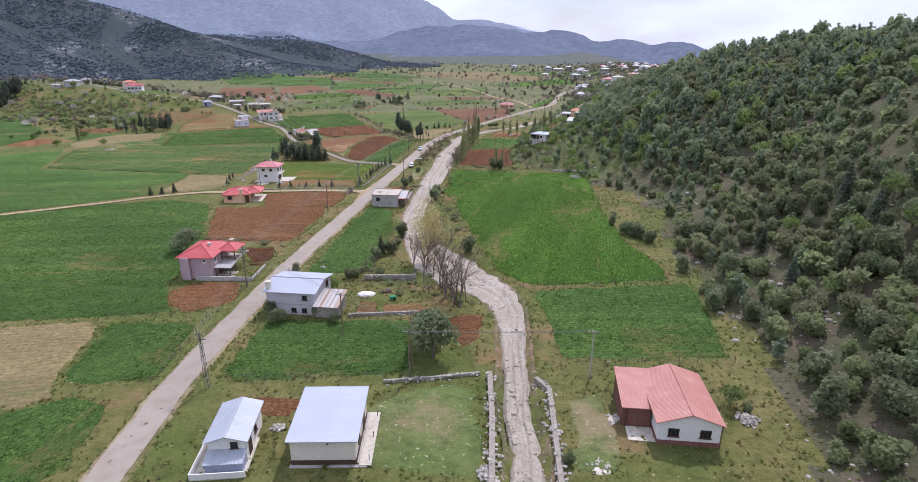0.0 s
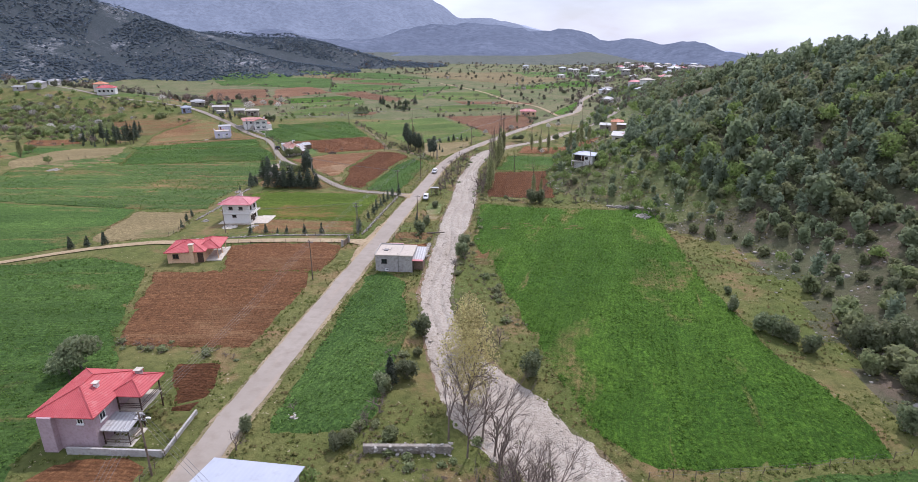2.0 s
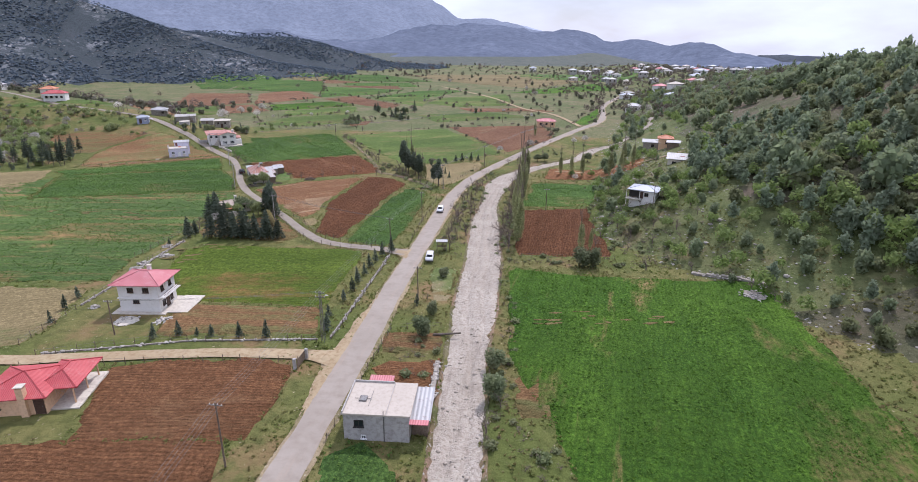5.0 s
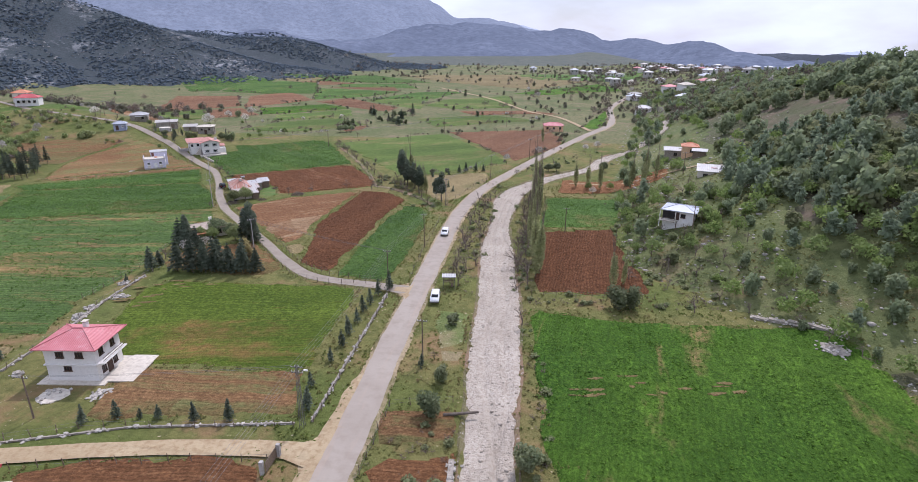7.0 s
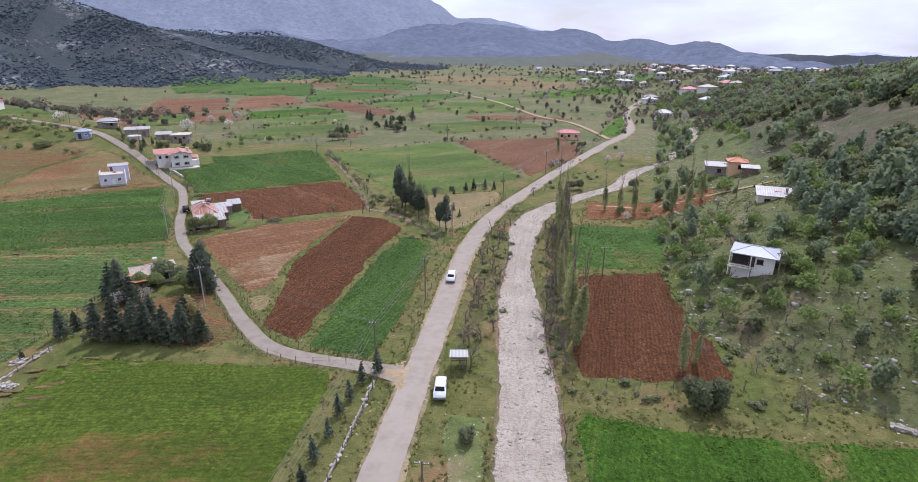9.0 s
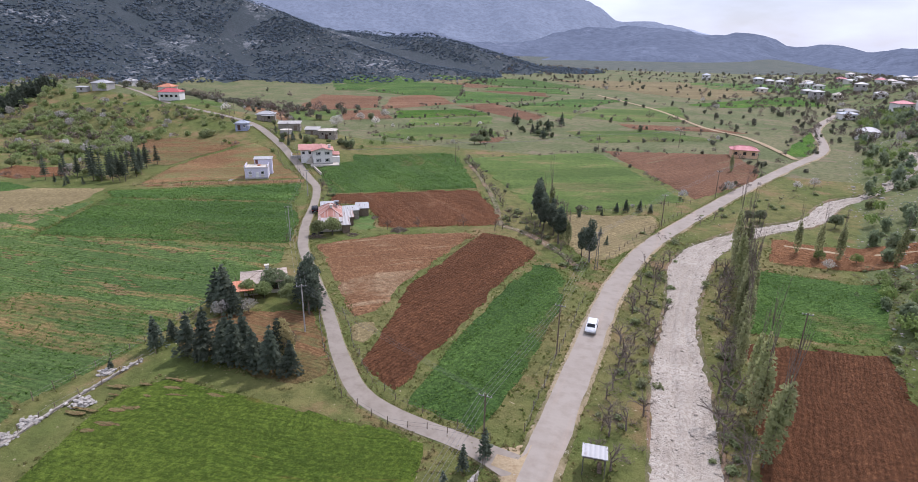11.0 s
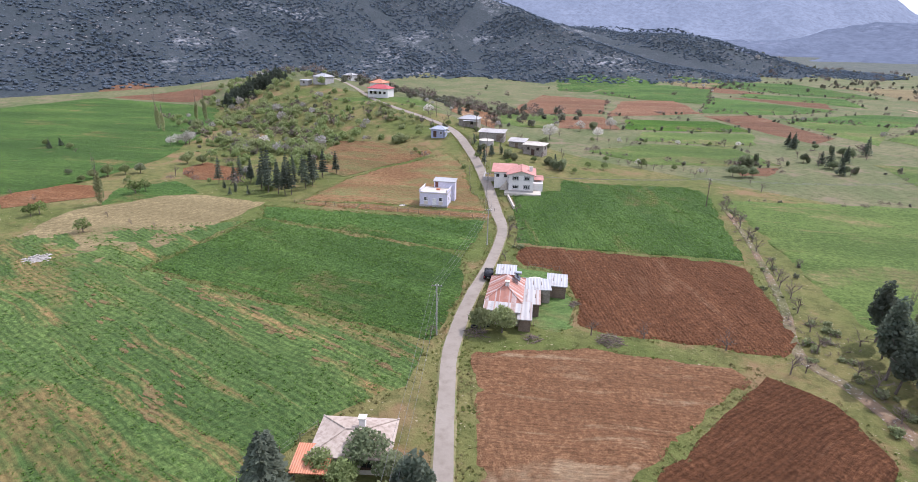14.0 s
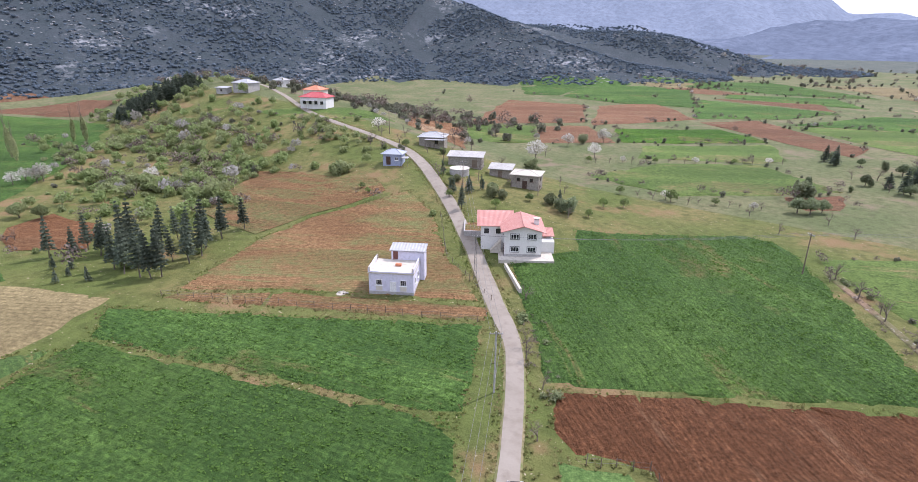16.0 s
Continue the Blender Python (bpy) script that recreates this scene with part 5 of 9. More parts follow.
# ---- houses of the first stretch ----
def salmon_house():
    ob = house(20.4, 68.1, 2, 7.6, 11.2, 3.6, "gable", 1.3, WHITE, TILE_PINK, "low white house with a salmon tiled gable roof, on grass", plinth=(0.7, DARKRED))
    for u in (-1.9, 2.0):
        window(ob, 7.6, 11.2, "s", u, 1.35, 1.35, 1.15, FRAMES, None, 2)
    window(ob, 7.6, 11.2, "w", -2.8, 1.4, 1.0, 1.0, FRAMES)
    window(ob, 7.6, 11.2, "e", 1.5, 1.4, 1.2, 1.1, FRAMES)
    bm = wall_mesh("shed", 4.2, 7.2, 2.9, 0.9)
    bm.transform(pose(-5.5, 1.4, 0))
    wing = part("side_wing", bm, DARKRED, ob, "lower dark red side wing")
    bm = roof_mesh("shed", 4.2, 7.2, 2.95, 1.2, 0.35)
    bm.transform(pose(-5.4, 1.4, 0))
    part("wing_roof", bm, TILE_PINK, wing)
    for k in (-7.2, -4.0):
        part("post", rod((k, -2.5, -0.3), (k, -2.5, 2.8), 0.09), FRAMES, wing)
    slab(ob, "porch_slab", CONCRETE, -5.4, -3.9, -0.3, 3.6, 2.9, 0.42)
    part("downpipe", rod((3.9, -5.7, 0), (3.9, -5.7, 3.4), 0.06), FRAMES, ob)
    door(ob, 7.6, 11.2, "w", 1.6, 0.1)
    ob.matrix_world = ob.matrix_world @ Matrix.Scale(0.93, 4)


def zinc_house():
    ob = house(-24.4, 57.4, 9, 7.2, 9.0, 3.4, "shed", 0.5, CREAM, ZINC, "cream house with a plain pale zinc roof", over=0.4, plinth=(0.75, FRAMES))
    slab(ob, "terrace", RENDERED, 0.5, 0.0, -0.5, 8.6, 9.9, 0.62)
    slab(ob, "side_path", CONCRETE, 4.6, 0, 0.125, 1.4, 9.6, 0.12)
    window(ob, 7.2, 9.0, "e", -2.0, 1.4, 1.2, 1.1)
    door(ob, 7.2, 9.0, "e", 1.6, 0.3)
    for k in (-4, 0, 4):
        part("veranda_post", rod((5.0, k, 0.2), (5.0, k, 1.1), 0.05), IRON, ob)
    part("vent", rod((0.6, -4.45, 3.0), (0.6, -4.75, 3.0), 0.10), IRON, ob)


def ribbed_house():
    ob = house(-36.0, 55.0, 13, 4.6, 7.6, 3.5, "gable", 0.7, WHITE, ZINC_RIB, "small whitewashed house with ribbed zinc gable roof", over=0.45)
    bm = wall_mesh("shed", 4.4, 2.0, 1.5, 0.5)
    bm.transform(pose(0, -4.8, 0))
    porch = part("porch", bm, BLUE, ob, "pale blue enclosed porch")
    bm = roof_mesh("shed", 4.4, 2.0, 1.55, 0.5, 0.2)
    bm.transform(pose(0, -4.8, 0))
    part("porch_roof", bm, ZINC_RIB, porch)
    slab(ob, "terrace", CONCRETE, -0.6, -3.0, -0.5, 6.6, 7.4, 0.66)
    bm = bmesh.new()
    add_box(bm, -3.85, -3.0, 0.16, 0.12, 7.2, 0.8)
    add_box(bm, -0.6, -6.62, 0.16, 6.5, 0.12, 0.8)
    part("parapet", bm, WHITE, ob)
    window(ob, 4.6, 7.6, "e", 0.5, 1.3, 1.0, 1.0)
    window(ob, 4.6, 7.6, "s", 0.9, 2.2, 0.9, 0.9)
    door(ob, 4.6, 7.6, "e", -2.2, 0.1)
    ob.matrix_world = ob.matrix_world @ Matrix.Scale(0.9, 4)


def zinc_hip_house():
    ob = house(-44.3, 95.0, 1, 8.6, 8.4, 4.4, "gable_x", 0.75, MAUVE, ZINC, "grey-mauve house with a low pale zinc roof and chimney", over=0.5)
    chimney(ob, -4.0, -3.6, 2.0, 0.7, 3.6, CREAM)
    bm = roof_mesh("shed", 4.2, 5.4, 2.2, 0.8, 0.2)
    bm.transform(pose(6.5, -2.4, 0))
    lean = part("lean_to", bm, PATCHED, ob, "patched rusty lean-to roof")
    bm = wall_mesh("shed", 3.8, 4.9, 2.1, 0.7)
    bm.transform(pose(6.5, -2.4, 0))
    part("lean_to_wall", bm, FIELDSTONE, lean)
    for u, z in ((2.6, 2.9), (0.5, 0.5), (2.4, 0.5)):
        window(ob, 8.6, 8.4, "s", u, z, 0.9, 0.8)
    window(ob, 8.6, 8.4, "e", 2.2, 2.9, 1.0, 1.0)
    slab(ob, "wall_band", RENDERED, 0, -0.02, 1.9, 8.66, 8.46, 0.12)
    door(ob, 8.6, 8.4, "w", 1.0, 0.1)


def red_house():
    ob = house(-71.8, 108.6, 6, 7.0, 9.6, 4.9, "hip", 1.7, PINK, TILE_RED, "two-storey mauve house with a bright red hipped roof", over=0.5)
    bm = wall_mesh("flat", 1.7, 0.9, 4.9, 0)
    bm.transform(pose(-2.0, -5.1, 0))
    part("wall_bay", bm, PINK, ob)
    bm = roof_mesh("hip", 3.6, 4.6, 4.9, 1.0, 0.5)
    bm.transform(pose(4.9, 2.0, 0))
    bal = part("balcony_roof", bm, TILE_RED, ob)
    slab(ob, "balcony_slab", CONCRETE, 4.9, 2.0, 2.3, 3.4, 4.6, 0.2)
    bm = bmesh.new()
    for x, y, sx, sy in ((4.9, -0.2, 3.4, 0.06), (6.55, 2.0, 0.06, 4.4)):
        for z in (2.85, 3.15, 3.4):
            add_box(bm, x, y, z, sx, sy, 0.06)
    part("balustrade", bm, FRAMES, ob)
    for px, py in ((6.5, -0.2), (6.5, 4.2), (3.6, -0.2)):
        part("balcony_post", rod((px, py, -0.3), (px, py, 4.85), 0.1), FRAMES, ob)
    bm = roof_mesh("shed", 3.6, 3.0, 2.3, 0.3, 0.15)
    bm.transform(pose(5.2, -2.6, 0))
    por = part("porch_roof", bm, TIN, ob, "bright tin porch roof")
    for px, py in ((3.7, -3.9), (6.8, -3.9), (6.8, -1.3)):
        part("porch_post", rod((px, py, -0.3), (px, py, 2.3), 0.07), FRAMES, por)
    bm = bmesh.new()
    for z in (0.45, 0.85):
        add_box(bm, 5.2, -3.95, z, 3.2, 0.06, 0.08)
        add_box(bm, 6.85, -2.6, z, 0.06, 2.8, 0.08)
    part("porch_rail", bm, WOOD, por)
    slab(ob, "porch_floor", CONCRETE, 5.2, -2.4, -0.4, 3.8, 3.6, 0.5)
    window(ob, 7.0, 9.6, "s", 1.9, 3.7, 0.8, 0.8, FRAMEW)
    window(ob, 7.0, 9.6, "e", -3.2, 3.3, 1.1, 1.1, FRAMEW)
    window(ob, 7.0, 9.6, "e", 3.2, 3.3, 1.1, 1.1, FRAMEW)
    window(ob, 7.0, 9.6, "w", 0.0, 3.3, 1.1, 1.1, FRAMEW)
    door(ob, 7.0, 9.6, "e", -1.4, 0.1)
    chimney(ob, 1.4, -0.4, 5.6, 0.5, 0.8)
    chimney(ob, 4.6, 3.4, 5.0, 0.7, 1.0, RENDERED)
    ob.matrix_world = ob.matrix_world @ Matrix.Scale(0.94, 4)
    w = thing("garden_wall", "low grey rendered garden wall round the red house", "wall", pose(-68 * K, 103.2 * K, land(-68 * K, 103 * K), 0, 0, 6))
    part("wall_run", boxed(2.6, 0, -0.4, 11.0, 0.25, 1.3), RENDERED, w)
    part("wall_run", boxed(8.1, 4.0, -0.4, 0.25, 8.0, 0.9), RENDERED, w)


def rose_bungalow():
    ob = house(-96.0, 168.2, 16, 7.4, 7.2, 2.6, "hip", 1.5, PEACH, TILE_RED, "peach bungalow with a red hipped roof and open veranda", over=0.5)
    bm = roof_mesh("hip_y", 4.4, 6.4, 2.62, 1.2, 0.4)
    bm.transform(pose(4.2, 1.4, 0))
    ver = part("veranda_roof", bm, TILE_RED, ob)
    for px, py in ((6.1, -1.8), (6.1, 1.4), (6.1, 4.5)):
        part("veranda_post", rod((px, py, -0.3), (px, py, 2.6), 0.11), PEACH, ver)
    slab(ob, "veranda_floor", CONCRETE, 5.0, 1.2, -0.5, 4.0, 8.4, 0.7)
    part("veranda_back", boxed(3.6, 1.4, 0.2, 0.2, 5.4, 2.3), WHITE, ver)
    chimney(ob, 1.4, -3.7, 0.0, 0.8, 4.0, PEACH)
    window(ob, 7.4, 7.2, "s", -2.0, 1.1, 1.2, 1.0)
    window(ob, 7.4, 7.2, "w", 0.0, 1.1, 1.2, 1.0)
    door(ob, 7.4, 7.2, "s", 3.0, 0.1)


def pink_roof_villa():
    ob = house(-99.6, 198.2, 7, 7.6, 6.2, 5.9, "hip", 1.5, WHITE, TILE_ROSE, "two-storey white house with a rose hipped roof", over=1.0)
    for u in (-1.4, 1.5):
        window(ob, 7.6, 6.2, "s", u, 4.1, 1.15, 0.95, FRAMES, None, 2)
    window(ob, 7.6, 6.2, "s", -0.6, 1.9, 1.15, 0.75, FRAMES, None, 2)
    for u in (-1.6, 1.2):
        window(ob, 7.6, 6.2, "e", u, 3.9, 1.0, 1.1)
        window(ob, 7.6, 6.2, "e", u, 1.0, 1.0, 1.1)
    door(ob, 7.6, 6.2, "e", -0.2, 0.2)
    bm = bmesh.new()
    add_box(bm, 0, 0, 2.85, 8.1, 6.7, 0.16)
    part("storey_band", bm, WHITE, ob)
    bm = boxed(4.3, 0, 2.95, 1.3, 6.0, 0.15)
    bal = part("balcony", bm, WHITE, ob)
    bm = bmesh.new()
    for z in (3.5, 3.9):
        add_box(bm, 4.9, 0, z, 0.06, 6.0, 0.06)
    part("balustrade", bm, FRAMES, bal)
    slab(ob, "terrace", CONCRETE, 0, 0.0, -0.7, 10.2, 8.4, 0.9)
    slab(ob, "side_terrace", CONCRETE, 6.9, 0.5, 0.1, 4.0, 7.6, 0.2, "bright concrete side terrace")
    chimney(ob, 0.4, 1.2, 6.6, 0.6, 1.2)
    ob.matrix_world = ob.matrix_world @ Matrix.Scale(0.9, 4)


def flat_house():
    ob = house(-46.9, 170.2, 4, 7.6, 6.2, 3.6, "flat", 0, RENDERED, SCREED, "grey rendered flat-roofed house by the stream", over=0.2)
    bm = bmesh.new()
    add_box(bm, -3.85, 0, 3.75, 0.14, 6.4, 0.22)
    add_box(bm, -1.4, 3.15, 3.75, 5.0, 0.14, 0.22)
    add_box(bm, 1.2, 0, 3.75, 0.06, 6.2, 0.1)
    part("parapet", bm, RENDERED, ob)
    slab(ob, "roof_hatch", IRON, -2.0, -0.4, 3.75, 0.9, 1.0, 0.16)
    for k, (x0, y0, x1, y1) in enumerate(((-3.0, -0.4, -1.0, -0.4), (-1.1, -1.8, -1.1, 1.4))):
        part("roof_pipe", rod((x0, y0, 3.84), (x1, y1, 3.84), 0.03), IRON, ob)
    window(ob, 7.6, 6.2, "s", -2.0, 1.9, 1.1, 0.9, DARK)
    window(ob, 7.6, 6.2, "s", -1.5, 0.3, 0.6, 0.5, FRAMEW)
    window(ob, 7.6, 6.2, "w", 0.5, 1.7, 1.1, 0.9, DARK)
    part("drainpipe", rod((0.9, -3.15, -0.3), (0.9, -3.15, 4.2), 0.05), IRON, ob)
    bm = roof_mesh("shed", 2.2, 5.0, 2.5, 0.9, 0.15)
    bm.transform(pose(4.9, 0.3, 0))
    lean = part("lean_to_roof", bm, TIN, ob, "bright tin lean-to roof patched with red sheet")
    part("red_sheet", boxed(4.9, -2.3, 2.52, 2.2, 1.7, 0.09), TILE_ROSE, lean)
    bm = wall_mesh("shed", 1.9, 4.2, 2.4, 0.7)
    bm.transform(pose(4.8, 0.5, 0))
    part("lean_to_wall", bm, WOOD, lean)
    bm = roof_mesh("shed", 2.8, 2.0, 2.7, 0.4, 0.15)
    bm.transform(pose(-0.9, 4.4, 0))
    ann = part("annex_roof", bm, TILE_ROSE, ob, "red sheet roof of the rear annex")
    bm = wall_mesh("shed", 2.6, 1.8, 2.6, 0.4)
    bm.transform(pose(-0.9, 4.4, 0))
    part("annex_wall", bm, RENDERED, ann)
    door(ob, 7.6, 6.2, "n", 2.4, 0.1)


# ---- houses of the second stretch ----
def tin_farm():
    q = 35
    ob = house(-130.3, 302.3, q, 4.9, 8.6, 3.0, "hip_y", 1.7, RENDERED, RUST, "old farmhouse with a rust-streaked tin hipped roof", over=0.4)
    bm = roof_mesh("shed", 5.3, 2.0, 2.4, 0.5, 0.15)
    bm.transform(pose(0, -5.6, 0))
    part("front_lean_to", bm, PATCHED, ob, "patched pale and rusty front lean-to roof")
    bm = wall_mesh("shed", 5.0, 1.7, 2.3, 0.5)
    bm.transform(pose(0, -5.4, 0))
    part("front_wall", bm, CREAM, ob)
    chimney(ob, 0.3, -1.9, 3.8, 0.55, 1.2)
    bm = bmesh.new()
    add_box(bm, 0, 0, 0, 1.1, 1.9, 0.08)
    bm.transform(pose(1.6, 1.6, 4.5, 0, 38, 0))
    heater = part("solar_panel", bm, GLASS, ob, "dark solar water heater panel")
    part("tank", rod((1.0, 2.7, 4.8), (2.2, 2.7, 4.8), 0.26, 0.26, 10), BLUETANK, heater)
    part("tank_stand", rod((1.6, 2.7, 3.2), (1.6, 2.7, 4.7), 0.05), IRON, heater)
    window(ob, 4.9, 8.6, "w", 0.6, 1.1, 1.0, 1.1)
    window(ob, 4.9, 8.6, "e", 2.6, 1.1, 1.0, 1.1)
    door(ob, 4.9, 8.6, "w", -1.8, 0.1)
    sheds = [(-136.5, 309.8, 37, 3.1, 3.4, 2.4, "shed", 0.25, TIN, WHITE, "small white shed with a flat tin roof"),
             (-128.4, 308.5, 40, 4.0, 3.5, 2.5, "shed", 0.25, TIN, FIELDSTONE, "barn with a bright patched tin roof"),
             (-127.3, 312.9, 34, 3.0, 4.1, 2.3, "shed", 0.3, TIN, WOOD, "wooden shed with tin sheets on top"),
             (-126.2, 303.9, 37, 2.6, 4.2, 2.3, "shed", 0.3, PATCHED, WOOD, "lean-to barn with patched tin sheets"),
             (-123.9, 299.5, 37, 1.7, 4.2, 1.9, "shed", 0.6, PATCHED, WOOD, "low wood store with a sloping patched tin roof")]
    for x, y, turn, w, d, h, kind, rise, cover, wall, label in sheds:
        s = house(x, y, turn, w, d, h, kind, rise, wall, cover, label, over=0.22, name="shed", group="farm sheds")
        door(s, w, d, "s", 0.3, 0.0, 0.9, 1.7, WOOD)
        for u in (-0.6, 0.7):
            part("roof_batten", boxed(u, 0.2, h + 0.12 + rise * 0.5, 0.08, 1.2, 0.1), WOOD, s)
    for px, py, wide, tall, label in ((-131.7, 312.6, 1.55, 1.1, "round low concrete water tank with a pale lid"), (-216.3, 392.2, 2.5, 1.5, "wide round concrete cistern beside the village houses")):
        x, y = px * K, py * K
        tank = thing("water_tank", label, "tank", pose(x, y, ground_z(x, y)))
        part("wall", rod((0, 0, -0.3), (0, 0, tall), wide, wide, 24), CONCRETE if wide < 2 else RENDERED, tank)
        part("lid", rod((0, 0, tall), (0, 0, tall + 0.1), wide + 0.1, wide + 0.07, 24), CREAM if wide < 2 else CONCRETE, tank, "pale cement lid")
        part("overflow_pipe", rod((0.4, 0, tall + 0.1), (0.4, 0, tall + 0.65), 0.05), IRON, tank)


def lilac_house():
    ob = house(-184.0, 336.2, 34, 7.0, 5.6, 3.5, "flat", 0, LILAC, CONCRETE, "lilac box house with a flat concrete roof", over=0.12, plinth=(0.5, RENDERED))
    bm = bmesh.new()
    for x, y, sx, sy in ((-3.5, 0, 0.15, 5.7), (3.5, 0, 0.15, 5.7)):
        add_box(bm, x, y, 3.65, sx, sy, 0.7)
    add_box(bm, 0, -2.8, 3.65, 6.8, 0.12, 0.15)
    part("parapet", bm, LILAC, ob)
    for x, y in ((-3.4, -2.7), (3.4, -2.7), (-3.4, 2.6)):
        part("rebar_stub", boxed(x, y, 3.7, 0.25, 0.25, 0.8), CONCRETE, ob)
    for u in (-1.9, 1.9):
        window(ob, 7.0, 5.6, "s", u, 1.5, 1.0, 1.0, FRAMEW, None, 2)
        slab(ob, "pale_panel", CREAM, u, -2.83, 0.62, 1.0, 0.04, 0.75)
    door(ob, 7.0, 5.6, "s", 0.3, 0.5, 0.8, 1.6, FRAMEW)
    for u in (-1.3, 1.2):
        window(ob, 7.0, 5.6, "e", u, 1.5, 0.8, 1.0, FRAMEW)
    bm = wall_mesh("shed", 5.4, 2.2, 5.2, 0.35)
    bm.transform(pose(1.6, 3.9, 0))
    ann = part("stair_tower", bm, LILAC, ob)
    bm = roof_mesh("shed", 5.4, 2.2, 5.25, 0.35, 0.25)
    bm.transform(pose(1.6, 3.9, 0))
    part("tower_roof", bm, TIN, ann)
    part("tower_door", boxed(-0.4, 2.78, 3.7, 0.8, 0.06, 1.4), DARKRED, ann)
    slab(ob, "brick_heap", TILE_ORANGE, 0.6, 0.2, 3.66, 0.9, 0.6, 0.35)


def balcony_house():
    ob = house(-177.1, 364.4, 38, 6.8, 8.2, 5.9, "gable", 1.1, WHITE, TILE_PINK, "two-storey white house with pink roof and grey window surrounds", over=0.7, plinth=(0.7, RENDERED))
    for u in (-1.5, 1.6):
        for z in (1.2, 4.0):
            window(ob, 6.8, 8.2, "s", u, z, 1.5, 1.1, FRAMEW, IRON, 2)
    for u in (-2.2, 1.0):
        window(ob, 6.8, 8.2, "w", u, 4.0, 1.1, 1.2, FRAMEW, IRON)
        window(ob, 6.8, 8.2, "e", u, 4.0, 1.1, 1.2, FRAMEW, IRON)
    door(ob, 6.8, 8.2, "w", 3.2, 0.1, 1.2, 2.2)
    chimney(ob, 2.6, -0.8, 5.4, 0.9, 1.9)
    bm = wall_mesh("flat", 4.4, 6.0, 5.4, 0)
    bm.transform(pose(-5.4, 2.6, 0))
    wing = part("side_wing", bm, WHITE, ob)
    bm = roof_mesh("shed", 6.4, 6.4, 5.45, 1.0, 0.4)
    bm.transform(pose(-4.8, 2.8, 0))
    part("wing_roof", bm, TILE_PINK, wing)
    for u in (-6.6, -4.4):
        bm = boxed(u, -0.42, 3.7, 0.9, 0.06, 1.1)
        part("wing_window", bm, GLASS, wing)
    bm = bmesh.new()
    for k in range(8):
        add_box(bm, -4.0 - 0.25 * k, -1.6, 0.0, 0.27, 1.1, 2.9 - 0.34 * k)
    part("outside_stair", bm, CONCRETE, ob)
    bm = wall_mesh("flat", 2.6, 4.0, 2.4, 0)
    bm.transform(pose(4.8, 0.6, 0))
    e = part("garage", bm, WHITE, ob)
    bm = roof_mesh("shed", 2.6, 3.4, 3.0, 0.5, 0.2)
    bm.transform(pose(4.8, 2.2, 0))
    part("garage_roof", bm, TILE_PINK, e)
    slab(ob, "terrace", CONCRETE, 0.6, -2.6, -0.7, 10.0, 7.0, 0.85)
    ob.matrix_world = ob.matrix_world @ Matrix.Diagonal((0.98, 0.98, 0.86, 1))
    g = thing("garden_wall", "grey block garden wall and raised bed by the lane", "wall", pose(-187 * K, 363 * K, land(-187 * K, 363 * K), 0, 0, 38))
    part("wall_run", boxed(0, 0, -0.6, 5.4, 0.25, 1.9), RENDERED, g)
    part("wall_run", boxed(-2.6, 3.6, -0.6, 0.25, 7.0, 1.9), RENDERED, g)
    part("bed_soil", boxed(0, 3.4, -0.4, 5.0, 6.6, 1.3), OCHRE, g)
    r = thing("retaining_wall", "rough concrete retaining wall beside the lane", "wall", pose(-170.5 * K, 352 * K, land(-170.5 * K, 352 * K), 0, 0, 48))
    part("wall_run", boxed(0, 0, -0.5, 0.4, 11.0, 1.3), CONCRETE, r)


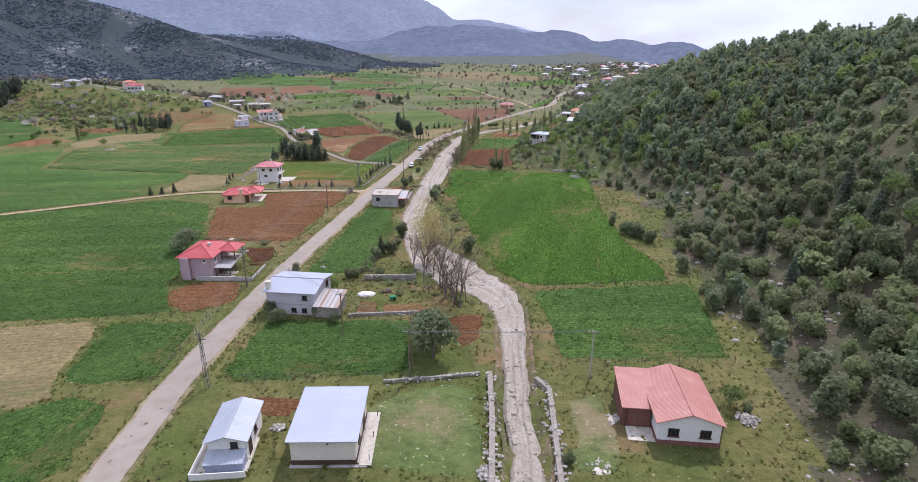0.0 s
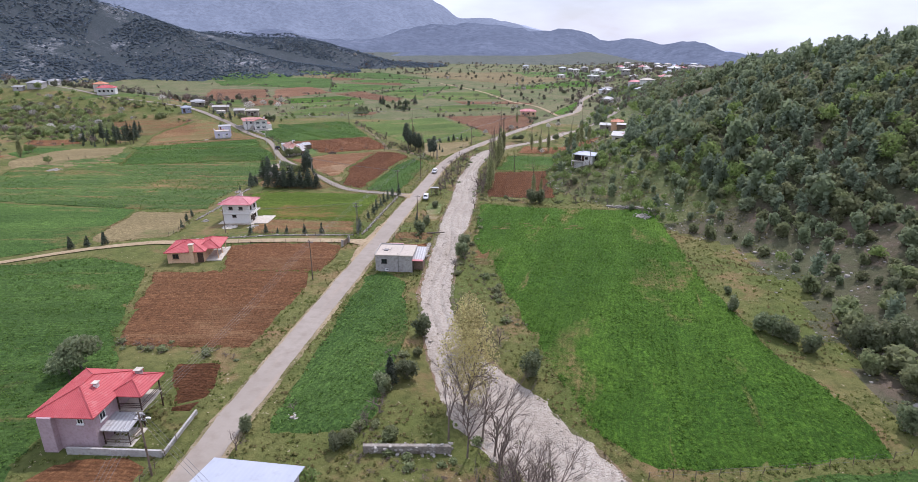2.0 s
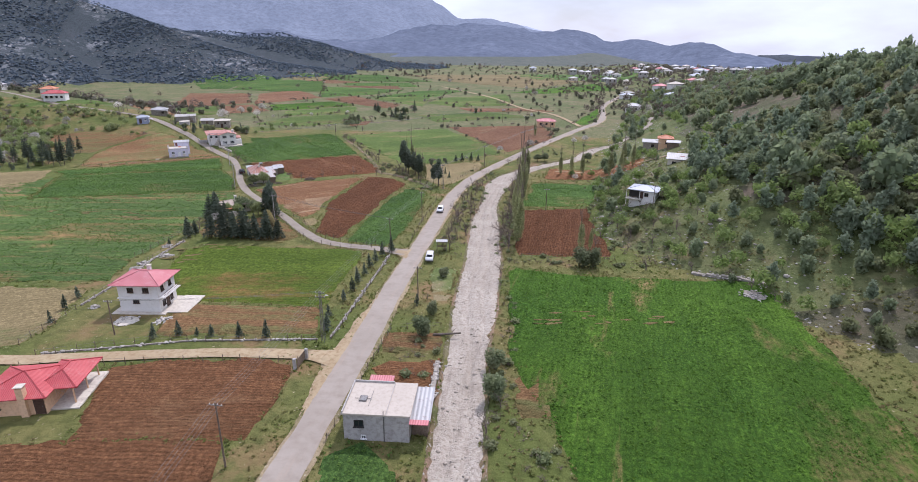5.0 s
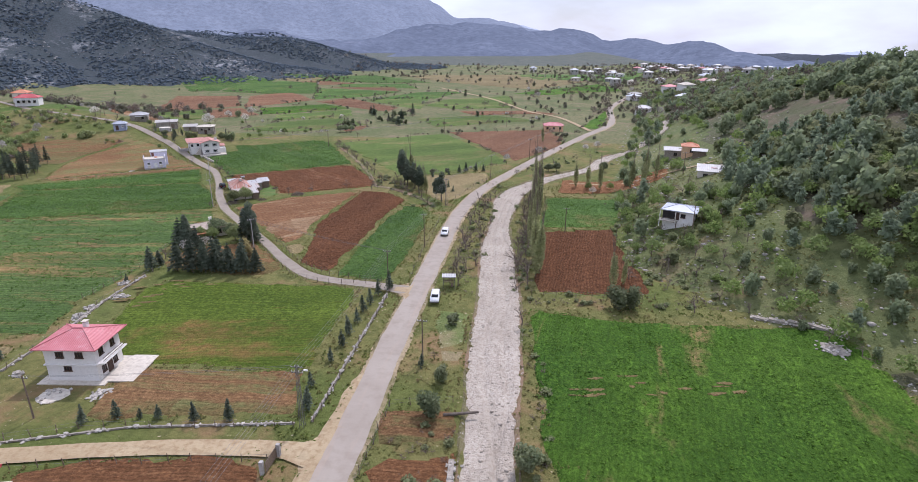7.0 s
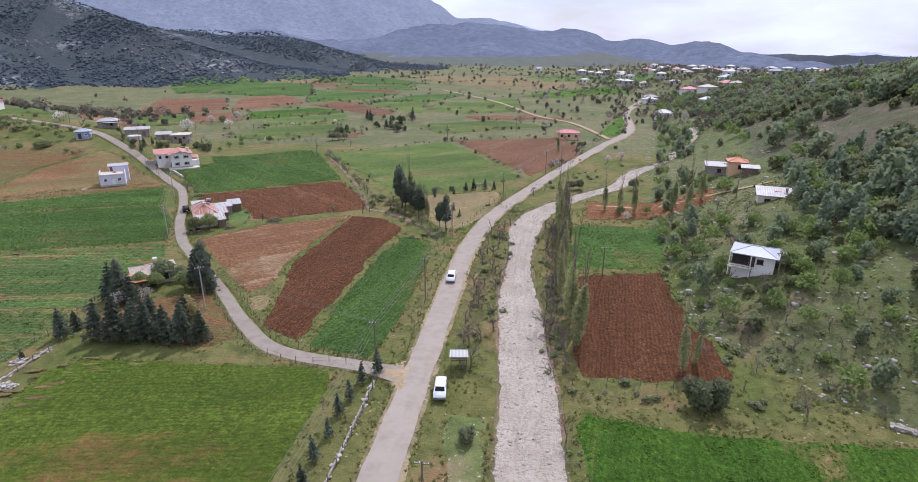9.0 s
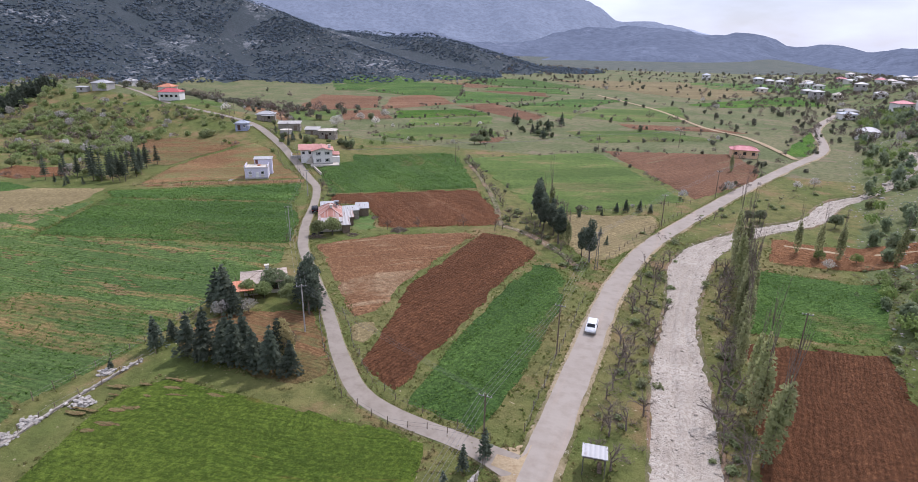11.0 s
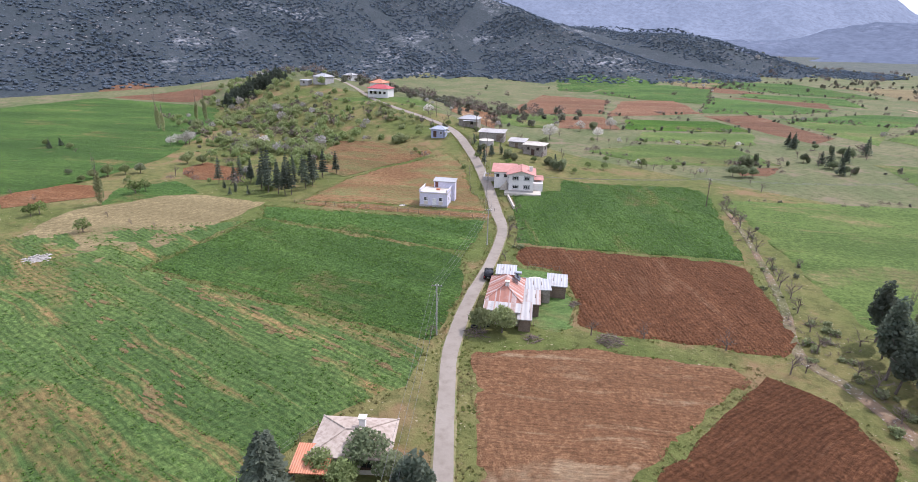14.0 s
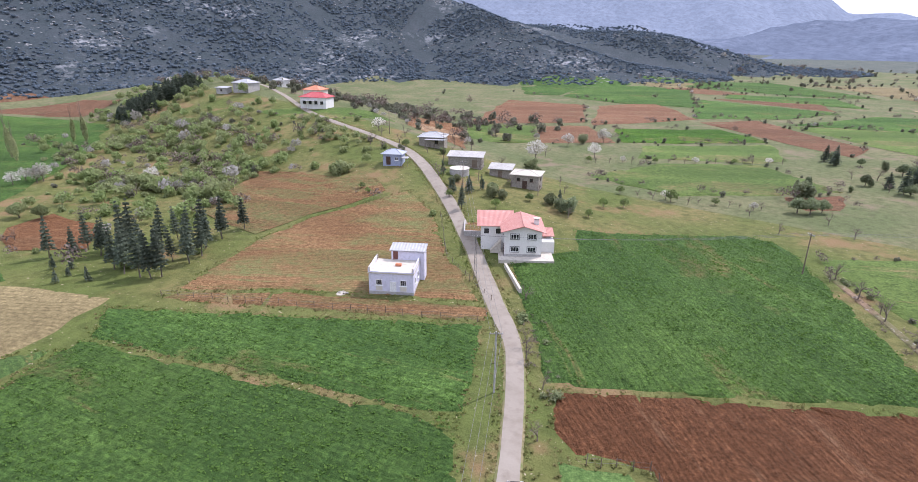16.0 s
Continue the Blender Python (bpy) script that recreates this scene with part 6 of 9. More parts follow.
def hill_houses():
    a = house(-236.0, 386.5, 30, 5.0, 4.0, 2.9, "hip", 1.0, BLUE, ZINC_RIB, "small blue house with a zinc hipped roof beside the lane")
    window(a, 5.0, 4.0, "s", 1.2, 1.2, 0.9, 0.9, FRAMEW)
    door(a, 5.0, 4.0, "s", -1.0, 0.0)
    slab(a, "porch", TIN, 3.2, -1.2, 1.9, 2.2, 2.4, 0.1)
    for px in (2.3, 4.2):
        part("porch_post", rod((px, -2.3, -0.3), (px, -2.3, 1.9), 0.05), IRON, a)
    b = house(-243.5, 411.5, 30, 7.5, 6.0, 3.2, "hip", 1.2, FIELDSTONE, TIN, "stone house with a torn bright tin roof")
    slab(b, "porch", TIN, 1.4, -4.0, 2.6, 6.0, 2.0, 0.1)
    for px in (-1.4, 1.4, 4.2):
        part("porch_post", rod((px, -4.8, -0.3), (px, -4.8, 2.6), 0.06), WOOD, b)
    window(b, 7.5, 6.0, "s", 1.5, 1.2)
    c = house(-221.5, 401.5, 30, 9.0, 4.6, 2.8, "shed", 0.5, FIELDSTONE, RENDERED, "long stone barn with a weathered sheet roof", name="barn")
    door(c, 9.0, 4.6, "s", 2.6, 0.0, 1.2, 1.9, WOOD)
    c2 = house(-209.5, 402.5, 25, 5.6, 3.6, 2.2, "shed", 0.6, FIELDSTONE, RENDERED, "low stone shed with a patched roof", name="shed")
    door(c2, 5.6, 3.6, "s", 0.0, 0.0, 0.9, 1.7, WOOD)
    d = house(-199.0, 399.5, 22, 6.8, 5.6, 3.6, "hip", 0.7, FIELDSTONE, CONCRETE, "square pale stone house with a low concrete roof")
    window(d, 6.8, 5.6, "s", 1.6, 2.0, 0.8, 0.8)
    window(d, 6.8, 5.6, "s", -1.6, 2.0, 0.8, 0.8)
    window(d, 6.8, 5.6, "e", 0.0, 2.0, 0.8, 0.8)
    door(d, 6.8, 5.6, "s", 0.0, 0.0)
    e = house(-315.5, 420.0, 25, 10.5, 6.5, 4.0, "hip", 1.6, WHITE, TILE_RED, "long white hilltop house with a red hipped roof")
    for u in (-3.6, -1.2, 1.2, 3.6):
        window(e, 10.5, 6.5, "s", u, 1.5, 1.2, 1.1)
    slab(e, "porch", TIN, -1.5, -4.2, 2.8, 6.0, 2.0, 0.1)
    for px in (-4.2, -1.5, 1.2):
        part("porch_post", rod((px, -5.0, -0.5), (px, -5.0, 2.8), 0.06), FRAMEW, e)
    f = house(-325.5, 427.0, 20, 7.0, 6.5, 5.0, "hip", 1.5, CREAM, TILE_ORANGE, "cream hilltop house with an orange hipped roof")
    window(f, 7.0, 6.5, "s", 0.0, 3.0)
    g = house(-371.0, 421.5, 15, 8.5, 7.0, 3.6, "hip", 1.5, RENDERED, TIN, "hilltop house with a bright tin hipped roof")
    window(g, 8.5, 7.0, "s", 1.0, 1.4)
    g2 = house(-379.0, 414.5, 15, 6.0, 3.0, 2.2, "shed", 0.3, RENDERED, TIN, "low shed with a white tin roof on the hill", name="shed")
    window(g2, 6.0, 3.0, "s", 0, 0.8, 1, 0.8)
    h = house(-379.0, 446.0, 10, 5.5, 5.0, 3.2, "hip", 1.2, WHITE, TIN, "small white hilltop house with a pale roof")
    window(h, 5.5, 5.0, "s", 0.0, 1.3)


def hidden_house():
    ob = house(-117.6, 262.4, 42, 7.0, 5.2, 2.3, "hip", 0.9, CREAM, OLDROOF, "low house behind pines with a weathered beige roof", over=0.5)
    bm = roof_mesh("shed", 3.2, 3.2, 1.9, 0.4, 0.2)
    bm.transform(pose(-3.4, -3.2, 0))
    ann = part("porch_roof", bm, TILE_ORANGE, ob, "orange tiled porch roof")
    for px in (-4.8, -2.0):
        part("porch_post", rod((px, -4.6, -0.3), (px, -4.6, 1.95), 0.08), WOOD, ann)
    chimney(ob, 0.6, 0.9, 2.8, 0.6, 1.0)
    window(ob, 7.0, 5.2, "s", 1.6, 0.8)
    door(ob, 7.0, 5.2, "s", -0.6, 0.0)


def east_houses():
    a = house(1.5, 271.6, -24, 7.6, 6.0, 2.7, "hip", 1.0, WHITE, ZINC, "white hillside house with a pale zinc hipped roof", over=0.7, sink=3.0, base=1.8)
    slab(a, "veranda_floor", CONCRETE, -2.4, -3.8, -0.1, 4.2, 1.9, 0.2)
    # flat dark panel on the wall paints the shade inside the veranda
    part("veranda_recess", boxed(-2.4, -3.04, 0.2, 3.0, 0.08, 2.1), DARK, a)
    for px in (-4.3, -0.4):
        part("veranda_post", rod((px, -4.5, -1.8), (px, -4.5, 2.6), 0.1), WHITE, a)
    bm = bmesh.new()
    for z in (0.4, 0.8):
        add_box(bm, -2.4, -4.65, z, 4.0, 0.06, 0.07)
    part("veranda_rail", bm, WOOD, a)
    window(a, 7.6, 6.0, "s", 1.2, 0.9, 1.2, 1.0)
    window(a, 7.6, 6.0, "e", 0.5, 0.9, 1.2, 1.0)
    door(a, 7.6, 6.0, "s", -0.3, 0.1)
    a.matrix_world = a.matrix_world @ Matrix.Scale(0.86, 4)
    b = house(20.8, 312.6, -14, 9.6, 4.6, 3.0, "shed", 0.9, CREAM, TIN, "long hillside house under bright and red tin sheets", over=0.5, sink=3.0, base=2.2)
    part("red_sheet", boxed(3.4, 0.6, 3.62, 2.6, 3.2, 0.06), TILE_ROSE, b)
    part("red_sheet", boxed(-0.6, 0.4, 3.6, 1.6, 1.0, 0.06), TILE_ROSE, b)
    window(b, 9.6, 4.6, "s", -2.8, 1.2, 1.3, 1.0)
    door(b, 9.6, 4.6, "s", 0.6, 0.0)
    chimney(b, 1.2, 0.2, 3.3, 0.5, 1.1, RENDERED)
    c = house(16.9, 354.4, -10, 5.4, 4.6, 3.2, "shed", 0.4, FIELDSTONE, TIN, "dark stone house with a white tin roof", sink=2.0)
    window(c, 5.4, 4.6, "s", 0.8, 1.4)
    d = house(21.7, 349.7, -10, 5.0, 4.6, 3.6, "hip", 1.1, PEACH, TILE_ORANGE, "peach hillside house with an orange roof", sink=2.0)
    window(d, 5.0, 4.6, "s", 0.5, 1.6)
    e = house(-25.5, 455.0, 5, 9.6, 6.0, 3.2, "hip", 1.3, PEACH, TILE_ROSE, "long peach bungalow with a rose roof among fields")
    for u in (-3.2, 0, 3.2):
        window(e, 9.6, 6.0, "s", u, 1.3)
    f = house(23.3, 342.7, -15, 4.0, 2.6, 2.0, "shed", 0.3, WOOD, TIN, "little shed with a pale tin roof on the slope", name="shed", sink=1.5)
    door(f, 4.0, 2.6, "s", 0, 0, 0.9, 1.7, WOOD)


salmon_house()
zinc_house()
ribbed_house()
zinc_hip_house()
red_house()
rose_bungalow()
pink_roof_villa()
flat_house()
tin_farm()
lilac_house()
balcony_house()
hill_houses()
hidden_house()
east_houses()


def far_village():
    """Houses too far off for more than walls, roof, a window or two."""
    rng = random.Random(41)
    covers = [RENDERED, PATCHED, TIN, TIN, TILE_ROSE, CONCRETE, ZINC, ZINC]
    walls = [WHITE, CREAM, WHITE, RENDERED, RENDERED]
    spots = []
    while len(spots) < 58:
        y = rng.uniform(520, 1000)
        x = rng.gauss(-2 + 0.15 * y, 34 + 0.03 * y) if rng.random() < 0.86 else rng.uniform(-90, 60)
        if -100 < x < 300 and (x > 0.11 * y - 46 or y > 800) and all(math.hypot(x - a, y - b) > 17 for a, b in spots):
            spots.append((x, y))
    for x, y in spots:
        w, d, h = rng.uniform(7, 10), rng.uniform(6, 8), rng.choice((3.2, 3.4, 5.8))
        cover = rng.choice(covers)
        wall = rng.choice(walls)
        tone = {TIN: "pale tin", PATCHED: "patched tin", RENDERED: "grey", TILE_ROSE: "rose", CONCRETE: "grey", ZINC: "zinc"}[cover]
        ob = house(x, y, rng.uniform(-30, 30), w, d, h, "hip", rng.uniform(1.2, 1.8), wall, cover, f"village house with a {tone} hipped roof on the valley floor", 0.6, 1.5, group="village houses")
        for u in (-w * 0.25, w * 0.25):
            window(ob, w, d, "s", u, h - 2.2, 1.4, 1.2)


far_village()

# ---- plants ----
def leaves(rng, centres, size, flat=0.0, along=None):
    """One four-cornered leaf clump at each centre, turned at random. Returns vertices and faces as arrays."""
    n = len(centres)
    u = rng.normal(size=(n, 3))
    if along is not None:
        u = along + 0.35 * u
    u /= np.linalg.norm(u, axis=1)[:, None]
    v = rng.normal(size=(n, 3))
    v[:, 2] *= 1 - flat
    v -= (v * u).sum(1)[:, None] * u
    v /= np.linalg.norm(v, axis=1)[:, None]
    s = size * rng.uniform(0.6, 1.35, n)[:, None]
    a, b = u * s, v * s * rng.uniform(0.45, 0.8, n)[:, None]
    verts = np.stack([centres - a, centres - b + 0.15 * a, centres + a, centres + b - 0.15 * a], 1).reshape(-1, 3)
    faces = np.arange(4 * n).reshape(-1, 4)
    return verts, faces


def lobes_points(rng, lobes, n, inner=0.55):
    """Points in the outer shells of several ellipsoids (x, y, z, rx, ry, rz)."""
    lobes = np.array(lobes, float)
    weight = lobes[:, 3] * lobes[:, 4] * lobes[:, 5]
    pick = rng.choice(len(lobes), n, p=weight / weight.sum())
    d = rng.normal(size=(n, 3))
    d /= np.linalg.norm(d, axis=1)[:, None]
    r = rng.uniform(inner ** 3, 1.0, n) ** (1 / 3)
    return lobes[pick, :3] + d * r[:, None] * lobes[pick, 3:]


def core_mesh(rng, lobes, shrink=0.72):
    """The dense inside of a crown: a rough lump for each lobe."""
    verts, faces = [], []
    for x, y, z, rx, ry, rz in lobes:
        bm = bmesh.new()
        bmesh.ops.create_icosphere(bm, subdivisions=1, radius=1.0)
        base = len(verts)
        for v in bm.verts:
            k = shrink * rng.uniform(0.75, 1.1)
            verts.append((x + v.co.x * rx * k, y + v.co.y * ry * k, z + v.co.z * rz * k))
        faces += [[base + v.index for v in f.verts] for f in bm.faces]
        bm.free()
    return verts, faces


def crown_mesh(name, mat, lobes, n, size, seed, shrink=0.72, inner=0.6, flat=0.0):
    rng = np.random.default_rng(seed)
    verts, faces = core_mesh(rng, lobes, shrink) if shrink else ([], [])
    lv, lf = leaves(rng, lobes_points(rng, lobes, n, inner), size, flat)
    faces = faces + (lf + len(verts)).tolist()
    verts = verts + lv.tolist()
    me = bpy.data.meshes.new(name)
    me.from_pydata(verts, [], faces)
    me.materials.append(mat)
    return me


def branch_mesh(name, mat, seed, height, spread, levels=4, radius=0.16, split=3, fork=0.32):
    """A trunk that forks into limbs and twigs."""
    rng = random.Random(seed)
    bm = bmesh.new()

    def grow(a, way, length, r, level):
        b = a + way * length
        add_rod(bm, a, b, r, r * 0.62, 5 if level < 2 else 3)
        if level >= levels:
            return
        for _ in range(split if level else split + 1):
            turn = Vector((rng.gauss(0, 1), rng.gauss(0, 1), rng.gauss(0, 0.5))) * spread
            nxt = (way + turn).normalized()
            nxt.z = max(nxt.z, -0.05)
            grow(a + way * length * rng.uniform(0.55, 1.0), nxt.normalized(), length * rng.uniform(0.55, 0.8), r * 0.55, level + 1)

    grow(Vector((0, 0, -0.2)), Vector((0, 0, 1)), height * fork, radius, 0)
    me = bpy.data.meshes.new(name)
    bm.to_mesh(me)
    bm.free()
    me.materials.append(mat)
    return me


def trunk_mesh(height, r):
    bm = bmesh.new()
    add_rod(bm, (0, 0, -0.3), (0.05 * height, 0.02 * height, height * 0.5), r, r * 0.7, 6)
    add_rod(bm, (0.05 * height, 0.02 * height, height * 0.5), (0, 0.03 * height, height), r * 0.7, r * 0.3, 6)
    for k, (x, y) in enumerate(((0.3, 0.1), (-0.28, 0.15), (0.05, -0.3))):
        add_rod(bm, (0.03 * height, 0.02 * height, height * (0.4 + 0.12 * k)), (x * height, y * height, height * (0.8 + 0.05 * k)), r * 0.45, r * 0.2, 5)
    me = bpy.data.meshes.new("trunk")
    bm.to_mesh(me)
    bm.free()
    me.materials.append(BARK)
    return me


def conifer_mesh(seed, height, width, n, mat=None, bare=0.12, size=0.34):
    """Tiers of drooping boughs, narrowing to a pointed tip."""
    rng = np.random.default_rng(seed)
    u = rng.uniform(0, 1, n) ** 0.72
    tiers = np.round(u * 9) / 9
    u = np.clip(0.7 * tiers + 0.3 * u, 0, 1)
    z = height * (bare + (1 - bare) * (1 - u))
    w = rng.uniform(0, 2 * math.pi, n)
    lop = 1 + 0.22 * np.sin(w * 3 + seed) + 0.15 * np.sin(w * 5 + z)
    r = width * (u ** 0.85) * lop * np.sqrt(rng.uniform(0.15, 1, n))
    pts = np.stack([r * np.cos(w), r * np.sin(w), z - 0.10 * r], 1)
    along = np.stack([np.cos(w), np.sin(w), -0.25 * np.ones(n)], 1)
    verts, faces = leaves(rng, pts, size * (0.6 + 0.6 * u.mean()), 0.5, along)
    me = bpy.data.meshes.new("crown")
    bm = bmesh.new()
    add_rod(bm, (0, 0, height * bare), (0, 0, height * 0.97), width * 0.26, 0.03, 7)
    core_v = [v.co[:] for v in bm.verts]
    bm.verts.index_update()
    core_f = [[v.index for v in f.verts] for f in bm.faces]
    bm.free()
    me.from_pydata(core_v + verts.tolist(), [], core_f + (faces + len(core_v)).tolist())
    me.materials.append(mat or PINE)
    return me


def plant(name, label, category, crowns, trunk, group):
    """A tree or shrub to copy: an Empty at its foot with trunk and crown."""
    ob = thing(name, label, category, pose(0, 0, -500), group)
    for part_name, me in (("trunk", trunk), *[("crown", c) for c in crowns]):
        if me:
            p = new(part_name, me)
            p.parent = ob
    return ob


def bushy(seed, tall=1.0):
    """Uneven lobes of a shrub's crown."""
    rng = random.Random(seed)
    rows = [(0, 0, 1.15 * tall, 1.05, 1.05, 1.1 * tall)]
    for k in range(7):
        w, d = rng.uniform(0, 6.28), rng.uniform(0.45, 0.95)
        r = rng.uniform(0.42, 0.75)
        rows.append((d * math.cos(w), d * math.sin(w), rng.uniform(0.5, 2.0) * tall, r, r * rng.uniform(0.8, 1.1), r * rng.uniform(0.8, 1.3) * tall))
    return rows


ROUND = [(0, 0, 1.3, 1.35, 1.3, 1.25), (0.7, 0.3, 0.9, 0.9, 0.85, 0.85), (-0.6, -0.4, 1.0, 0.95, 0.9, 0.9), (0.1, -0.6, 1.7, 0.75, 0.7, 0.7)]
WIDE = [(0, 0, 2.6, 1.9, 1.9, 1.3), (1.2, 0.5, 2.2, 1.2, 1.1, 1.0), (-1.1, 0.6, 2.5, 1.2, 1.2, 1.0), (0.2, -1.2, 2.3, 1.2, 1.1, 0.95), (0.2, 0.4, 3.4, 1.1, 1.1, 0.8)]
SHORT_TRUNK, MID_TRUNK = trunk_mesh(1.0, 0.12), trunk_mesh(2.4, 0.16)
BARE_MESHES = [branch_mesh("branches", TWIG, 60 + k, 5.2, 0.62, 4, 0.13, 3) for k in range(3)]
STOCK = {
    "oak": [plant("shrub", "rounded evergreen oak shrub with grey-green leaves", "shrub", [crown_mesh("crown", OAK, bushy(300 + k), 1000, 0.17, 10 + k, 0.6)], SHORT_TRUNK, "hillside shrubs") for k in range(3)],
    "juniper": [plant("shrub", "dark upright juniper shrub", "shrub", [crown_mesh("crown", JUNIPER, bushy(310 + k, 1.25), 1000, 0.16, 20 + k, 0.6)], SHORT_TRUNK, "hillside shrubs") for k in range(3)],
    "fresh": [plant("tree", "small tree in fresh green spring leaf", "tree", [crown_mesh("crown", FRESH, WIDE, 420, 0.24, 30 + k, 0.0, 0.3)], BARE_MESHES[k], "leafing trees") for k in range(2)],
    "broad": [plant("tree", "dark broad-crowned evergreen tree", "tree", [crown_mesh("crown", JUNIPER, WIDE, 1300, 0.2, 40 + k, 0.6)], MID_TRUNK, "broad trees") for k in range(2)],
    "pine": [plant("conifer", "dark pointed conifer with drooping boughs", "conifer", [conifer_mesh(50 + k, 7.0, 1.9, 750)], trunk_mesh(1.6, 0.14), "conifers") for k in range(3)],
    "slim": [plant("conifer", "tall slim pine with a bare lower trunk", "conifer", [conifer_mesh(350 + k, 8.2, 1.25, 620, None, 0.24, 0.30)], trunk_mesh(3.4, 0.13), "slim pines") for k in range(4)],
    "scots": [plant("pine_tree", "tall soft-crowned pine with a bare trunk", "pine tree", [crown_mesh("crown", PINE, [(0, 0, 3.4, 1.25, 1.2, 1.3), (0.4, 0.2, 4.8, 1.1, 1.15, 1.2), (-0.3, 0.3, 5.6, 0.95, 0.9, 1.1), (0.1, -0.2, 6.8, 0.7, 0.7, 1.1), (-0.5, -0.4, 4.2, 0.9, 0.9, 0.9)], 1500, 0.22, 390 + k, 0.5, 0.45)], trunk_mesh(5.0, 0.16), "tall pines") for k in range(2)],
    "olive": [plant("tree", "rounded olive-green leafing tree", "tree", [crown_mesh("crown", OLIVE, WIDE, 1200, 0.2, 360 + k, 0.55)], MID_TRUNK, "leafing trees") for k in range(2)],
    "young": [plant("conifer", "young dark conifer sapling", "conifer", [conifer_mesh(56 + k, 2.6, 0.62, 230, None, 0.14, 0.16)], trunk_mesh(0.5, 0.05), "young conifers") for k in range(2)],
    "bare": [plant("tree", "leafless grey-brown tree with fine twigs", "tree", [], BARE_MESHES[k], "bare trees") for k in range(3)],
    "tallbare": [plant("tree", "tall leafless grey-brown tree with upright limbs", "tree", [], branch_mesh("branches", TWIG, 600 + k, 13.0, 0.30, 5, 0.17, 3, 0.34), "bare trees") for k in range(3)],
    "blossom": [plant("tree", "fruit tree covered in white blossom", "tree", [crown_mesh("crown", BLOSSOM, WIDE, 360, 0.20, 70 + k, 0.0, 0.3)], BARE_MESHES[k], "blossoming trees") for k in range(2)],
    "poplar": [plant("poplar", "slim columnar poplar in yellow-green bud", "poplar", [crown_mesh("crown", POPLAR, [(0, 0, 3.9, 0.95, 0.95, 3.7), (0.1, 0.05, 5.6, 0.7, 0.7, 2.6)], 900, 0.2, 80 + k, 0.0, 0.1)], branch_mesh("trunk", TWIG, 90 + k, 15.0, 0.08, 2, 0.06, 3, 0.42), "poplars") for k in range(2)],
}


def put(kind, x, y, size=1.0, seed=None, wide=1.0):
    """One plant of a kind at a place of the plan."""
    rng = random.Random(seed if seed is not None else int(x * 37 + y * 91))
    src = STOCK[kind][rng.randrange(len(STOCK[kind]))]
    m = pose(x * K, y * K, ground_z(x * K, y * K) - 0.05, rng.uniform(-4, 4), rng.uniform(-4, 4), rng.uniform(0, 360))
    ob = copy_thing(src, m)
    ob.matrix_basis = m @ Matrix.Diagonal((size * wide, size * wide * rng.uniform(0.9, 1.1), size * rng.uniform(0.92, 1.1), 1))
    return ob


def scatter_mesh(name, source, mat, places, label, category):
    """Many plants as one object: copies of a few template meshes, (x, y, z, turn, size, height)."""
    blocks_v, faces, base = [], [], 0
    temps = []
    for me in source:
        co = np.empty(len(me.vertices) * 3)
        me.vertices.foreach_get("co", co)
        temps.append((co.reshape(-1, 3), [tuple(p.vertices) for p in me.polygons]))
    all_loops, starts, totals, cursor = [], [], [], 0
    prepared = []
    for co, fs in temps:
        loops = np.array([i for f in fs for i in f])
        lens = np.array([len(f) for f in fs])
        prepared.append((co, loops, lens))
    for k, (x, y, z, turn, size, tall) in enumerate(places):
        co, loops, lens = prepared[k % len(prepared)]
        c, s = math.cos(turn), math.sin(turn)
        out = np.empty_like(co)
        out[:, 0] = (co[:, 0] * c - co[:, 1] * s) * size + x
        out[:, 1] = (co[:, 0] * s + co[:, 1] * c) * size + y
        out[:, 2] = co[:, 2] * size * tall + z
        blocks_v.append(out)
        all_loops.append(loops + base)
        totals.append(lens)
        base += len(co)
    verts, loops, lens = np.concatenate(blocks_v), np.concatenate(all_loops), np.concatenate(totals)
    me = bpy.data.meshes.new(name)
    me.vertices.add(len(verts))
    me.vertices.foreach_set("co", verts.ravel())
    me.loops.add(len(loops))
    me.loops.foreach_set("vertex_index", loops.astype(np.int32))
    me.polygons.add(len(lens))
    me.polygons.foreach_set("loop_start", np.concatenate([[0], np.cumsum(lens)[:-1]]).astype(np.int32))
    me.polygons.foreach_set("loop_total", lens.astype(np.int32))
    me.update(calc_edges=True)
    me.materials.append(mat)
    return tagged(new(name, me), label, category, kind="stuff")


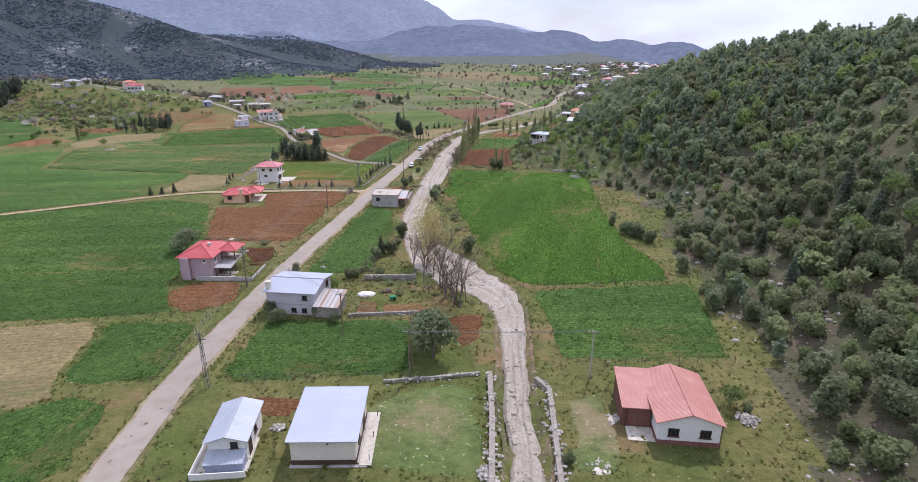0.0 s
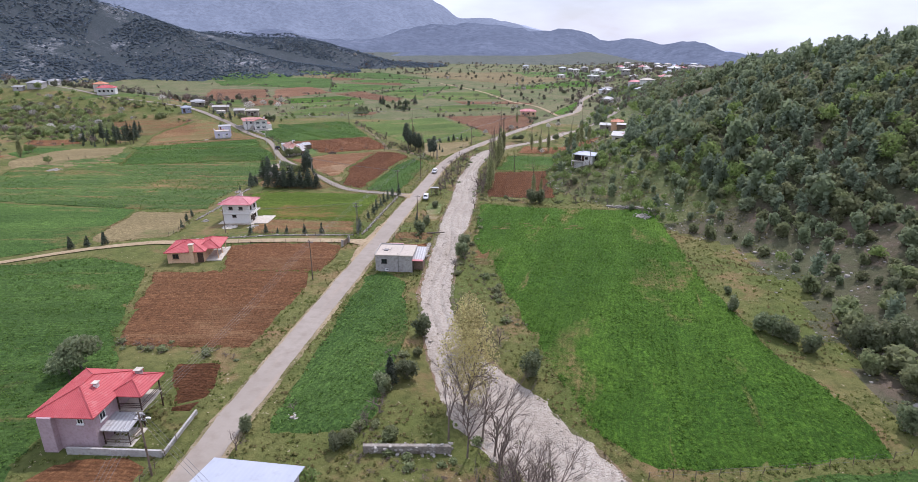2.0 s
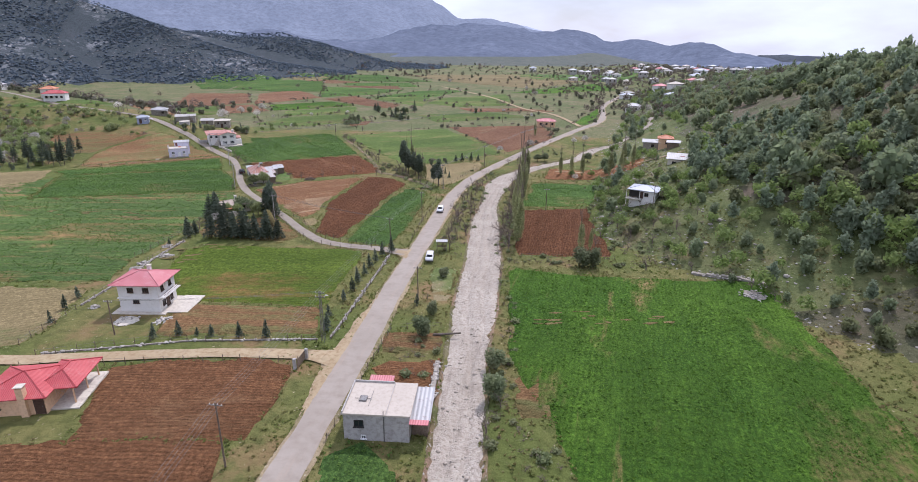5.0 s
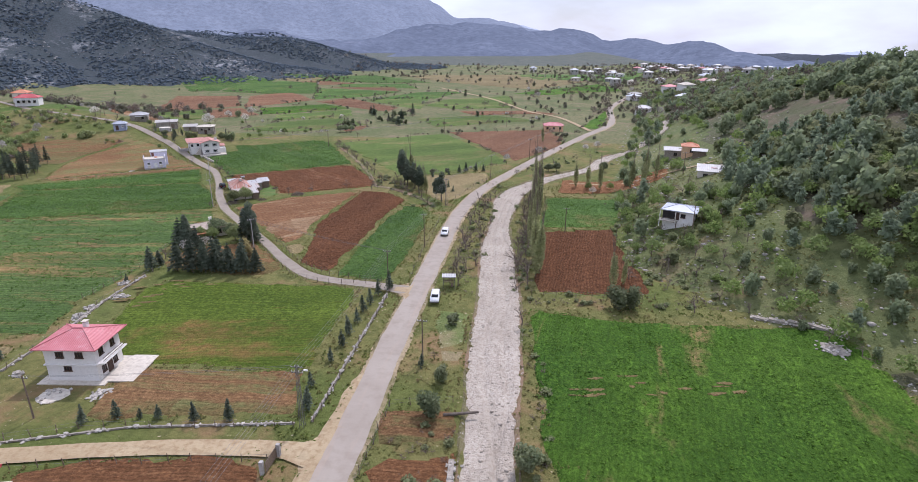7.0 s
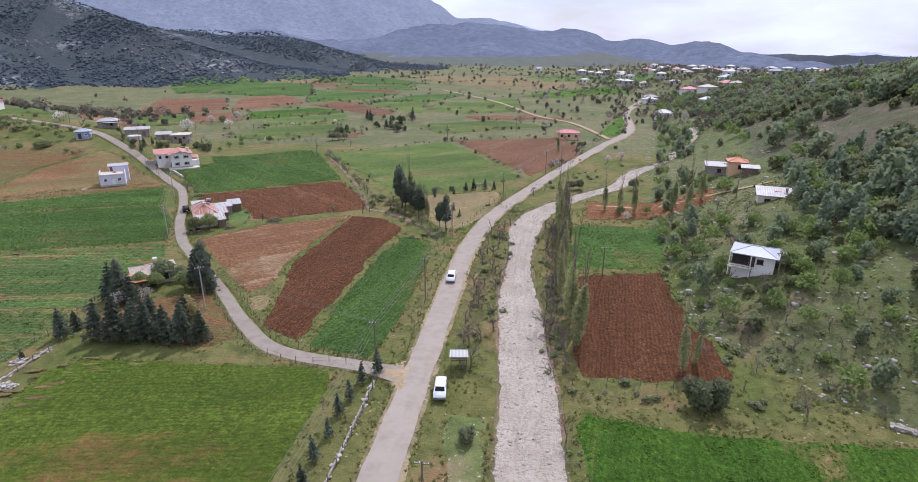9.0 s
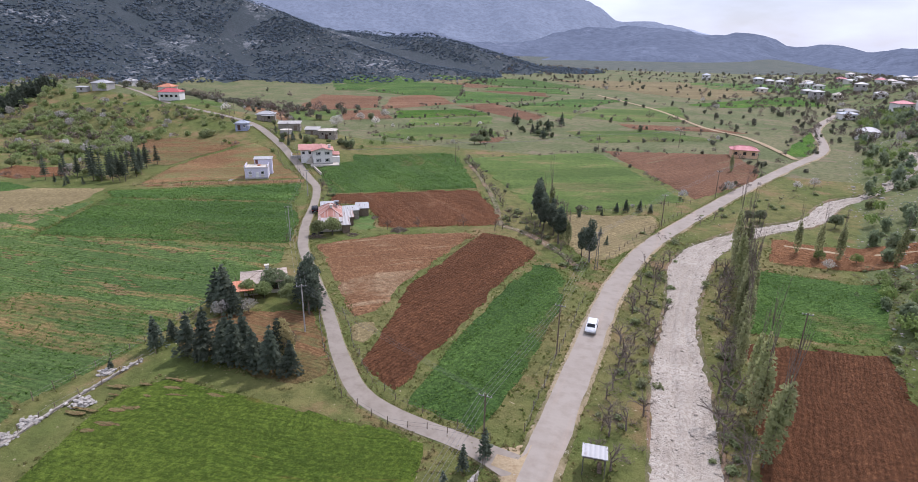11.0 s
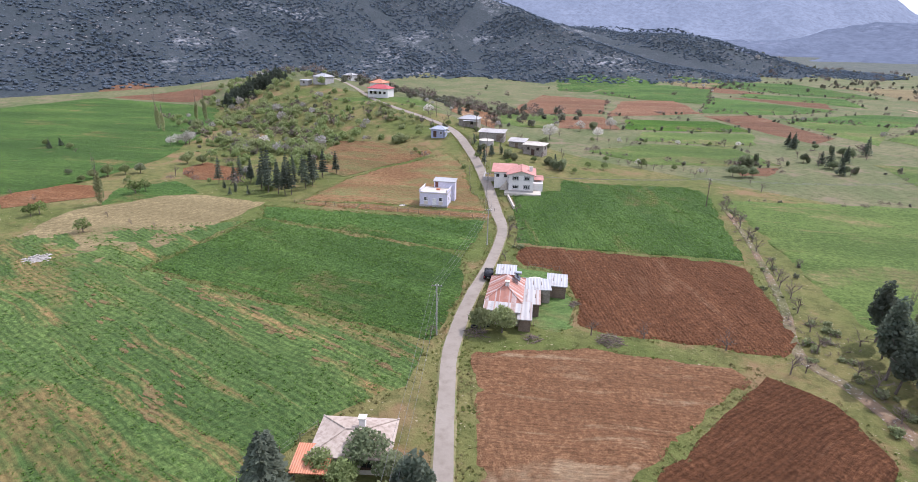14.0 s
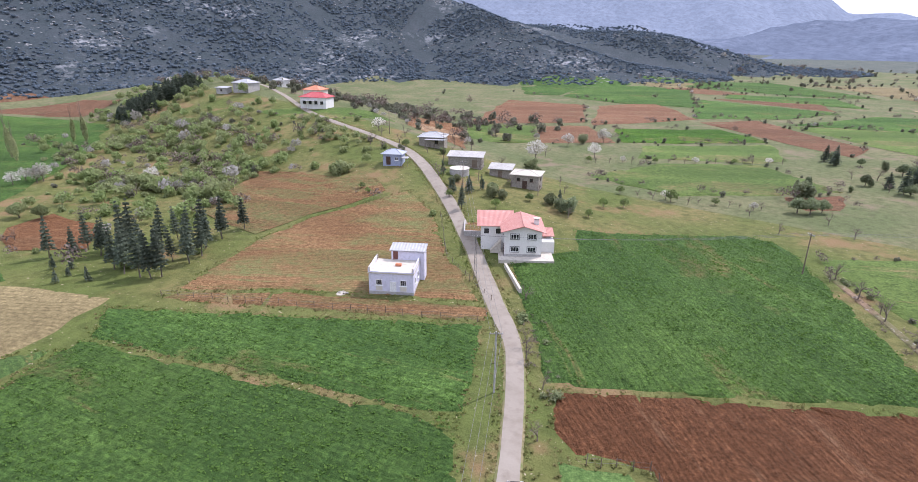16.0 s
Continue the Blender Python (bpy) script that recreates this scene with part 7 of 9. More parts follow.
def wooded_hill():
    """Shrubs and pines on the eastern hill: the nearest as things, the rest as one wood."""
    rng = random.Random(7)
    spots, cells = [], {}
    tries = 0
    while len(spots) < 8000 and tries < 260000:
        tries += 1
        y = rng.uniform(30, 640)
        foot = lerp_table(y, FOOT)
        x = rng.uniform(foot + 2, 185)
        up = (x - foot) / (118 - min(foot, 100))
        dense = 0.85 + 1.0 * min(1, up * 1.8) if y < 215 else (0.13 + 1.4 * max(0, min(1, up * 2.6 - 0.42)) if y < 325 and x > 4 + 0.39 * max(0, y - 260) else 0.10 + 0.25 * noise.noise((x * 0.03, y * 0.03, 1)) + (0.75 * smooth((x - 62 + 0.12 * (y - 350)) / 22) if y < 520 else 0))
        dense *= 0.75 + 0.9 * noise.noise((x * 0.045, y * 0.045, 5))
        if 195 < y < 325 and x > 8 + 0.39 * max(0, y - 260) and up > 0.2:
            dense *= 1.9
        if rng.random() > dense:
            continue
        wood = 195 < y < 325 and x > 8 + 0.39 * max(0, y - 260) and up > 0.2
        gap = 1.35 if wood else (1.75 if up > 0.2 else 2.4)
        key = (int(x / gap), int(y / gap))
        if any((key[0] + i, key[1] + j) in cells for i in (-1, 0, 1) for j in (-1, 0, 1)):
            continue
        cells[key] = 1
        spots.append((x, y, up))
    near = [s for s in spots if s[1] < 150 and s[0] < 75 and s[2] < 0.5]
    near = set(near[:170])
    groups = {"oak": [], "juniper": [], "pine": [], "fresh": [], "near_oak": [], "near_juniper": []}
    for x, y, up in spots:
        r = rng.random()
        kind = "pine" if (r < 0.38 and 195 < y < 345 and up > 0.22) or (r < 0.10 and x > 95) or r < 0.035 else ("fresh" if r > (0.93 if y < 215 or up > 0.3 else 0.50) else ("juniper" if r < 0.45 else "oak"))
        size = rng.uniform(0.65, 1.5) * (1.28 if up > 0.25 or y < 160 else 0.95)
        if kind == "juniper" and 195 < y < 385 and up > 0.24:
            size *= 1.5
        if kind == "pine":
            size = rng.uniform(0.6, 1.1)
        if kind == "fresh":
            size *= 0.75
        if (x, y, up) in near:
            put(kind, x, y, size)
        else:
            groups["near_" + kind if y < 165 and kind in ("oak", "juniper") else kind].append((x * K, y * K, land(x * K, y * K) - 0.15, rng.uniform(0, 6.28), size, rng.uniform(0.85, 1.2)))
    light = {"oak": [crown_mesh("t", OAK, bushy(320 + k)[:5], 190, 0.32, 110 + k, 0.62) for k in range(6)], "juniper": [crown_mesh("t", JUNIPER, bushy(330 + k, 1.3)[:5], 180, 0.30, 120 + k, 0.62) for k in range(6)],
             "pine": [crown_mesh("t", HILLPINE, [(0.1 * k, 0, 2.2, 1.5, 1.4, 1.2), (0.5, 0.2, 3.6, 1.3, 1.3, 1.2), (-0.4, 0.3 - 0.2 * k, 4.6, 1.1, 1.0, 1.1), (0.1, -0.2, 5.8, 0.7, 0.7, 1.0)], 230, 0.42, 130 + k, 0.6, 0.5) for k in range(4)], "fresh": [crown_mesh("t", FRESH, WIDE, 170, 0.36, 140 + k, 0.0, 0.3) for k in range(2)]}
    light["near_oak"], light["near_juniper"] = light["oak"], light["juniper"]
    for kind, mat, label in (("near_oak", OAK, "green evergreen oak scrub on the near hillside"), ("near_juniper", JUNIPER, "dark juniper scrub on the near hillside"), ("oak", HAZE_OAK, "dense hazy grey-green evergreen oak scrub on the hillside"), ("juniper", HAZE_JUNIPER, "hazy grey-green juniper scrub on the hillside"),
                             ("pine", HILLPINE, "hazy grey-green pines on the upper hillside"), ("fresh", FRESH, "light green young trees on the hillside")):
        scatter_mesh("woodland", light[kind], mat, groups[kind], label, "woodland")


wooded_hill()


def stone_mesh(seed):
    rng = random.Random(seed)
    bm = bmesh.new()
    bmesh.ops.create_icosphere(bm, subdivisions=1, radius=0.5)
    for v in bm.verts:
        v.co *= rng.uniform(0.7, 1.2)
        v.co.z *= 0.65
    me = bpy.data.meshes.new("stone")
    bm.to_mesh(me)
    bm.free()
    me.materials.append(STONE)
    return me


STONES = [stone_mesh(k) for k in range(4)]


def mountain_cover():
    """Scrub and white limestone on the western mountain and the knoll."""
    rng = random.Random(17)
    scrub, rocks = [], []
    while len(scrub) < 34000:
        x, y = rng.uniform(-1050, 20), rng.uniform(250, 1150)
        d1, d2 = to_line(x, y, SPUR), to_line(x, y, KNOLL)
        if not (d1[0] < 0.965 or d2[0] < 0.9) or math.hypot(x + 100, y - 250) > 1250:
            continue
        z = land(x * K, y * K)
        cliff = noise.noise((x * 0.011, y * 0.007, 8)) + 0.6 * noise.noise((x * 0.035, y * 0.035, 3))
        if cliff + rng.uniform(-0.12, 0.12) < 0.20 or rng.random() < 0.3:
            scrub.append((x * K, y * K, z - 0.2, rng.uniform(0, 6.28), rng.uniform(0.6, 1.5), rng.uniform(0.4, 0.75)))
        elif len(rocks) < 2600:
            rocks.append((x * K, y * K, z, rng.uniform(0, 6.28), rng.uniform(1.0, 3.6), rng.uniform(0.35, 0.8)))
    scatter_mesh("mountain_scrub", [crown_mesh("t", HAZE_SCRUB, ROUND[:1], 6, 0.85, 150 + k, 0.85) for k in range(6)], HAZE_SCRUB, scrub, "hazy blue-grey scrub covering the far mountainside", "scrub")
    scatter_mesh("rocks", STONES, ROCK, rocks, "pale limestone outcrops on the mountainside", "rocks")


mountain_cover()


def valley_trees():
    """Field-edge trees on the far valley floor and the hill village, too many and too small to count."""
    rng = random.Random(27)
    green, bare, white = [], [], []
    while len(green) < 320:
        y = rng.uniform(430, 1150)
        x = rng.uniform(-420, 330)
        n = noise.noise((x * 0.018, y * 0.009, 4))
        village = math.exp(-((x - 40 - 0.14 * (y - 500)) / (60 + 0.08 * y)) ** 2)
        if rng.random() < (0.05 + 0.8 * max(0, n) ** 1.3 + 0.5 * village) * (0.5 + 0.5 * (y - 430) / 700) and to_line(x, y, SPUR)[0] > 0.97 and (rng.random() < 0.25 or not any(inside(x, y, f[3]) for f in FIELDS)):
            row = (x * K, y * K, land(x * K, y * K) - 0.2, rng.uniform(0, 6.28), rng.uniform(0.5, 1.25), rng.uniform(0.8, 1.4))
            r = rng.random()
            (green if r < 0.62 else bare if r < 0.96 else white).append(row)
    hill = []
    for _ in range(380):
        s = rng.uniform(0, 1)
        x, y = -225 - 240 * s + rng.gauss(0, 16), 345 + 62 * s + rng.gauss(0, 22)
        if x < -200 and not any(inside(x, y, f[3]) for f in FIELDS) and abs(y - (402 + (-x - 260) * 0.25)) > 6:
            row = (x * K, y * K, land(x * K, y * K) - 0.2, rng.uniform(0, 6.28), rng.uniform(0.5, 1.2), rng.uniform(0.8, 1.2))
            r = rng.random()
            (hill if r < 0.74 else bare if r < 0.965 else white).append(row)
    for line, n, spread, big in (([(-352, 352, 1), (-335, 366, 1), (-300, 362, 1), (-271, 366, 1)], 150, 5.5, 1.1), ([(-366, 376, 1), (-352, 384, 1), (-330, 386, 1), (-296, 380, 1)], 110, 6.0, 0.95),
                                 ([(-293, 333, 1), (-281, 340, 1), (-257, 343, 1)], 90, 4.0, 1.15), ([(-400, 345, 1), (-350, 338, 1), (-310, 330, 1), (-278, 322, 1)], 70, 5.0, 1.0),
                                 ([(-300, 404, 1), (-270, 394, 1), (-246, 390, 1)], 60, 5.0, 0.8)):
        pts = curve_points(line, 3.0)
        for _ in range(n):
            p = pts[rng.randrange(len(pts))]
            x, y = p[0] + rng.gauss(0, spread), p[1] + rng.gauss(0, spread * 0.7)
            row = (x * K, y * K, land(x * K, y * K) - 0.2, rng.uniform(0, 6.28), big * rng.uniform(0.4, 1.0), rng.uniform(0.8, 1.2))
            r = rng.random()
            (hill if r < 0.72 else green if r < 0.82 else bare if r < 0.97 else white).append(row)
    pines = []
    for _ in range(150):
        s = rng.random()
        x, y = -392 - 24 * s + rng.gauss(0, 3.5), 376 + 42 * s + rng.gauss(0, 3.0)
        pines.append((x * K - 3, y * K, land(x * K, y * K) - 0.3, rng.uniform(0, 6.28), rng.uniform(0.7, 1.05), rng.uniform(0.8, 1.1)))
    # hedges along the borders of the far fields, groves round the village, bushes on the hill's terraces
    for _, _, _, ring in FIELDS:
        if max(p[1] for p in ring) < 428 or min(p[0] for p in ring) < -440:
            continue
        for (ax, ay), (bx, by) in zip(ring, [*ring[1:], ring[0]]):
            if rng.random() < 0.25:
                continue
            for _ in range(int(math.hypot(bx - ax, by - ay) / rng.uniform(3.5, 9.0))):
                u = rng.random()
                x, y = ax + u * (bx - ax) + rng.gauss(0, 1.3), ay + u * (by - ay) + rng.gauss(0, 1.3)
                row = (x * K, y * K, land(x * K, y * K) - 0.15, rng.uniform(0, 6.28), rng.uniform(0.28, 0.75), rng.uniform(0.7, 1.3))
                r = rng.random()
                (green if r < 0.30 else bare if r < 0.96 else white).append(row)
    for _ in range(1300):
        y = rng.uniform(430, 1050)
        x = rng.gauss(-4 + 0.13 * y, 40 + 0.03 * y)
        if y < 520 and x < 22:
            continue
        row = (x * K, y * K, land(x * K, y * K) - 0.2, rng.uniform(0, 6.28), rng.uniform(0.5, 1.3), rng.uniform(0.8, 1.7))
        r = rng.random()
        (green if r < 0.36 else bare if r < 0.97 else white).append(row)
    for _ in range(900):
        y = rng.uniform(760, 1150)
        x = rng.uniform(-300, 280)
        if noise.noise((x * 0.008, y * 0.02, 14)) + rng.uniform(-0.3, 0.3) > 0.02:
            (green if rng.random() < 0.6 else bare).append((x * K, y * K, land(x * K, y * K) - 0.2, rng.uniform(0, 6.28), rng.uniform(0.6, 1.4), rng.uniform(0.8, 1.3)))
    for _ in range(220):
        s = rng.random()
        x, y = -240 - 190 * s + rng.gauss(0, 10), 322 + 46 * s + rng.gauss(0, 26)
        if x < -214 and not any(inside(x, y, f[3]) for f in FIELDS) and abs(y - (402 + (-x - 260) * 0.25)) > 5:
            row = (x * K, y * K, land(x * K, y * K) - 0.15, rng.uniform(0, 6.28), rng.uniform(0.3, 0.8), rng.uniform(0.7, 1.1))
            r = rng.random()
            (hill if r < 0.55 else bare if r < 0.95 else white).append(row)
    scatter_mesh("pine_belt", [conifer_mesh(370 + k, 7.0, 2.2, 260, None, 0.06, 0.55) for k in range(3)], PINE, pines, "dark belt of pines behind the hill's shoulder", "trees")
    scatter_mesh("hill_trees", [crown_mesh("t", OLIVE, WIDE if k % 2 else ROUND, 170, 0.36, 380 + k, 0.4, 0.4) for k in range(4)], OLIVE, hill, "olive-green trees and bushes on the village hill", "trees")
    for _ in range(260):
        x, y = rng.uniform(-430, -250), rng.uniform(430, 520)
        row = (x * K, y * K, land(x * K, y * K) - 0.2, rng.uniform(0, 6.28), rng.uniform(0.8, 1.6), rng.uniform(0.8, 1.2))
        (green if rng.random() < 0.7 else bare).append(row)
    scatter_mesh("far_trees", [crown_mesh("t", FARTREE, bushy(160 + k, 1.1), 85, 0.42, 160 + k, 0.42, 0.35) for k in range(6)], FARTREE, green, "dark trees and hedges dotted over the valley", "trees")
    thin = [crown_mesh("t", TWIG, [*WIDE, (0, 0, 1.0, 0.14, 0.14, 1.1)], 95, 0.26, 170 + k, 0.0, 0.15) for k in range(4)]
    scatter_mesh("far_bare_trees", thin, TWIG, bare, "leafless trees along the field edges", "trees")
    scatter_mesh("far_blossom", [crown_mesh("t", BLOSSOM, WIDE, 120, 0.42, 180 + k, 0.0, 0.3) for k in range(2)], BLOSSOM, white, "white blossoming fruit trees on the hill", "trees")


valley_trees()

# ---- trees and shrubs that stand by themselves ----
ALONE = {
    "pine": [(-116.7, 237.3, 0.75), (-110.5, 237.4, 0.95), (-107.2, 237.6, 1.05), (-104.6, 238.2, 0.9), (-101.9, 238.5, 1.05), (-99.0, 238.8, 0.9), (-96.1, 238.9, 1.0), (-93.6, 239.6, 0.75), (-103.0, 241.0, 1.0), (-106.5, 241.0, 0.9),
             (-98.0, 242.0, 0.85), (-119.4, 252.0, 1.0), (-116.8, 251.4, 1.15), (-114.3, 251.0, 0.8), (-103.5, 258.5, 1.0), (-106.0, 262.0, 0.95),
             (-116.7, 240.5, 0.5), (-128.0, 168.5, 0.45), (-122.0, 172.5, 0.5), (-125.5, 170.8, 0.42), (-36.0, 123.6, 0.62), (-57.4, 349.6, 0.45), (-60.9, 347.2, 0.5), (-63.3, 345.6, 0.42), (-54.3, 349.3, 0.4)],
    "young": [(-90.7, 186.4, 1.0), (-87.1, 188.2, 0.95), (-84.2, 188.6, 0.6), (-81.7, 188.8, 0.85), (-76.8, 189.2, 1.1), (-72.4, 189.8, 1.15), (-63.9, 231.5, 1.25), (-64.2, 227.3, 1.1), (-64.6, 224.0, 1.2), (-64.4, 219.5, 1.0),
              (-64.4, 215.0, 1.2), (-64.3, 211.0, 1.1), (-64.4, 206.0, 0.9), (-64.8, 199.0, 0.9), (-63.2, 193.5, 1.3), (-62.4, 234.6, 1.4), (-111.7, 188.6, 0.9), (-114.0, 194.2, 1.0), (-115.2, 199.0, 0.9), (-117.2, 230.0, 0.7),
              (-72.0, 336.0, 0.9), (-68.0, 330.0, 0.8), (-64.0, 322.0, 0.9), (-61.5, 316.0, 0.9), (-66.5, 340.0, 0.8), (-236.6, 300.7, 1.0), (-234.0, 303.0, 0.9), (-231.0, 301.5, 0.8), (-226.0, 303.0, 1.0), (-229.0, 299.0, 0.9),
              (-206.0, 384.0, 1.2), (-203.5, 386.0, 1.3), (-184.0, 391.0, 1.5), (-50.2, 206.5, 0.8)],
    "broad": [(-115.4, 262.2, 1.05), (-112.0, 263.0, 0.8), (-83.8, 120.1, 1.35), (-84.2, 118.3, 1.1), (-45.3, 86.8, 0.7), (-34.9, 88.3, 0.5), (-15.2, 79.1, 1.7), (-16.8, 83.7, 1.3),
              (-8.0, 355.0, 0.9), (6.5, 270.6, 0.6), (-29.0, 352.0, 0.8), (-26.0, 353.0, 0.85)],
    "juniper": [(-34.4, 139.2, 1.35), (-34.0, 125.4, 1.2), (-36.6, 121.8, 1.0), (-15.8, 128.8, 1.35), (-33.6, 186.0, 1.15), (-33.0, 178.4, 1.25), (-46.7, 194.6, 1.2), (-46.6, 202.8, 0.9), (-47.4, 221.0, 0.8), (-17.5, 232.2, 1.5), (-15.2, 232.6, 1.3),
                (33.4, 123.2, 1.2), (24.5, 150.2, 1.15), (26.0, 148.6, 1.3), (27.8, 146.6, 1.2), (29.6, 143.4, 1.15), (38.5, 146.2, 1.5), (40.5, 147.5, 1.3), (22.0, 158.0, 0.9), (23.5, 166.0, 0.6), (34.5, 103.7, 1.3), (36.2, 105.2, 1.2), (38.1, 106.8, 1.2),
                (40.2, 100.2, 1.4), (41.1, 94.1, 1.3), (-47.9, 90.2, 0.9), (-39.4, 90.6, 0.8), (-39.2, 108.6, 0.8), (-51.6, 110.0, 0.7), (-143.0, 447.0, 1.6), (-140.5, 447.5, 1.4), (5.5, 57.0, 0.6)],
    "oak": [(-1.5, 264.0, 0.8), (1.5, 262.8, 0.9), (4.6, 263.4, 0.8), (7.2, 265.6, 0.9), (27.0, 147.9, 0.9), (36.5, 138.0, 1.3), (41.0, 131.0, 1.5), (43.0, 133.0, 1.4), (36.0, 112.0, 1.1), (30.5, 70.8, 0.55), (-38.0, 109.8, 0.9), (-32.9, 111.5, 0.8), (-34.0, 132.0, 0.6)],
    "fresh": [(-98.2, 243.8, 0.75), (28.6, 72.0, 0.75), (-40.0, 101.0, 0.75), (-49.5, 102.5, 0.6), (-5.5, 298.2, 0.85), (0.9, 301.4, 0.7), (-10.0, 274.8, 0.7), (-4.6, 272.4, 0.6), (-9.9, 263.7, 0.55), (-5.6, 286.6, 0.8), (9.4, 295.6, 0.8), (-16.0, 325.6, 0.6),
              (-8.5, 326.8, 0.6), (1.2, 259.5, 0.6), (7.2, 262.0, 0.7), (-10.6, 256.2, 0.5), (4.0, 285.5, 0.7), (-3.6, 290.5, 0.7), (13.0, 284.0, 0.8), (-167.8, 420.9, 0.8), (-174.4, 406.6, 0.6), (-177.6, 401.6, 0.6)],
    "bare": [(-51.5, 252.3, 0.9), (-51.8, 268.4, 1.1), (-49.0, 301.2, 0.9), (-50.1, 260.8, 1.05), (-48.9, 278.2, 0.9), (-51.0, 245.2, 0.7), (-51.4, 284.0, 0.9), (-41.0, 343.0, 0.8), (-37.5, 349.4, 0.8), (-46.8, 311.5, 0.9), (-47.4, 268.0, 0.7), (-36.8, 271.0, 1.0),
             (-36.0, 285.5, 0.9), (-35.6, 259.5, 1.1), (-34.9, 247.8, 1.0), (-34.8, 239.8, 0.9), (-37.4, 308.7, 0.9), (-35.0, 298.1, 0.9), (-36.0, 252.5, 0.8), (-36.2, 265.0, 0.8), (-22.2, 125.8, 1.0), (-18.6, 109.0, 1.3), (-16.9, 101.6, 1.6), (-14.6, 99.0, 1.7), (-18.0, 105.5, 1.3),
             (-13.8, 104.5, 1.2), (-20.5, 103.5, 1.0), (-23.5, 116.0, 1.2), (-19.6, 113.8, 1.1), (-35.8, 116.6, 0.8), (-36.6, 113.4, 0.7), (-47.4, 115.0, 0.5), (-51.2, 106.6, 0.8), (-35.3, 222.9, 0.9), (-33.4, 170.6, 0.8), (-32.0, 176.0, 0.7), (-48.6, 209.0, 0.5), (-30.0, 150.0, 0.9), (-21.0, 138.0, 1.0),
             (-114.6, 304.4, 0.75), (-108.3, 309.3, 0.8), (-98.2, 315.3, 0.85), (-89.4, 315.3, 0.9), (-88.4, 324.4, 0.9), (-94.4, 336.6, 1.0), (-103.6, 353.2, 0.8), (-112.5, 368.3, 0.8), (-84.3, 331.4, 0.8), (-91.0, 331.0, 0.8), (-99.9, 345.6, 0.9), (-118.8, 378.5, 0.7), (-127.0, 388.0, 0.7),
             (-88.0, 317.2, 0.7), (-80.0, 319.0, 0.8), (-76.5, 313.0, 0.8), (-70.5, 307.0, 0.8), (-67.0, 299.5, 0.7), (-82.6, 321.0, 0.8), (-155.6, 334.0, 0.8), (-153.9, 331.3, 0.75), (-148.6, 327.0, 0.6), (-164.0, 346.5, 0.8), (-144.0, 318.5, 0.6), (-131.5, 286.0, 0.6), (-117.8, 244.0, 0.8),
             (-98.5, 245.6, 0.7), (-96.6, 243.6, 0.6), (-148.5, 420.8, 0.7), (-147.6, 428.2, 0.7), (-132.6, 425.7, 0.8), (-126.6, 417.7, 0.8), (-140.0, 411.1, 0.7), (-163.4, 421.2, 0.7), (-172.5, 420.6, 0.8), (-6.8, 259.3, 0.9), (1.2, 264.5, 0.8), (-11.6, 254.2, 0.8), (-4.5, 252.4, 0.8),
             (0.1, 247.3, 0.9), (6.1, 250.5, 0.8), (12.4, 227.4, 0.8), (6.3, 233.6, 0.7), (-3.6, 232.6, 1.0), (2.5, 238.5, 0.7), (9.0, 240.0, 0.7), (-13.5, 247.0, 0.9), (18.5, 219.0, 0.6), (15.5, 223.5, 0.6), (-201.0, 395.0, 0.9), (-192.0, 394.0, 0.9), (-230.0, 405.0, 0.9), (-256.0, 411.0, 1.0)],
    "blossom": [(-228.8, 474.5, 1.2), (-221.4, 490.2, 1.3), (-222.2, 440.7, 1.6), (-210.0, 460.3, 1.2), (-314.7, 321.1, 1.3), (-318.3, 317.7, 1.0), (-291.4, 341.7, 1.0), (-267.4, 409.5, 1.1), (-116.0, 249.6, 0.8), (-112.8, 252.6, 0.7), (-15.0, 320.0, 0.6), (-6.0, 404.0, 0.8), (-12.0, 398.0, 0.7)],
    "poplar": [(-34.2, 281.0, 1.15), (-34.0, 276.0, 1.0), (-32.8, 309.0, 1.1), (-33.4, 292.0, 1.1), (-32.3, 249.0, 0.85), (-17.4, 241.6, 0.75), (-15.2, 243.9, 0.55), (3.2, 329.6, 0.9), (-2.6, 323.0, 0.85), (6.6, 329.6, 0.8), (0.7, 320.5, 0.8), (-33.0, 300.0, 1.0), (-31.2, 419.1, 0.7),
               (-373.0, 352.0, 1.0), (-378.0, 349.0, 0.9), (-79.5, 326.5, 0.8), (-78.0, 328.0, 0.9), (-16.0, 328.0, 0.8), (-12.0, 327.0, 0.8), (-20.0, 329.0, 0.75)],
}
for kind, rows in ALONE.items():
    for x, y, size in rows:
        put(kind, x, y, size * (1.25 if kind == "poplar" else 1.0), None, 0.9 if kind == "poplar" else 1.0)

for x, y, size in ((-21.4, 113.2, 0.95), (-15.5, 100.4, 0.95), (-13.4, 98.0, 1.05), (-14.4, 99.4, 0.9), (-25.6, 112.5, 0.8), (-24.6, 118.4, 0.9), (-22.8, 109.6, 0.8), (-16.8, 103.0, 0.85), (-18.6, 106.2, 0.85), (-12.6, 100.8, 0.7), (-27.6, 140.0, 0.75), (-19.6, 110.8, 0.9)):
    put("tallbare", x, y, size)
grove = random.Random(3)
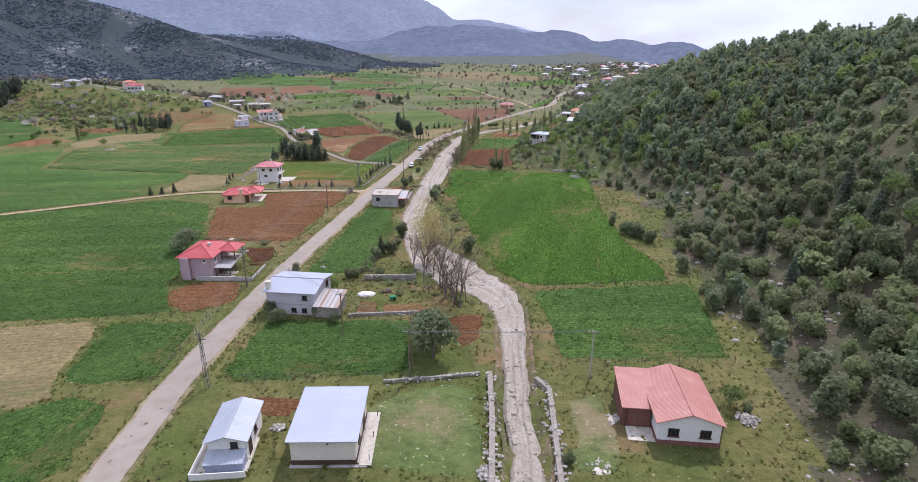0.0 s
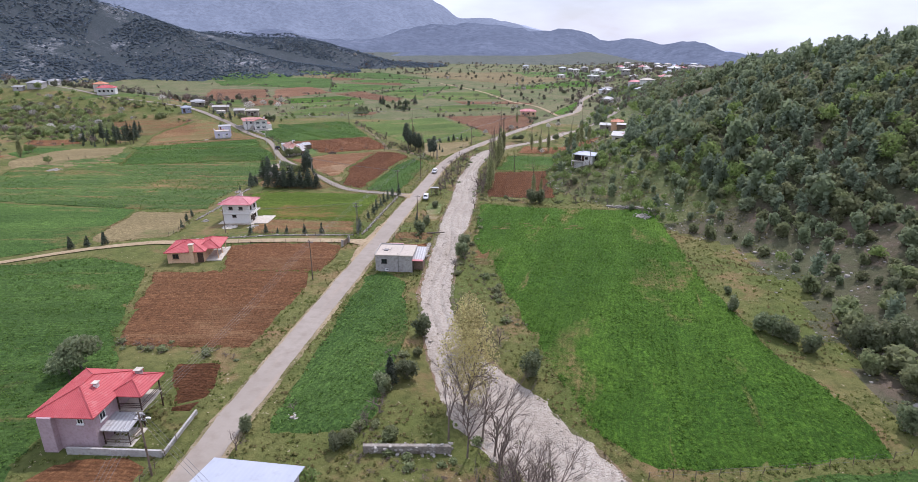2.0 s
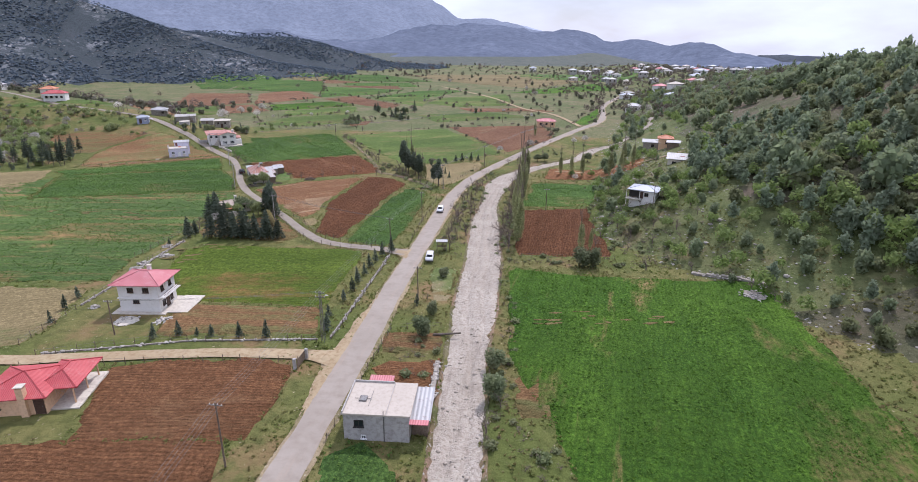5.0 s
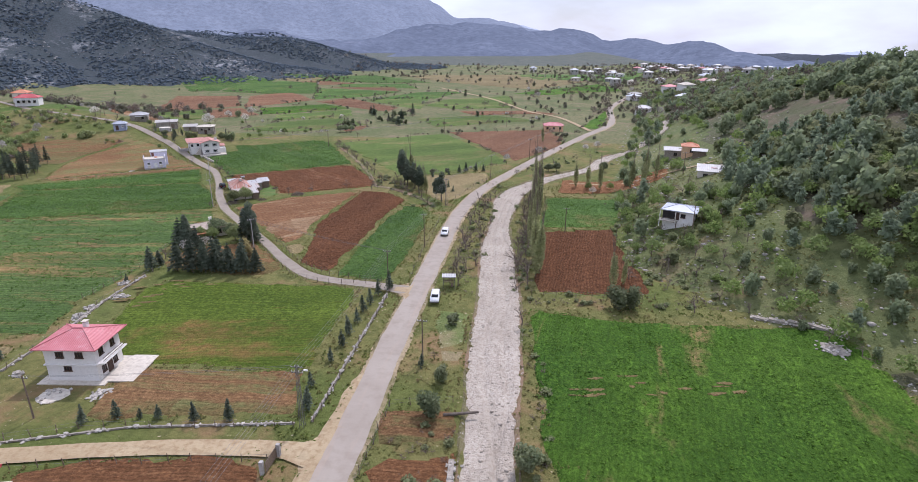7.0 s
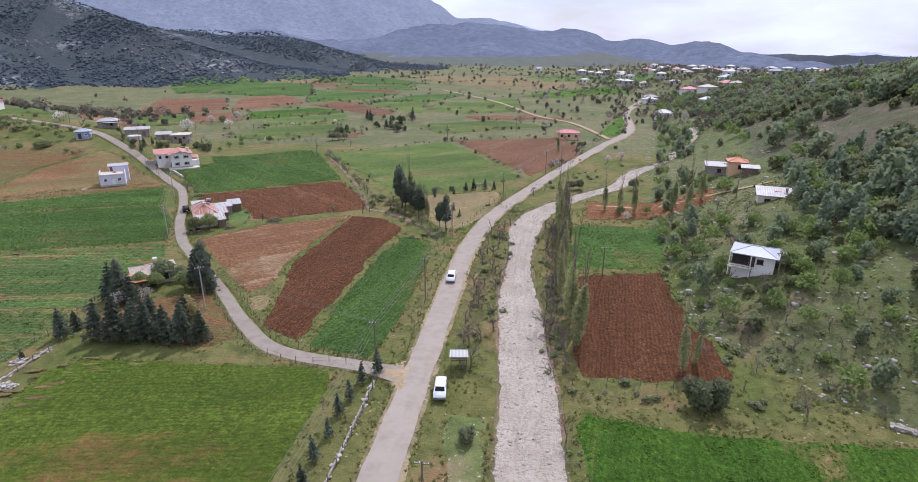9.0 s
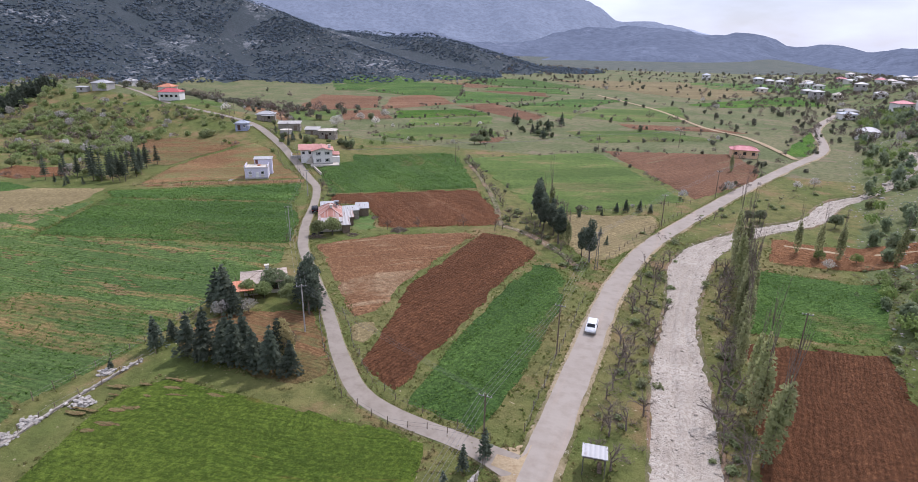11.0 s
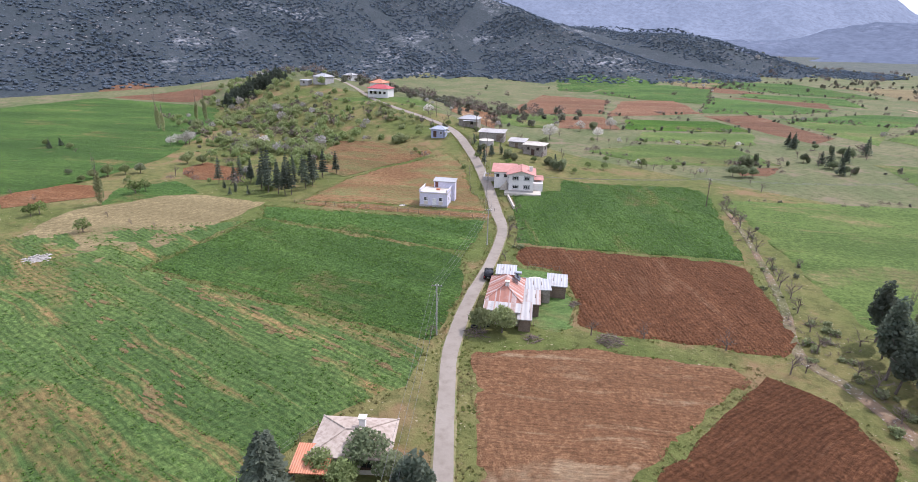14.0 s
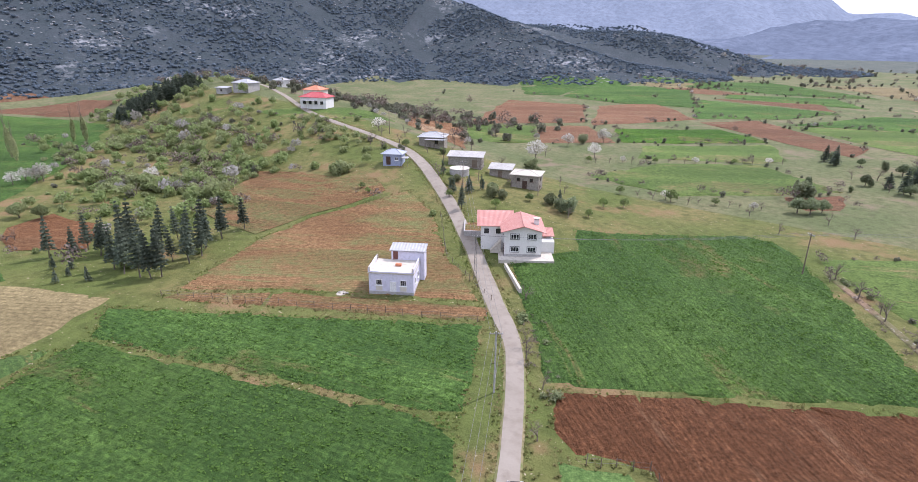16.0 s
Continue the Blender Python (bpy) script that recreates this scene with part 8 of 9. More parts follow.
for gx, gy in [(-243, 302), (-240, 305), (-242, 308), (-237, 308), (-229, 308), (-224, 308), (-221, 309), (-218, 310), (-218, 313), (-221, 318), (-229, 315), (-236, 313), (-232, 331), (-231, 335), (-231, 323), (-232, 327), (-234, 318), (-238, 314), (-226, 313), (-224, 321), (-227, 325), (-240, 311), (-233, 311), (-225, 317), (-229, 329), (-235, 323)]:
    put("slim", gx + grove.uniform(-1, 1), gy + grove.uniform(-1, 1), grove.uniform(0.75, 1.12), None, 1.0)


def budding_tree(x, y, tall):
    """The tall stream-side tree, still half bare, in yellowish bud."""
    ob = thing("tree", "tall stream-side tree in yellowish bud", "tree", pose(x * K, y * K, ground_z(x * K, y * K), 0, 0, 30))
    t = new("trunk", branch_mesh("trunk", TWIG, 77, tall, 0.42, 5, 0.2, 3, 0.3))
    t.parent = ob
    lobes = [(0, 0, tall * 0.56, tall * 0.19, tall * 0.19, tall * 0.40), (tall * 0.09, 0.3, tall * 0.38, tall * 0.17, tall * 0.17, tall * 0.28), (-tall * 0.08, 0.4, tall * 0.45, tall * 0.16, tall * 0.16, tall * 0.30), (0.2, -0.5, tall * 0.2, tall * 0.14, tall * 0.14, tall * 0.16)]
    c = new("crown", crown_mesh("crown", BUDS, lobes, 3800, 0.17, 78, 0.0, 0.0))
    c.parent = ob
    return ob


budding_tree(-24.2, 121.5, 17.0)
budding_tree(-26.0, 136.5, 11.0)

# leafless trees between road and stream, and on the eastern bank
strip = random.Random(12)
for k in range(26):
    put("bare", strip.uniform(-51.5, -46.0), 238 + 2.8 * k + strip.uniform(-1.4, 1.4), strip.uniform(0.7, 1.2))
for k in range(22):
    put("bare", strip.uniform(-37.6, -34.6), 240 + 3.3 * k + strip.uniform(-1.4, 1.4), strip.uniform(0.7, 1.25))
for k in range(8):
    put("bare", -97 - 4.2 * k, 342 + 6.8 * k, strip.uniform(0.6, 1.0))
for k in range(46):
    put("bare" if k % 4 else "fresh", strip.uniform(-10, 16), strip.uniform(236, 318), strip.uniform(0.45, 0.85))
for k in range(13):
    put("poplar", -33.9 + strip.uniform(-0.9, 0.9), 246 + 5.6 * k + strip.uniform(-1.6, 1.6), strip.uniform(0.95, 1.5), None, 0.8)
budding_tree(-97.4, 243.0, 6.5)
for k in range(9):
    put("poplar", -77.6 + 0.95 * k + strip.uniform(-0.5, 0.5), 325.6 - 1.5 * k + strip.uniform(-0.8, 0.8), strip.uniform(0.55, 0.85))
# hedge trees round the far pasture and the copse at its corner
for a, b, n in (((-208.7, 450.8), (-157, 492.9), 17), ((-181, 419.4), (-148, 427), 10)):
    for k in range(n):
        u = (k + strip.uniform(-0.3, 0.3)) / (n - 1)
        put("bare" if k % 3 else ("blossom" if k % 2 else "fresh"), a[0] + u * (b[0] - a[0]), a[1] + u * (b[1] - a[1]) + strip.uniform(-0.8, 0.8), strip.uniform(0.45, 0.7))
for k in range(30):
    put(("juniper", "bare", "broad", "pine")[k % 4], strip.uniform(-149, -112), strip.uniform(455, 515), strip.uniform(0.6, 1.0))
for x, y, size in ((-140.2, 431.6, 1.0), (-137.6, 432.6, 0.9), (-135.6, 436.0, 0.8)):
    put("broad", x, y, size)
# trees and hedges on the plots west of the village hill
for kind, rows in {"olive": [(-273.3, 276.3, 0.7), (-273.9, 280.5, 0.8), (-273.9, 285.4, 0.75), (-277.8, 306.0, 0.9), (-272.8, 309.0, 0.8), (-302.6, 328.1, 0.9), (-288.3, 329.9, 0.8), (-343.0, 277.8, 0.6), (-331.1, 282.9, 0.6), (-270.6, 272.6, 0.5)],
                  "broad": [(-272.8, 289.4, 0.8), (-283.0, 272.0, 0.5)],
                  "fresh": [(-240.7, 254.8, 0.7), (-241.6, 256.7, 0.8), (-219.0, 260.7, 0.8), (-246.5, 280.0, 0.9), (-247.4, 282.8, 0.8)],
                  "bare": [(-254.2, 273.0, 0.8), (-262.5, 296.5, 0.9), (-282.6, 316.1, 0.9), (-286.1, 325.4, 0.8), (-279.7, 332.7, 0.9), (-320.9, 282.5, 0.6), (-255.0, 258.2, 0.6), (-265.6, 254.8, 0.6), (-217.9, 270.3, 0.5), (-212.2, 273.5, 0.5), (-227.8, 268.0, 0.5), (-259.1, 300.6, 0.8)],
                  "poplar": [(-359.4, 324.6, 1.2), (-351.3, 323.8, 1), (-241.1, 270.0, 1.1)],
                  "blossom": [(-314.6, 313.7, 1), (-313.6, 319.2, 1.1)],
                  "pine": [(-335.6, 277.3, 0.5), (-339.7, 281.9, 0.5)]}.items():
    for x, y, size in rows:
        put(kind, x, y, size)
# trees and shrubs in the yards beside the village lane
for kind, rows in {"bare": [(-256.1, 395.4, 1.0), (-228.4, 365.5, 0.6), (-243.4, 422.4, 1.0), (-217.8, 413.8, 1.0), (-195.6, 411.3, 0.9), (-218.2, 385.7, 0.8), (-221.6, 388.0, 0.8), (-236.8, 401.5, 0.8), (-239.6, 426.6, 0.9), (-225.0, 451.7, 0.9), (-178.8, 386.2, 0.7), (-183.5, 389.5, 0.8), (-227.5, 411.0, 0.9), (-232.5, 413.5, 0.8), (-190.0, 404.0, 0.7), (-250.0, 402.5, 0.8), (-261.0, 405.0, 0.8)],
                  "tallbare": [(-209.3, 391.7, 0.55)], "olive": [(-246.0, 401.5, 0.6), (-190.5, 388.0, 0.5)], "young": [(-207.6, 379.6, 1.2), (-210.0, 381.0, 0.9), (-219.0, 388.6, 1.3)], "pine": [(-204.3, 381.6, 0.6)], "slim": [(-198.5, 371.4, 0.7)],
                  "juniper": [(-181.8, 388.1, 1.1), (-180.4, 389.4, 1.3), (-226.9, 482.7, 1.4), (-212.0, 384.0, 0.7)],
                  "oak": [(-186.6, 391.0, 1.2), (-198.0, 382.9, 1.2), (-200.0, 384.6, 1.0), (-195.6, 383.6, 1.0), (-213.2, 424.5, 1.2), (-215.5, 425.5, 1.0), (-212.4, 386.4, 0.8), (-202.5, 388.0, 0.7), (-208.0, 420.0, 0.9), (-234.0, 405.6, 0.8)],
                  "fresh": [(-206.0, 376.0, 0.5), (-193.0, 377.5, 0.5), (-230.0, 369.0, 0.4), (-226.0, 367.5, 0.4), (-176.0, 391.0, 0.5)]}.items():
    for x, y, size in rows:
        put(kind, x, y, size)
# big trees of the dry plot and round the hidden house
for x, y, size in ((-79.8, 323.4, 1.35), (-78.2, 320.4, 1.15), (-72.2, 312.2, 1.15), (-63.2, 303.4, 1.25), (-105.2, 260.0, 1.25), (-102.8, 256.4, 1.05), (-104.8, 257.4, 0.9), (-83.0, 334.6, 1.2), (-81.2, 329.6, 1.0), (-76.4, 325.0, 0.95), (-75.0, 318.2, 1.05), (-65.4, 305.8, 0.8)):
    put("scots", x, y, size)
for x, y, size in ((-124.6, 294.8, 1.0), (-127.2, 292.8, 0.9), (-108.6, 258.8, 1.0), (-114.6, 258.6, 0.8), (-117.4, 257.8, 0.75)):
    put("olive", x, y, size)
for x, y, size in ((-117.6, 252.6, 1.0), (-105.6, 259.0, 0.9)):
    put("slim", x, y, size, None, 1.5)

# ---- vehicles ----
def car(x, y, turn, paint, label, boxy=0.0, lift=0.24):
    ob = thing("car", label, "car", pose(x * K, y * K, land(x * K, y * K) + lift, 0, 0, turn))
    bm = bmesh.new()
    prof = [(-2.0, 0.35), (-2.0, 0.78), (-1.15, 0.92), (-0.55, 1.40), (1.15 + 0.5 * boxy, 1.44), (1.75 + 0.25 * boxy, 0.98 + 0.3 * boxy), (2.0, 0.92), (2.0, 0.35)]
    sides = []
    for s in (-1, 1):
        ring = []
        for u, z in prof:
            inset = 0.14 if z > 1.2 else 0.0
            ring.append(bm.verts.new((s * (0.8 - inset), u, z)))
        sides.append(ring)
    n = len(prof)
    for i in range(n):
        j = (i + 1) % n
        bm.faces.new((sides[0][i], sides[0][j], sides[1][j], sides[1][i]))
    bm.faces.new(sides[0])
    bm.faces.new(sides[1][::-1])
    bmesh.ops.recalc_face_normals(bm, faces=bm.faces[:])
    bmesh.ops.bevel(bm, geom=bm.edges[:], offset=0.05, segments=2, affect="EDGES")
    part("body", bm, paint, ob, "", True)
    for name, (u0, z0), (u1, z1), w in (("windscreen", (-1.1, 0.99), (-0.62, 1.36), 0.62), ("rear_window", (1.72 + 0.25 * boxy, 1.04 + 0.25 * boxy), (1.24 + 0.45 * boxy, 1.38), 0.6)):
        bm = bmesh.new()
        off = -0.03 if name == "windscreen" else 0.03
        vs = [bm.verts.new(p) for p in ((-w, u0 + off, z0), (w, u0 + off, z0), (w * 0.92, u1 + off, z1), (-w * 0.92, u1 + off, z1))]
        bm.faces.new(vs)
        bmesh.ops.solidify(bm, geom=bm.faces[:], thickness=0.02)
        part(name, bm, GLASS, ob)
    for s in (-1, 1):
        part("side_window", boxed(s * 0.735, 0.35, 1.0, 0.03, 1.7, 0.32), GLASS, ob)
        part("headlight", boxed(s * 0.58, -1.99, 0.6, 0.32, 0.08, 0.16), FRAMEW, ob)
        part("tail_light", boxed(s * 0.64, 1.99, 0.62, 0.24, 0.08, 0.2), LAMPRED, ob)
        for u in (-1.2, 1.25):
            w = part("wheel", rod((s * 0.66, u, 0.3), (s * 0.83, u, 0.3), 0.31, 0.31, 14), TYRE, ob)
            part("rim", rod((s * 0.83, u, 0.3), (s * 0.845, u, 0.3), 0.18, 0.16, 10), IRON, w)
    part("bumper", boxed(0, -2.02, 0.36, 1.5, 0.12, 0.18), IRON, ob)
    part("number_plate", boxed(0, 2.03, 0.5, 0.5, 0.03, 0.12), FRAMEW, ob)
    return ob


car(-52.3, 230.6, 6, CARWHITE, "white estate car parked on the road verge", 0.8)
car(-56.9, 271.0, 3, CARWHITE, "white saloon car on the asphalt road", 0.3)
car(-140.5, 309.4, 219, CARDARK, "black car parked beside the old farmhouse", 0.8)


# ---- bus shelter ----
def shelter():
    x, y = -50.7, 237.8
    ob = thing("bus_shelter", "small roadside shelter with a bright white roof", "shelter", pose(x * K, y * K, land(x * K, y * K), 0, 0, 8))
    bm = bmesh.new()
    solid(bm, [(-1.3, -1.2, 2.5), (1.3, -1.2, 2.5), (1.3, 1.2, 2.25), (-1.3, 1.2, 2.25)], 0.1)
    part("roof", bm, TIN, ob)
    for px in (-1.1, 1.1):
        for py in (-1.0, 1.0):
            part("post", rod((px, py, -0.3), (px, py, 2.3), 0.05), IRON, ob)
    for z in (0.5, 0.8, 1.1, 1.4, 1.7):
        part("slat", boxed(1.1, 0, z, 0.05, 2.0, 0.16), WOOD, ob)
        part("slat", boxed(0, 1.0, z, 2.1, 0.05, 0.16), WOOD, ob)
    part("bench", boxed(0.6, 0, 0.42, 0.45, 1.8, 0.06), WOOD, ob)


shelter()

# ---- power lines ----
def pole(x, y, tall=8.0, mat=None, arms=1, turn=0, lattice=False, lamp=False):
    ob = thing("power_pole", "lattice steel power pole with cross-arms" if lattice else "slim grey power pole with a cross-arm", "power pole", pose(x * K, y * K, ground_z(x * K, y * K), 0, 0, turn), "power poles")
    if lattice:
        for sx in (-1, 1):
            for sy in (-1, 1):
                part("upright", rod((sx * 0.28, sy * 0.28, -0.4), (sx * 0.1, sy * 0.1, tall), 0.035, 0.03, 4), IRON, ob)
        bm = bmesh.new()
        for k in range(13):
            z0, z1 = tall * k / 13, tall * (k + 1) / 13
            r0, r1 = 0.28 - 0.18 * k / 13, 0.28 - 0.18 * (k + 1) / 13
            f = 1 if k % 2 else -1
            for sy in (-1, 1):
                add_rod(bm, (-f * r0, sy * r0, z0), (f * r1, sy * r1, z1), 0.02, 0.02, 4)
                add_rod(bm, (sy * r0, -f * r0, z0), (sy * r1, f * r1, z1), 0.02, 0.02, 4)
        part("bracing", bm, IRON, ob)
    else:
        part("shaft", rod((0, 0, -0.4), (0, 0, tall), 0.12, 0.08, 8), mat or WOOD, ob)
    for k in range(arms):
        arm = part("cross_arm", boxed(0, 0, tall - 0.35 - 0.7 * k, 1.5, 0.09, 0.09), IRON, ob)
        for u in (-0.65, -0.22, 0.22, 0.65):
            part("insulator", rod((u, 0, tall - 0.26 - 0.7 * k), (u, 0, tall - 0.08 - 0.7 * k), 0.04, 0.03, 6), FRAMEW, arm)
    if lamp:
        part("lamp_arm", rod((0, 0, tall - 0.9), (0.9, 0, tall - 0.6), 0.03), IRON, ob)
        part("lamp_head", boxed(1.05, 0, tall - 0.68, 0.5, 0.2, 0.12), FRAMEW, ob)
    return (x * K, y * K, ground_z(x * K, y * K) + tall - 0.1, turn)


def wires(stops, label, count=4):
    """Sagging wires from pole to pole."""
    ob = thing("power_line", label, "power line", pose(*stops[0][:3]))
    a0 = Vector(stops[0][:3])
    for (ax, ay, az, at), (bx, by, bz, bt) in zip(stops, stops[1:]):
        for k in range(count):
            u = -0.65 + 1.3 * k / max(1, count - 1)
            a = Vector((ax + u * math.cos(radians(at)), ay + u * math.sin(radians(at)), az))
            b = Vector((bx + u * math.cos(radians(bt)), by + u * math.sin(radians(bt)), bz))
            bm = bmesh.new()
            span = (b - a).length
            pts = []
            for i in range(13):
                s = i / 12
                p = a.lerp(b, s) - a0
                p.z -= 0.00035 * span * span * 4 * s * (1 - s) * 0.8
                pts.append(p)
            add_tube(bm, pts, 0.016)
            part("wire", bm, IRON, ob)


main_line = [pole(-46.5, 65.9, 8.5, lattice=True, arms=2), pole(-58.6, 101.0, 8.2, arms=2, lamp=True), pole(-62.7, 159.7, 8.2, arms=1), pole(-62.4, 190.0, 8.5, lattice=True, arms=2, lamp=True), pole(-62.6, 234.6, 8.0, arms=1),
             pole(-60.4, 261.0, 8.0), pole(-61.0, 299.0, 8.0, lattice=True), pole(-50.5, 338.0, 8.0), pole(-37.0, 376.0, 8.0), pole(-23.5, 414.0, 8.0)]
wires(main_line, "four sagging wires along the country road")
wires([pole(9.6, 76.7, 7.5, RENDERED), pole(-17.6, 72.7, 7.5, WOOD), pole(-32.0, 84.0, 7.5, WOOD), main_line[1]], "thin wires crossing from the stream to the road", 3)
lane_line = [main_line[4], pole(-99.5, 250.8, 8.0, RENDERED, turn=40), pole(-131.0, 286.9, 8.0, RENDERED, turn=40), pole(-152.8, 322.6, 7.8, RENDERED, turn=40), pole(-175.6, 347.8, 7.8, lattice=True, turn=40), pole(-205.5, 380.5, 7.5, WOOD, turn=40), pole(-228.0, 399.0, 7.5, WOOD, turn=50), pole(-262.0, 409.5, 7.5, WOOD, turn=60)]
wires(lane_line, "sagging wires along the village lane", 3)
wires([lane_line[4], pole(-131.4, 388.4, 7.5, WOOD, turn=-40), pole(-84.0, 437.0, 7.5, WOOD, turn=-40), pole(-52.0, 466.0, 7.5, WOOD)], "thin wires over the green field", 3)
wires([pole(-97.9, 186.6, 6.0, WOOD), main_line[3]], "wire from the track to the road line", 2)
pole(-50.4, 208.8, 6.5, WOOD)
pole(-25.7, 277.3, 6.5, WOOD)
pole(2.2, 262.5, 7.0, WOOD)
pole(13.5, 322.0, 7.0, WOOD)


# ---- fences and walls ----
POST = bpy.data.meshes.new("post")
post_bm = bmesh.new()
add_rod(post_bm, (0, 0, -0.25), (0, 0, 1.15), 0.055, 0.045, 5)
post_bm.to_mesh(POST)
post_bm.free()
POST.materials.append(WOOD)


def fence(line, label, gap=2.6, strands=2):
    """Posts with strands of wire between them, following the land."""
    rng = random.Random(int(abs(line[0][0] * 10)))
    x0, y0 = line[0][0] * K, line[0][1] * K
    z0 = land(x0, y0)
    ob = thing("fence", label, "fence", pose(x0, y0, z0), "field fences")
    spots = []
    for (ax, ay), (bx, by) in zip(line, line[1:]):
        n = max(1, round(math.hypot(bx - ax, by - ay) * K / gap))
        for i in range(n):
            s = i / n
            spots.append(((ax + (bx - ax) * s) * K + rng.uniform(-0.15, 0.15), (ay + (by - ay) * s) * K + rng.uniform(-0.15, 0.15)))
    spots.append((line[-1][0] * K, line[-1][1] * K))
    feet = []
    for x, y in spots:
        p = new("post", POST)
        p.parent = ob
        z = land(x, y) - z0
        p.matrix_basis = pose(x - x0, y - y0, z, rng.uniform(-7, 7), rng.uniform(-7, 7), rng.uniform(0, 360)) @ Matrix.Diagonal((1, 1, rng.uniform(0.8, 1.15), 1))
        feet.append(Vector((x - x0, y - y0, z)))
    for k in range(strands):
        bm = bmesh.new()
        add_tube(bm, [f + Vector((0, 0, 0.45 + 0.5 * k)) for f in feet], 0.012)
        part("wire", bm, IRON, ob)


fence([(5.5, 80.3), (18, 82), (33, 84.6)], "leaning post and wire fence along the green field")
fence([(-1.4, 109), (12, 112), (28.8, 117), (37, 121)], "leaning post and wire fence between two crops")
fence([(-44.6, 67.6), (-30, 70.5), (-21, 72)], "post and wire fence behind the houses")
fence([(-55.6, 66), (-58.0, 84), (-58.9, 97), (-59.4, 107)], "post and wire fence beside the road")
fence([(-59.5, 87), (-66, 87), (-77, 84)], "post and wire fence round red soil")
fence([(-110.5, 181), (-112.3, 202), (-113.4, 211), (-115, 221), (-115.4, 236)], "post fence along the boundary wall")
fence([(-105, 178.4), (-90.3, 185.6), (-75.9, 187.7), (-63.4, 189.6)], "wire fence along the farm track")
fence([(-104, 174.6), (-84, 179.8), (-64, 183.2)], "low wire fence on the track's far edge")
fence([(-61.3, 191), (-61.6, 212), (-62, 233)], "post fence along the roadside garden")
fence([(-52.9, 166), (-52.6, 180), (-52.4, 196)], "garden fence of thin poles by the road")
fence([(-52.4, 196), (-44, 198)], "garden fence of thin poles near the stream")
fence([(-63, 237.8), (-75.4, 235.2), (-84, 238.0), (-93, 247), (-99.5, 254.5), (-104.5, 261)], "post fence on the lane's inner edge")
fence([(-65, 238.2), (-75, 239.6), (-82, 242.6), (-89.6, 250), (-98, 259.5)], "post fence along the lane and fields", 2.4)
fence([(-59.6, 241), (-60.2, 262), (-60.4, 284)], "post fence between road and crop")
fence([(-60, 305), (-54, 330), (-46, 352)], "post fence along the road bend")
fence([(-75, 338.5), (-58, 352), (-44, 365)], "wire fence between pasture and bare plot")
fence([(-165.5, 335.6), (-188, 322.5), (-210.5, 308.6)], "post and wire fence round the lilac house plot")
fence([(-168, 342.5), (-186, 352), (-200, 366)], "roadside fence of the ochre plot")
fence([(-138.4, 318.6), (-133.0, 321.9), (-129.2, 318.5)], "crooked stick fence behind the farm sheds", 1.6)
fence([(-119.5, 221), (-120, 238), (-124.4, 262)], "thin wire fence of the striped field")
fence([(-33.8, 236), (-10, 237.6)], "fence along the dark soil's lower edge", 2.2)
fence([(-22.0, 93.0), (-17.5, 74.6)], "wire fence at the crop's end")


def rubble_wall(line, label, high=0.8, thick=0.6, per=9.0):
    """A dry wall: a core with many single stones piled on and against it."""
    rng = random.Random(int(abs(line[0][0] * 7 + line[0][1])))
    x0, y0 = line[0][0] * K, line[0][1] * K
    z0 = ground_z(x0, y0)
    ob = thing("stone_wall", label, "stone wall", pose(x0, y0, z0), "stone walls")
    core = bmesh.new()
    for (ax, ay), (bx, by) in zip(line, line[1:]):
        ax, ay, bx, by = ax * K, ay * K, bx * K, by * K
        length = math.hypot(bx - ax, by - ay)
        turn = math.degrees(math.atan2(by - ay, bx - ax))
        n = max(1, int(length / 2.5))
        for i in range(n):
            s = (i + 0.5) / n
            x, y = ax + (bx - ax) * s, ay + (by - ay) * s
            made = bmesh.ops.create_cube(core, size=1.0)["verts"]
            bmesh.ops.scale(core, vec=(length / n, thick * 0.7, high * 0.9 + 0.4), verts=made)
            bmesh.ops.rotate(core, cent=(0, 0, 0), matrix=Matrix.Rotation(radians(turn), 3, "Z"), verts=made)
            bmesh.ops.translate(core, vec=(x - x0, y - y0, ground_z(x, y) - z0 + high * 0.45 - 0.2), verts=made)
        for i in range(int(length * per)):
            s = rng.random()
            off = rng.gauss(0, thick * 0.5)
            x, y = ax + (bx - ax) * s - (by - ay) / length * off, ay + (by - ay) * s + (bx - ax) / length * off
            st = new("stone", STONES[rng.randrange(4)])
            st.parent = ob
            size = rng.uniform(0.25, 0.6)
            up = rng.uniform(0, high) if abs(off) < thick * 0.6 else 0.05
            st.matrix_basis = pose(x - x0, y - y0, ground_z(x, y) - z0 + up, 0, 0, rng.uniform(0, 360)) @ Matrix.Diagonal((size * 1.2, size, size, 1))
    part("wall_core", core, FIELDSTONE, ob)


rubble_wall([(-21.2, 70.8), (-14, 72.8), (-7.1, 75.1)], "low pale rubble wall at the yard's end", 0.5, 0.5, 6)
rubble_wall([(-5.6, 75), (-4.3, 63.9), (-3.2, 50)], "pale broken rubble wall along the stream", 0.8, 1.0, 7)
rubble_wall([(1.4, 74.6), (3.4, 72.0), (4.0, 62.6), (4.6, 53)], "broken rubble wall on the far stream bank", 0.7, 0.9, 7)
rubble_wall([(-35.6, 108.6), (-24.9, 110.2)], "grey dry-stone wall across the gardens", 1.1, 0.7, 8)
rubble_wall([(-33.4, 91.2), (-20.8, 94.2)], "low stone wall edging the green crop", 0.6, 0.5, 6)
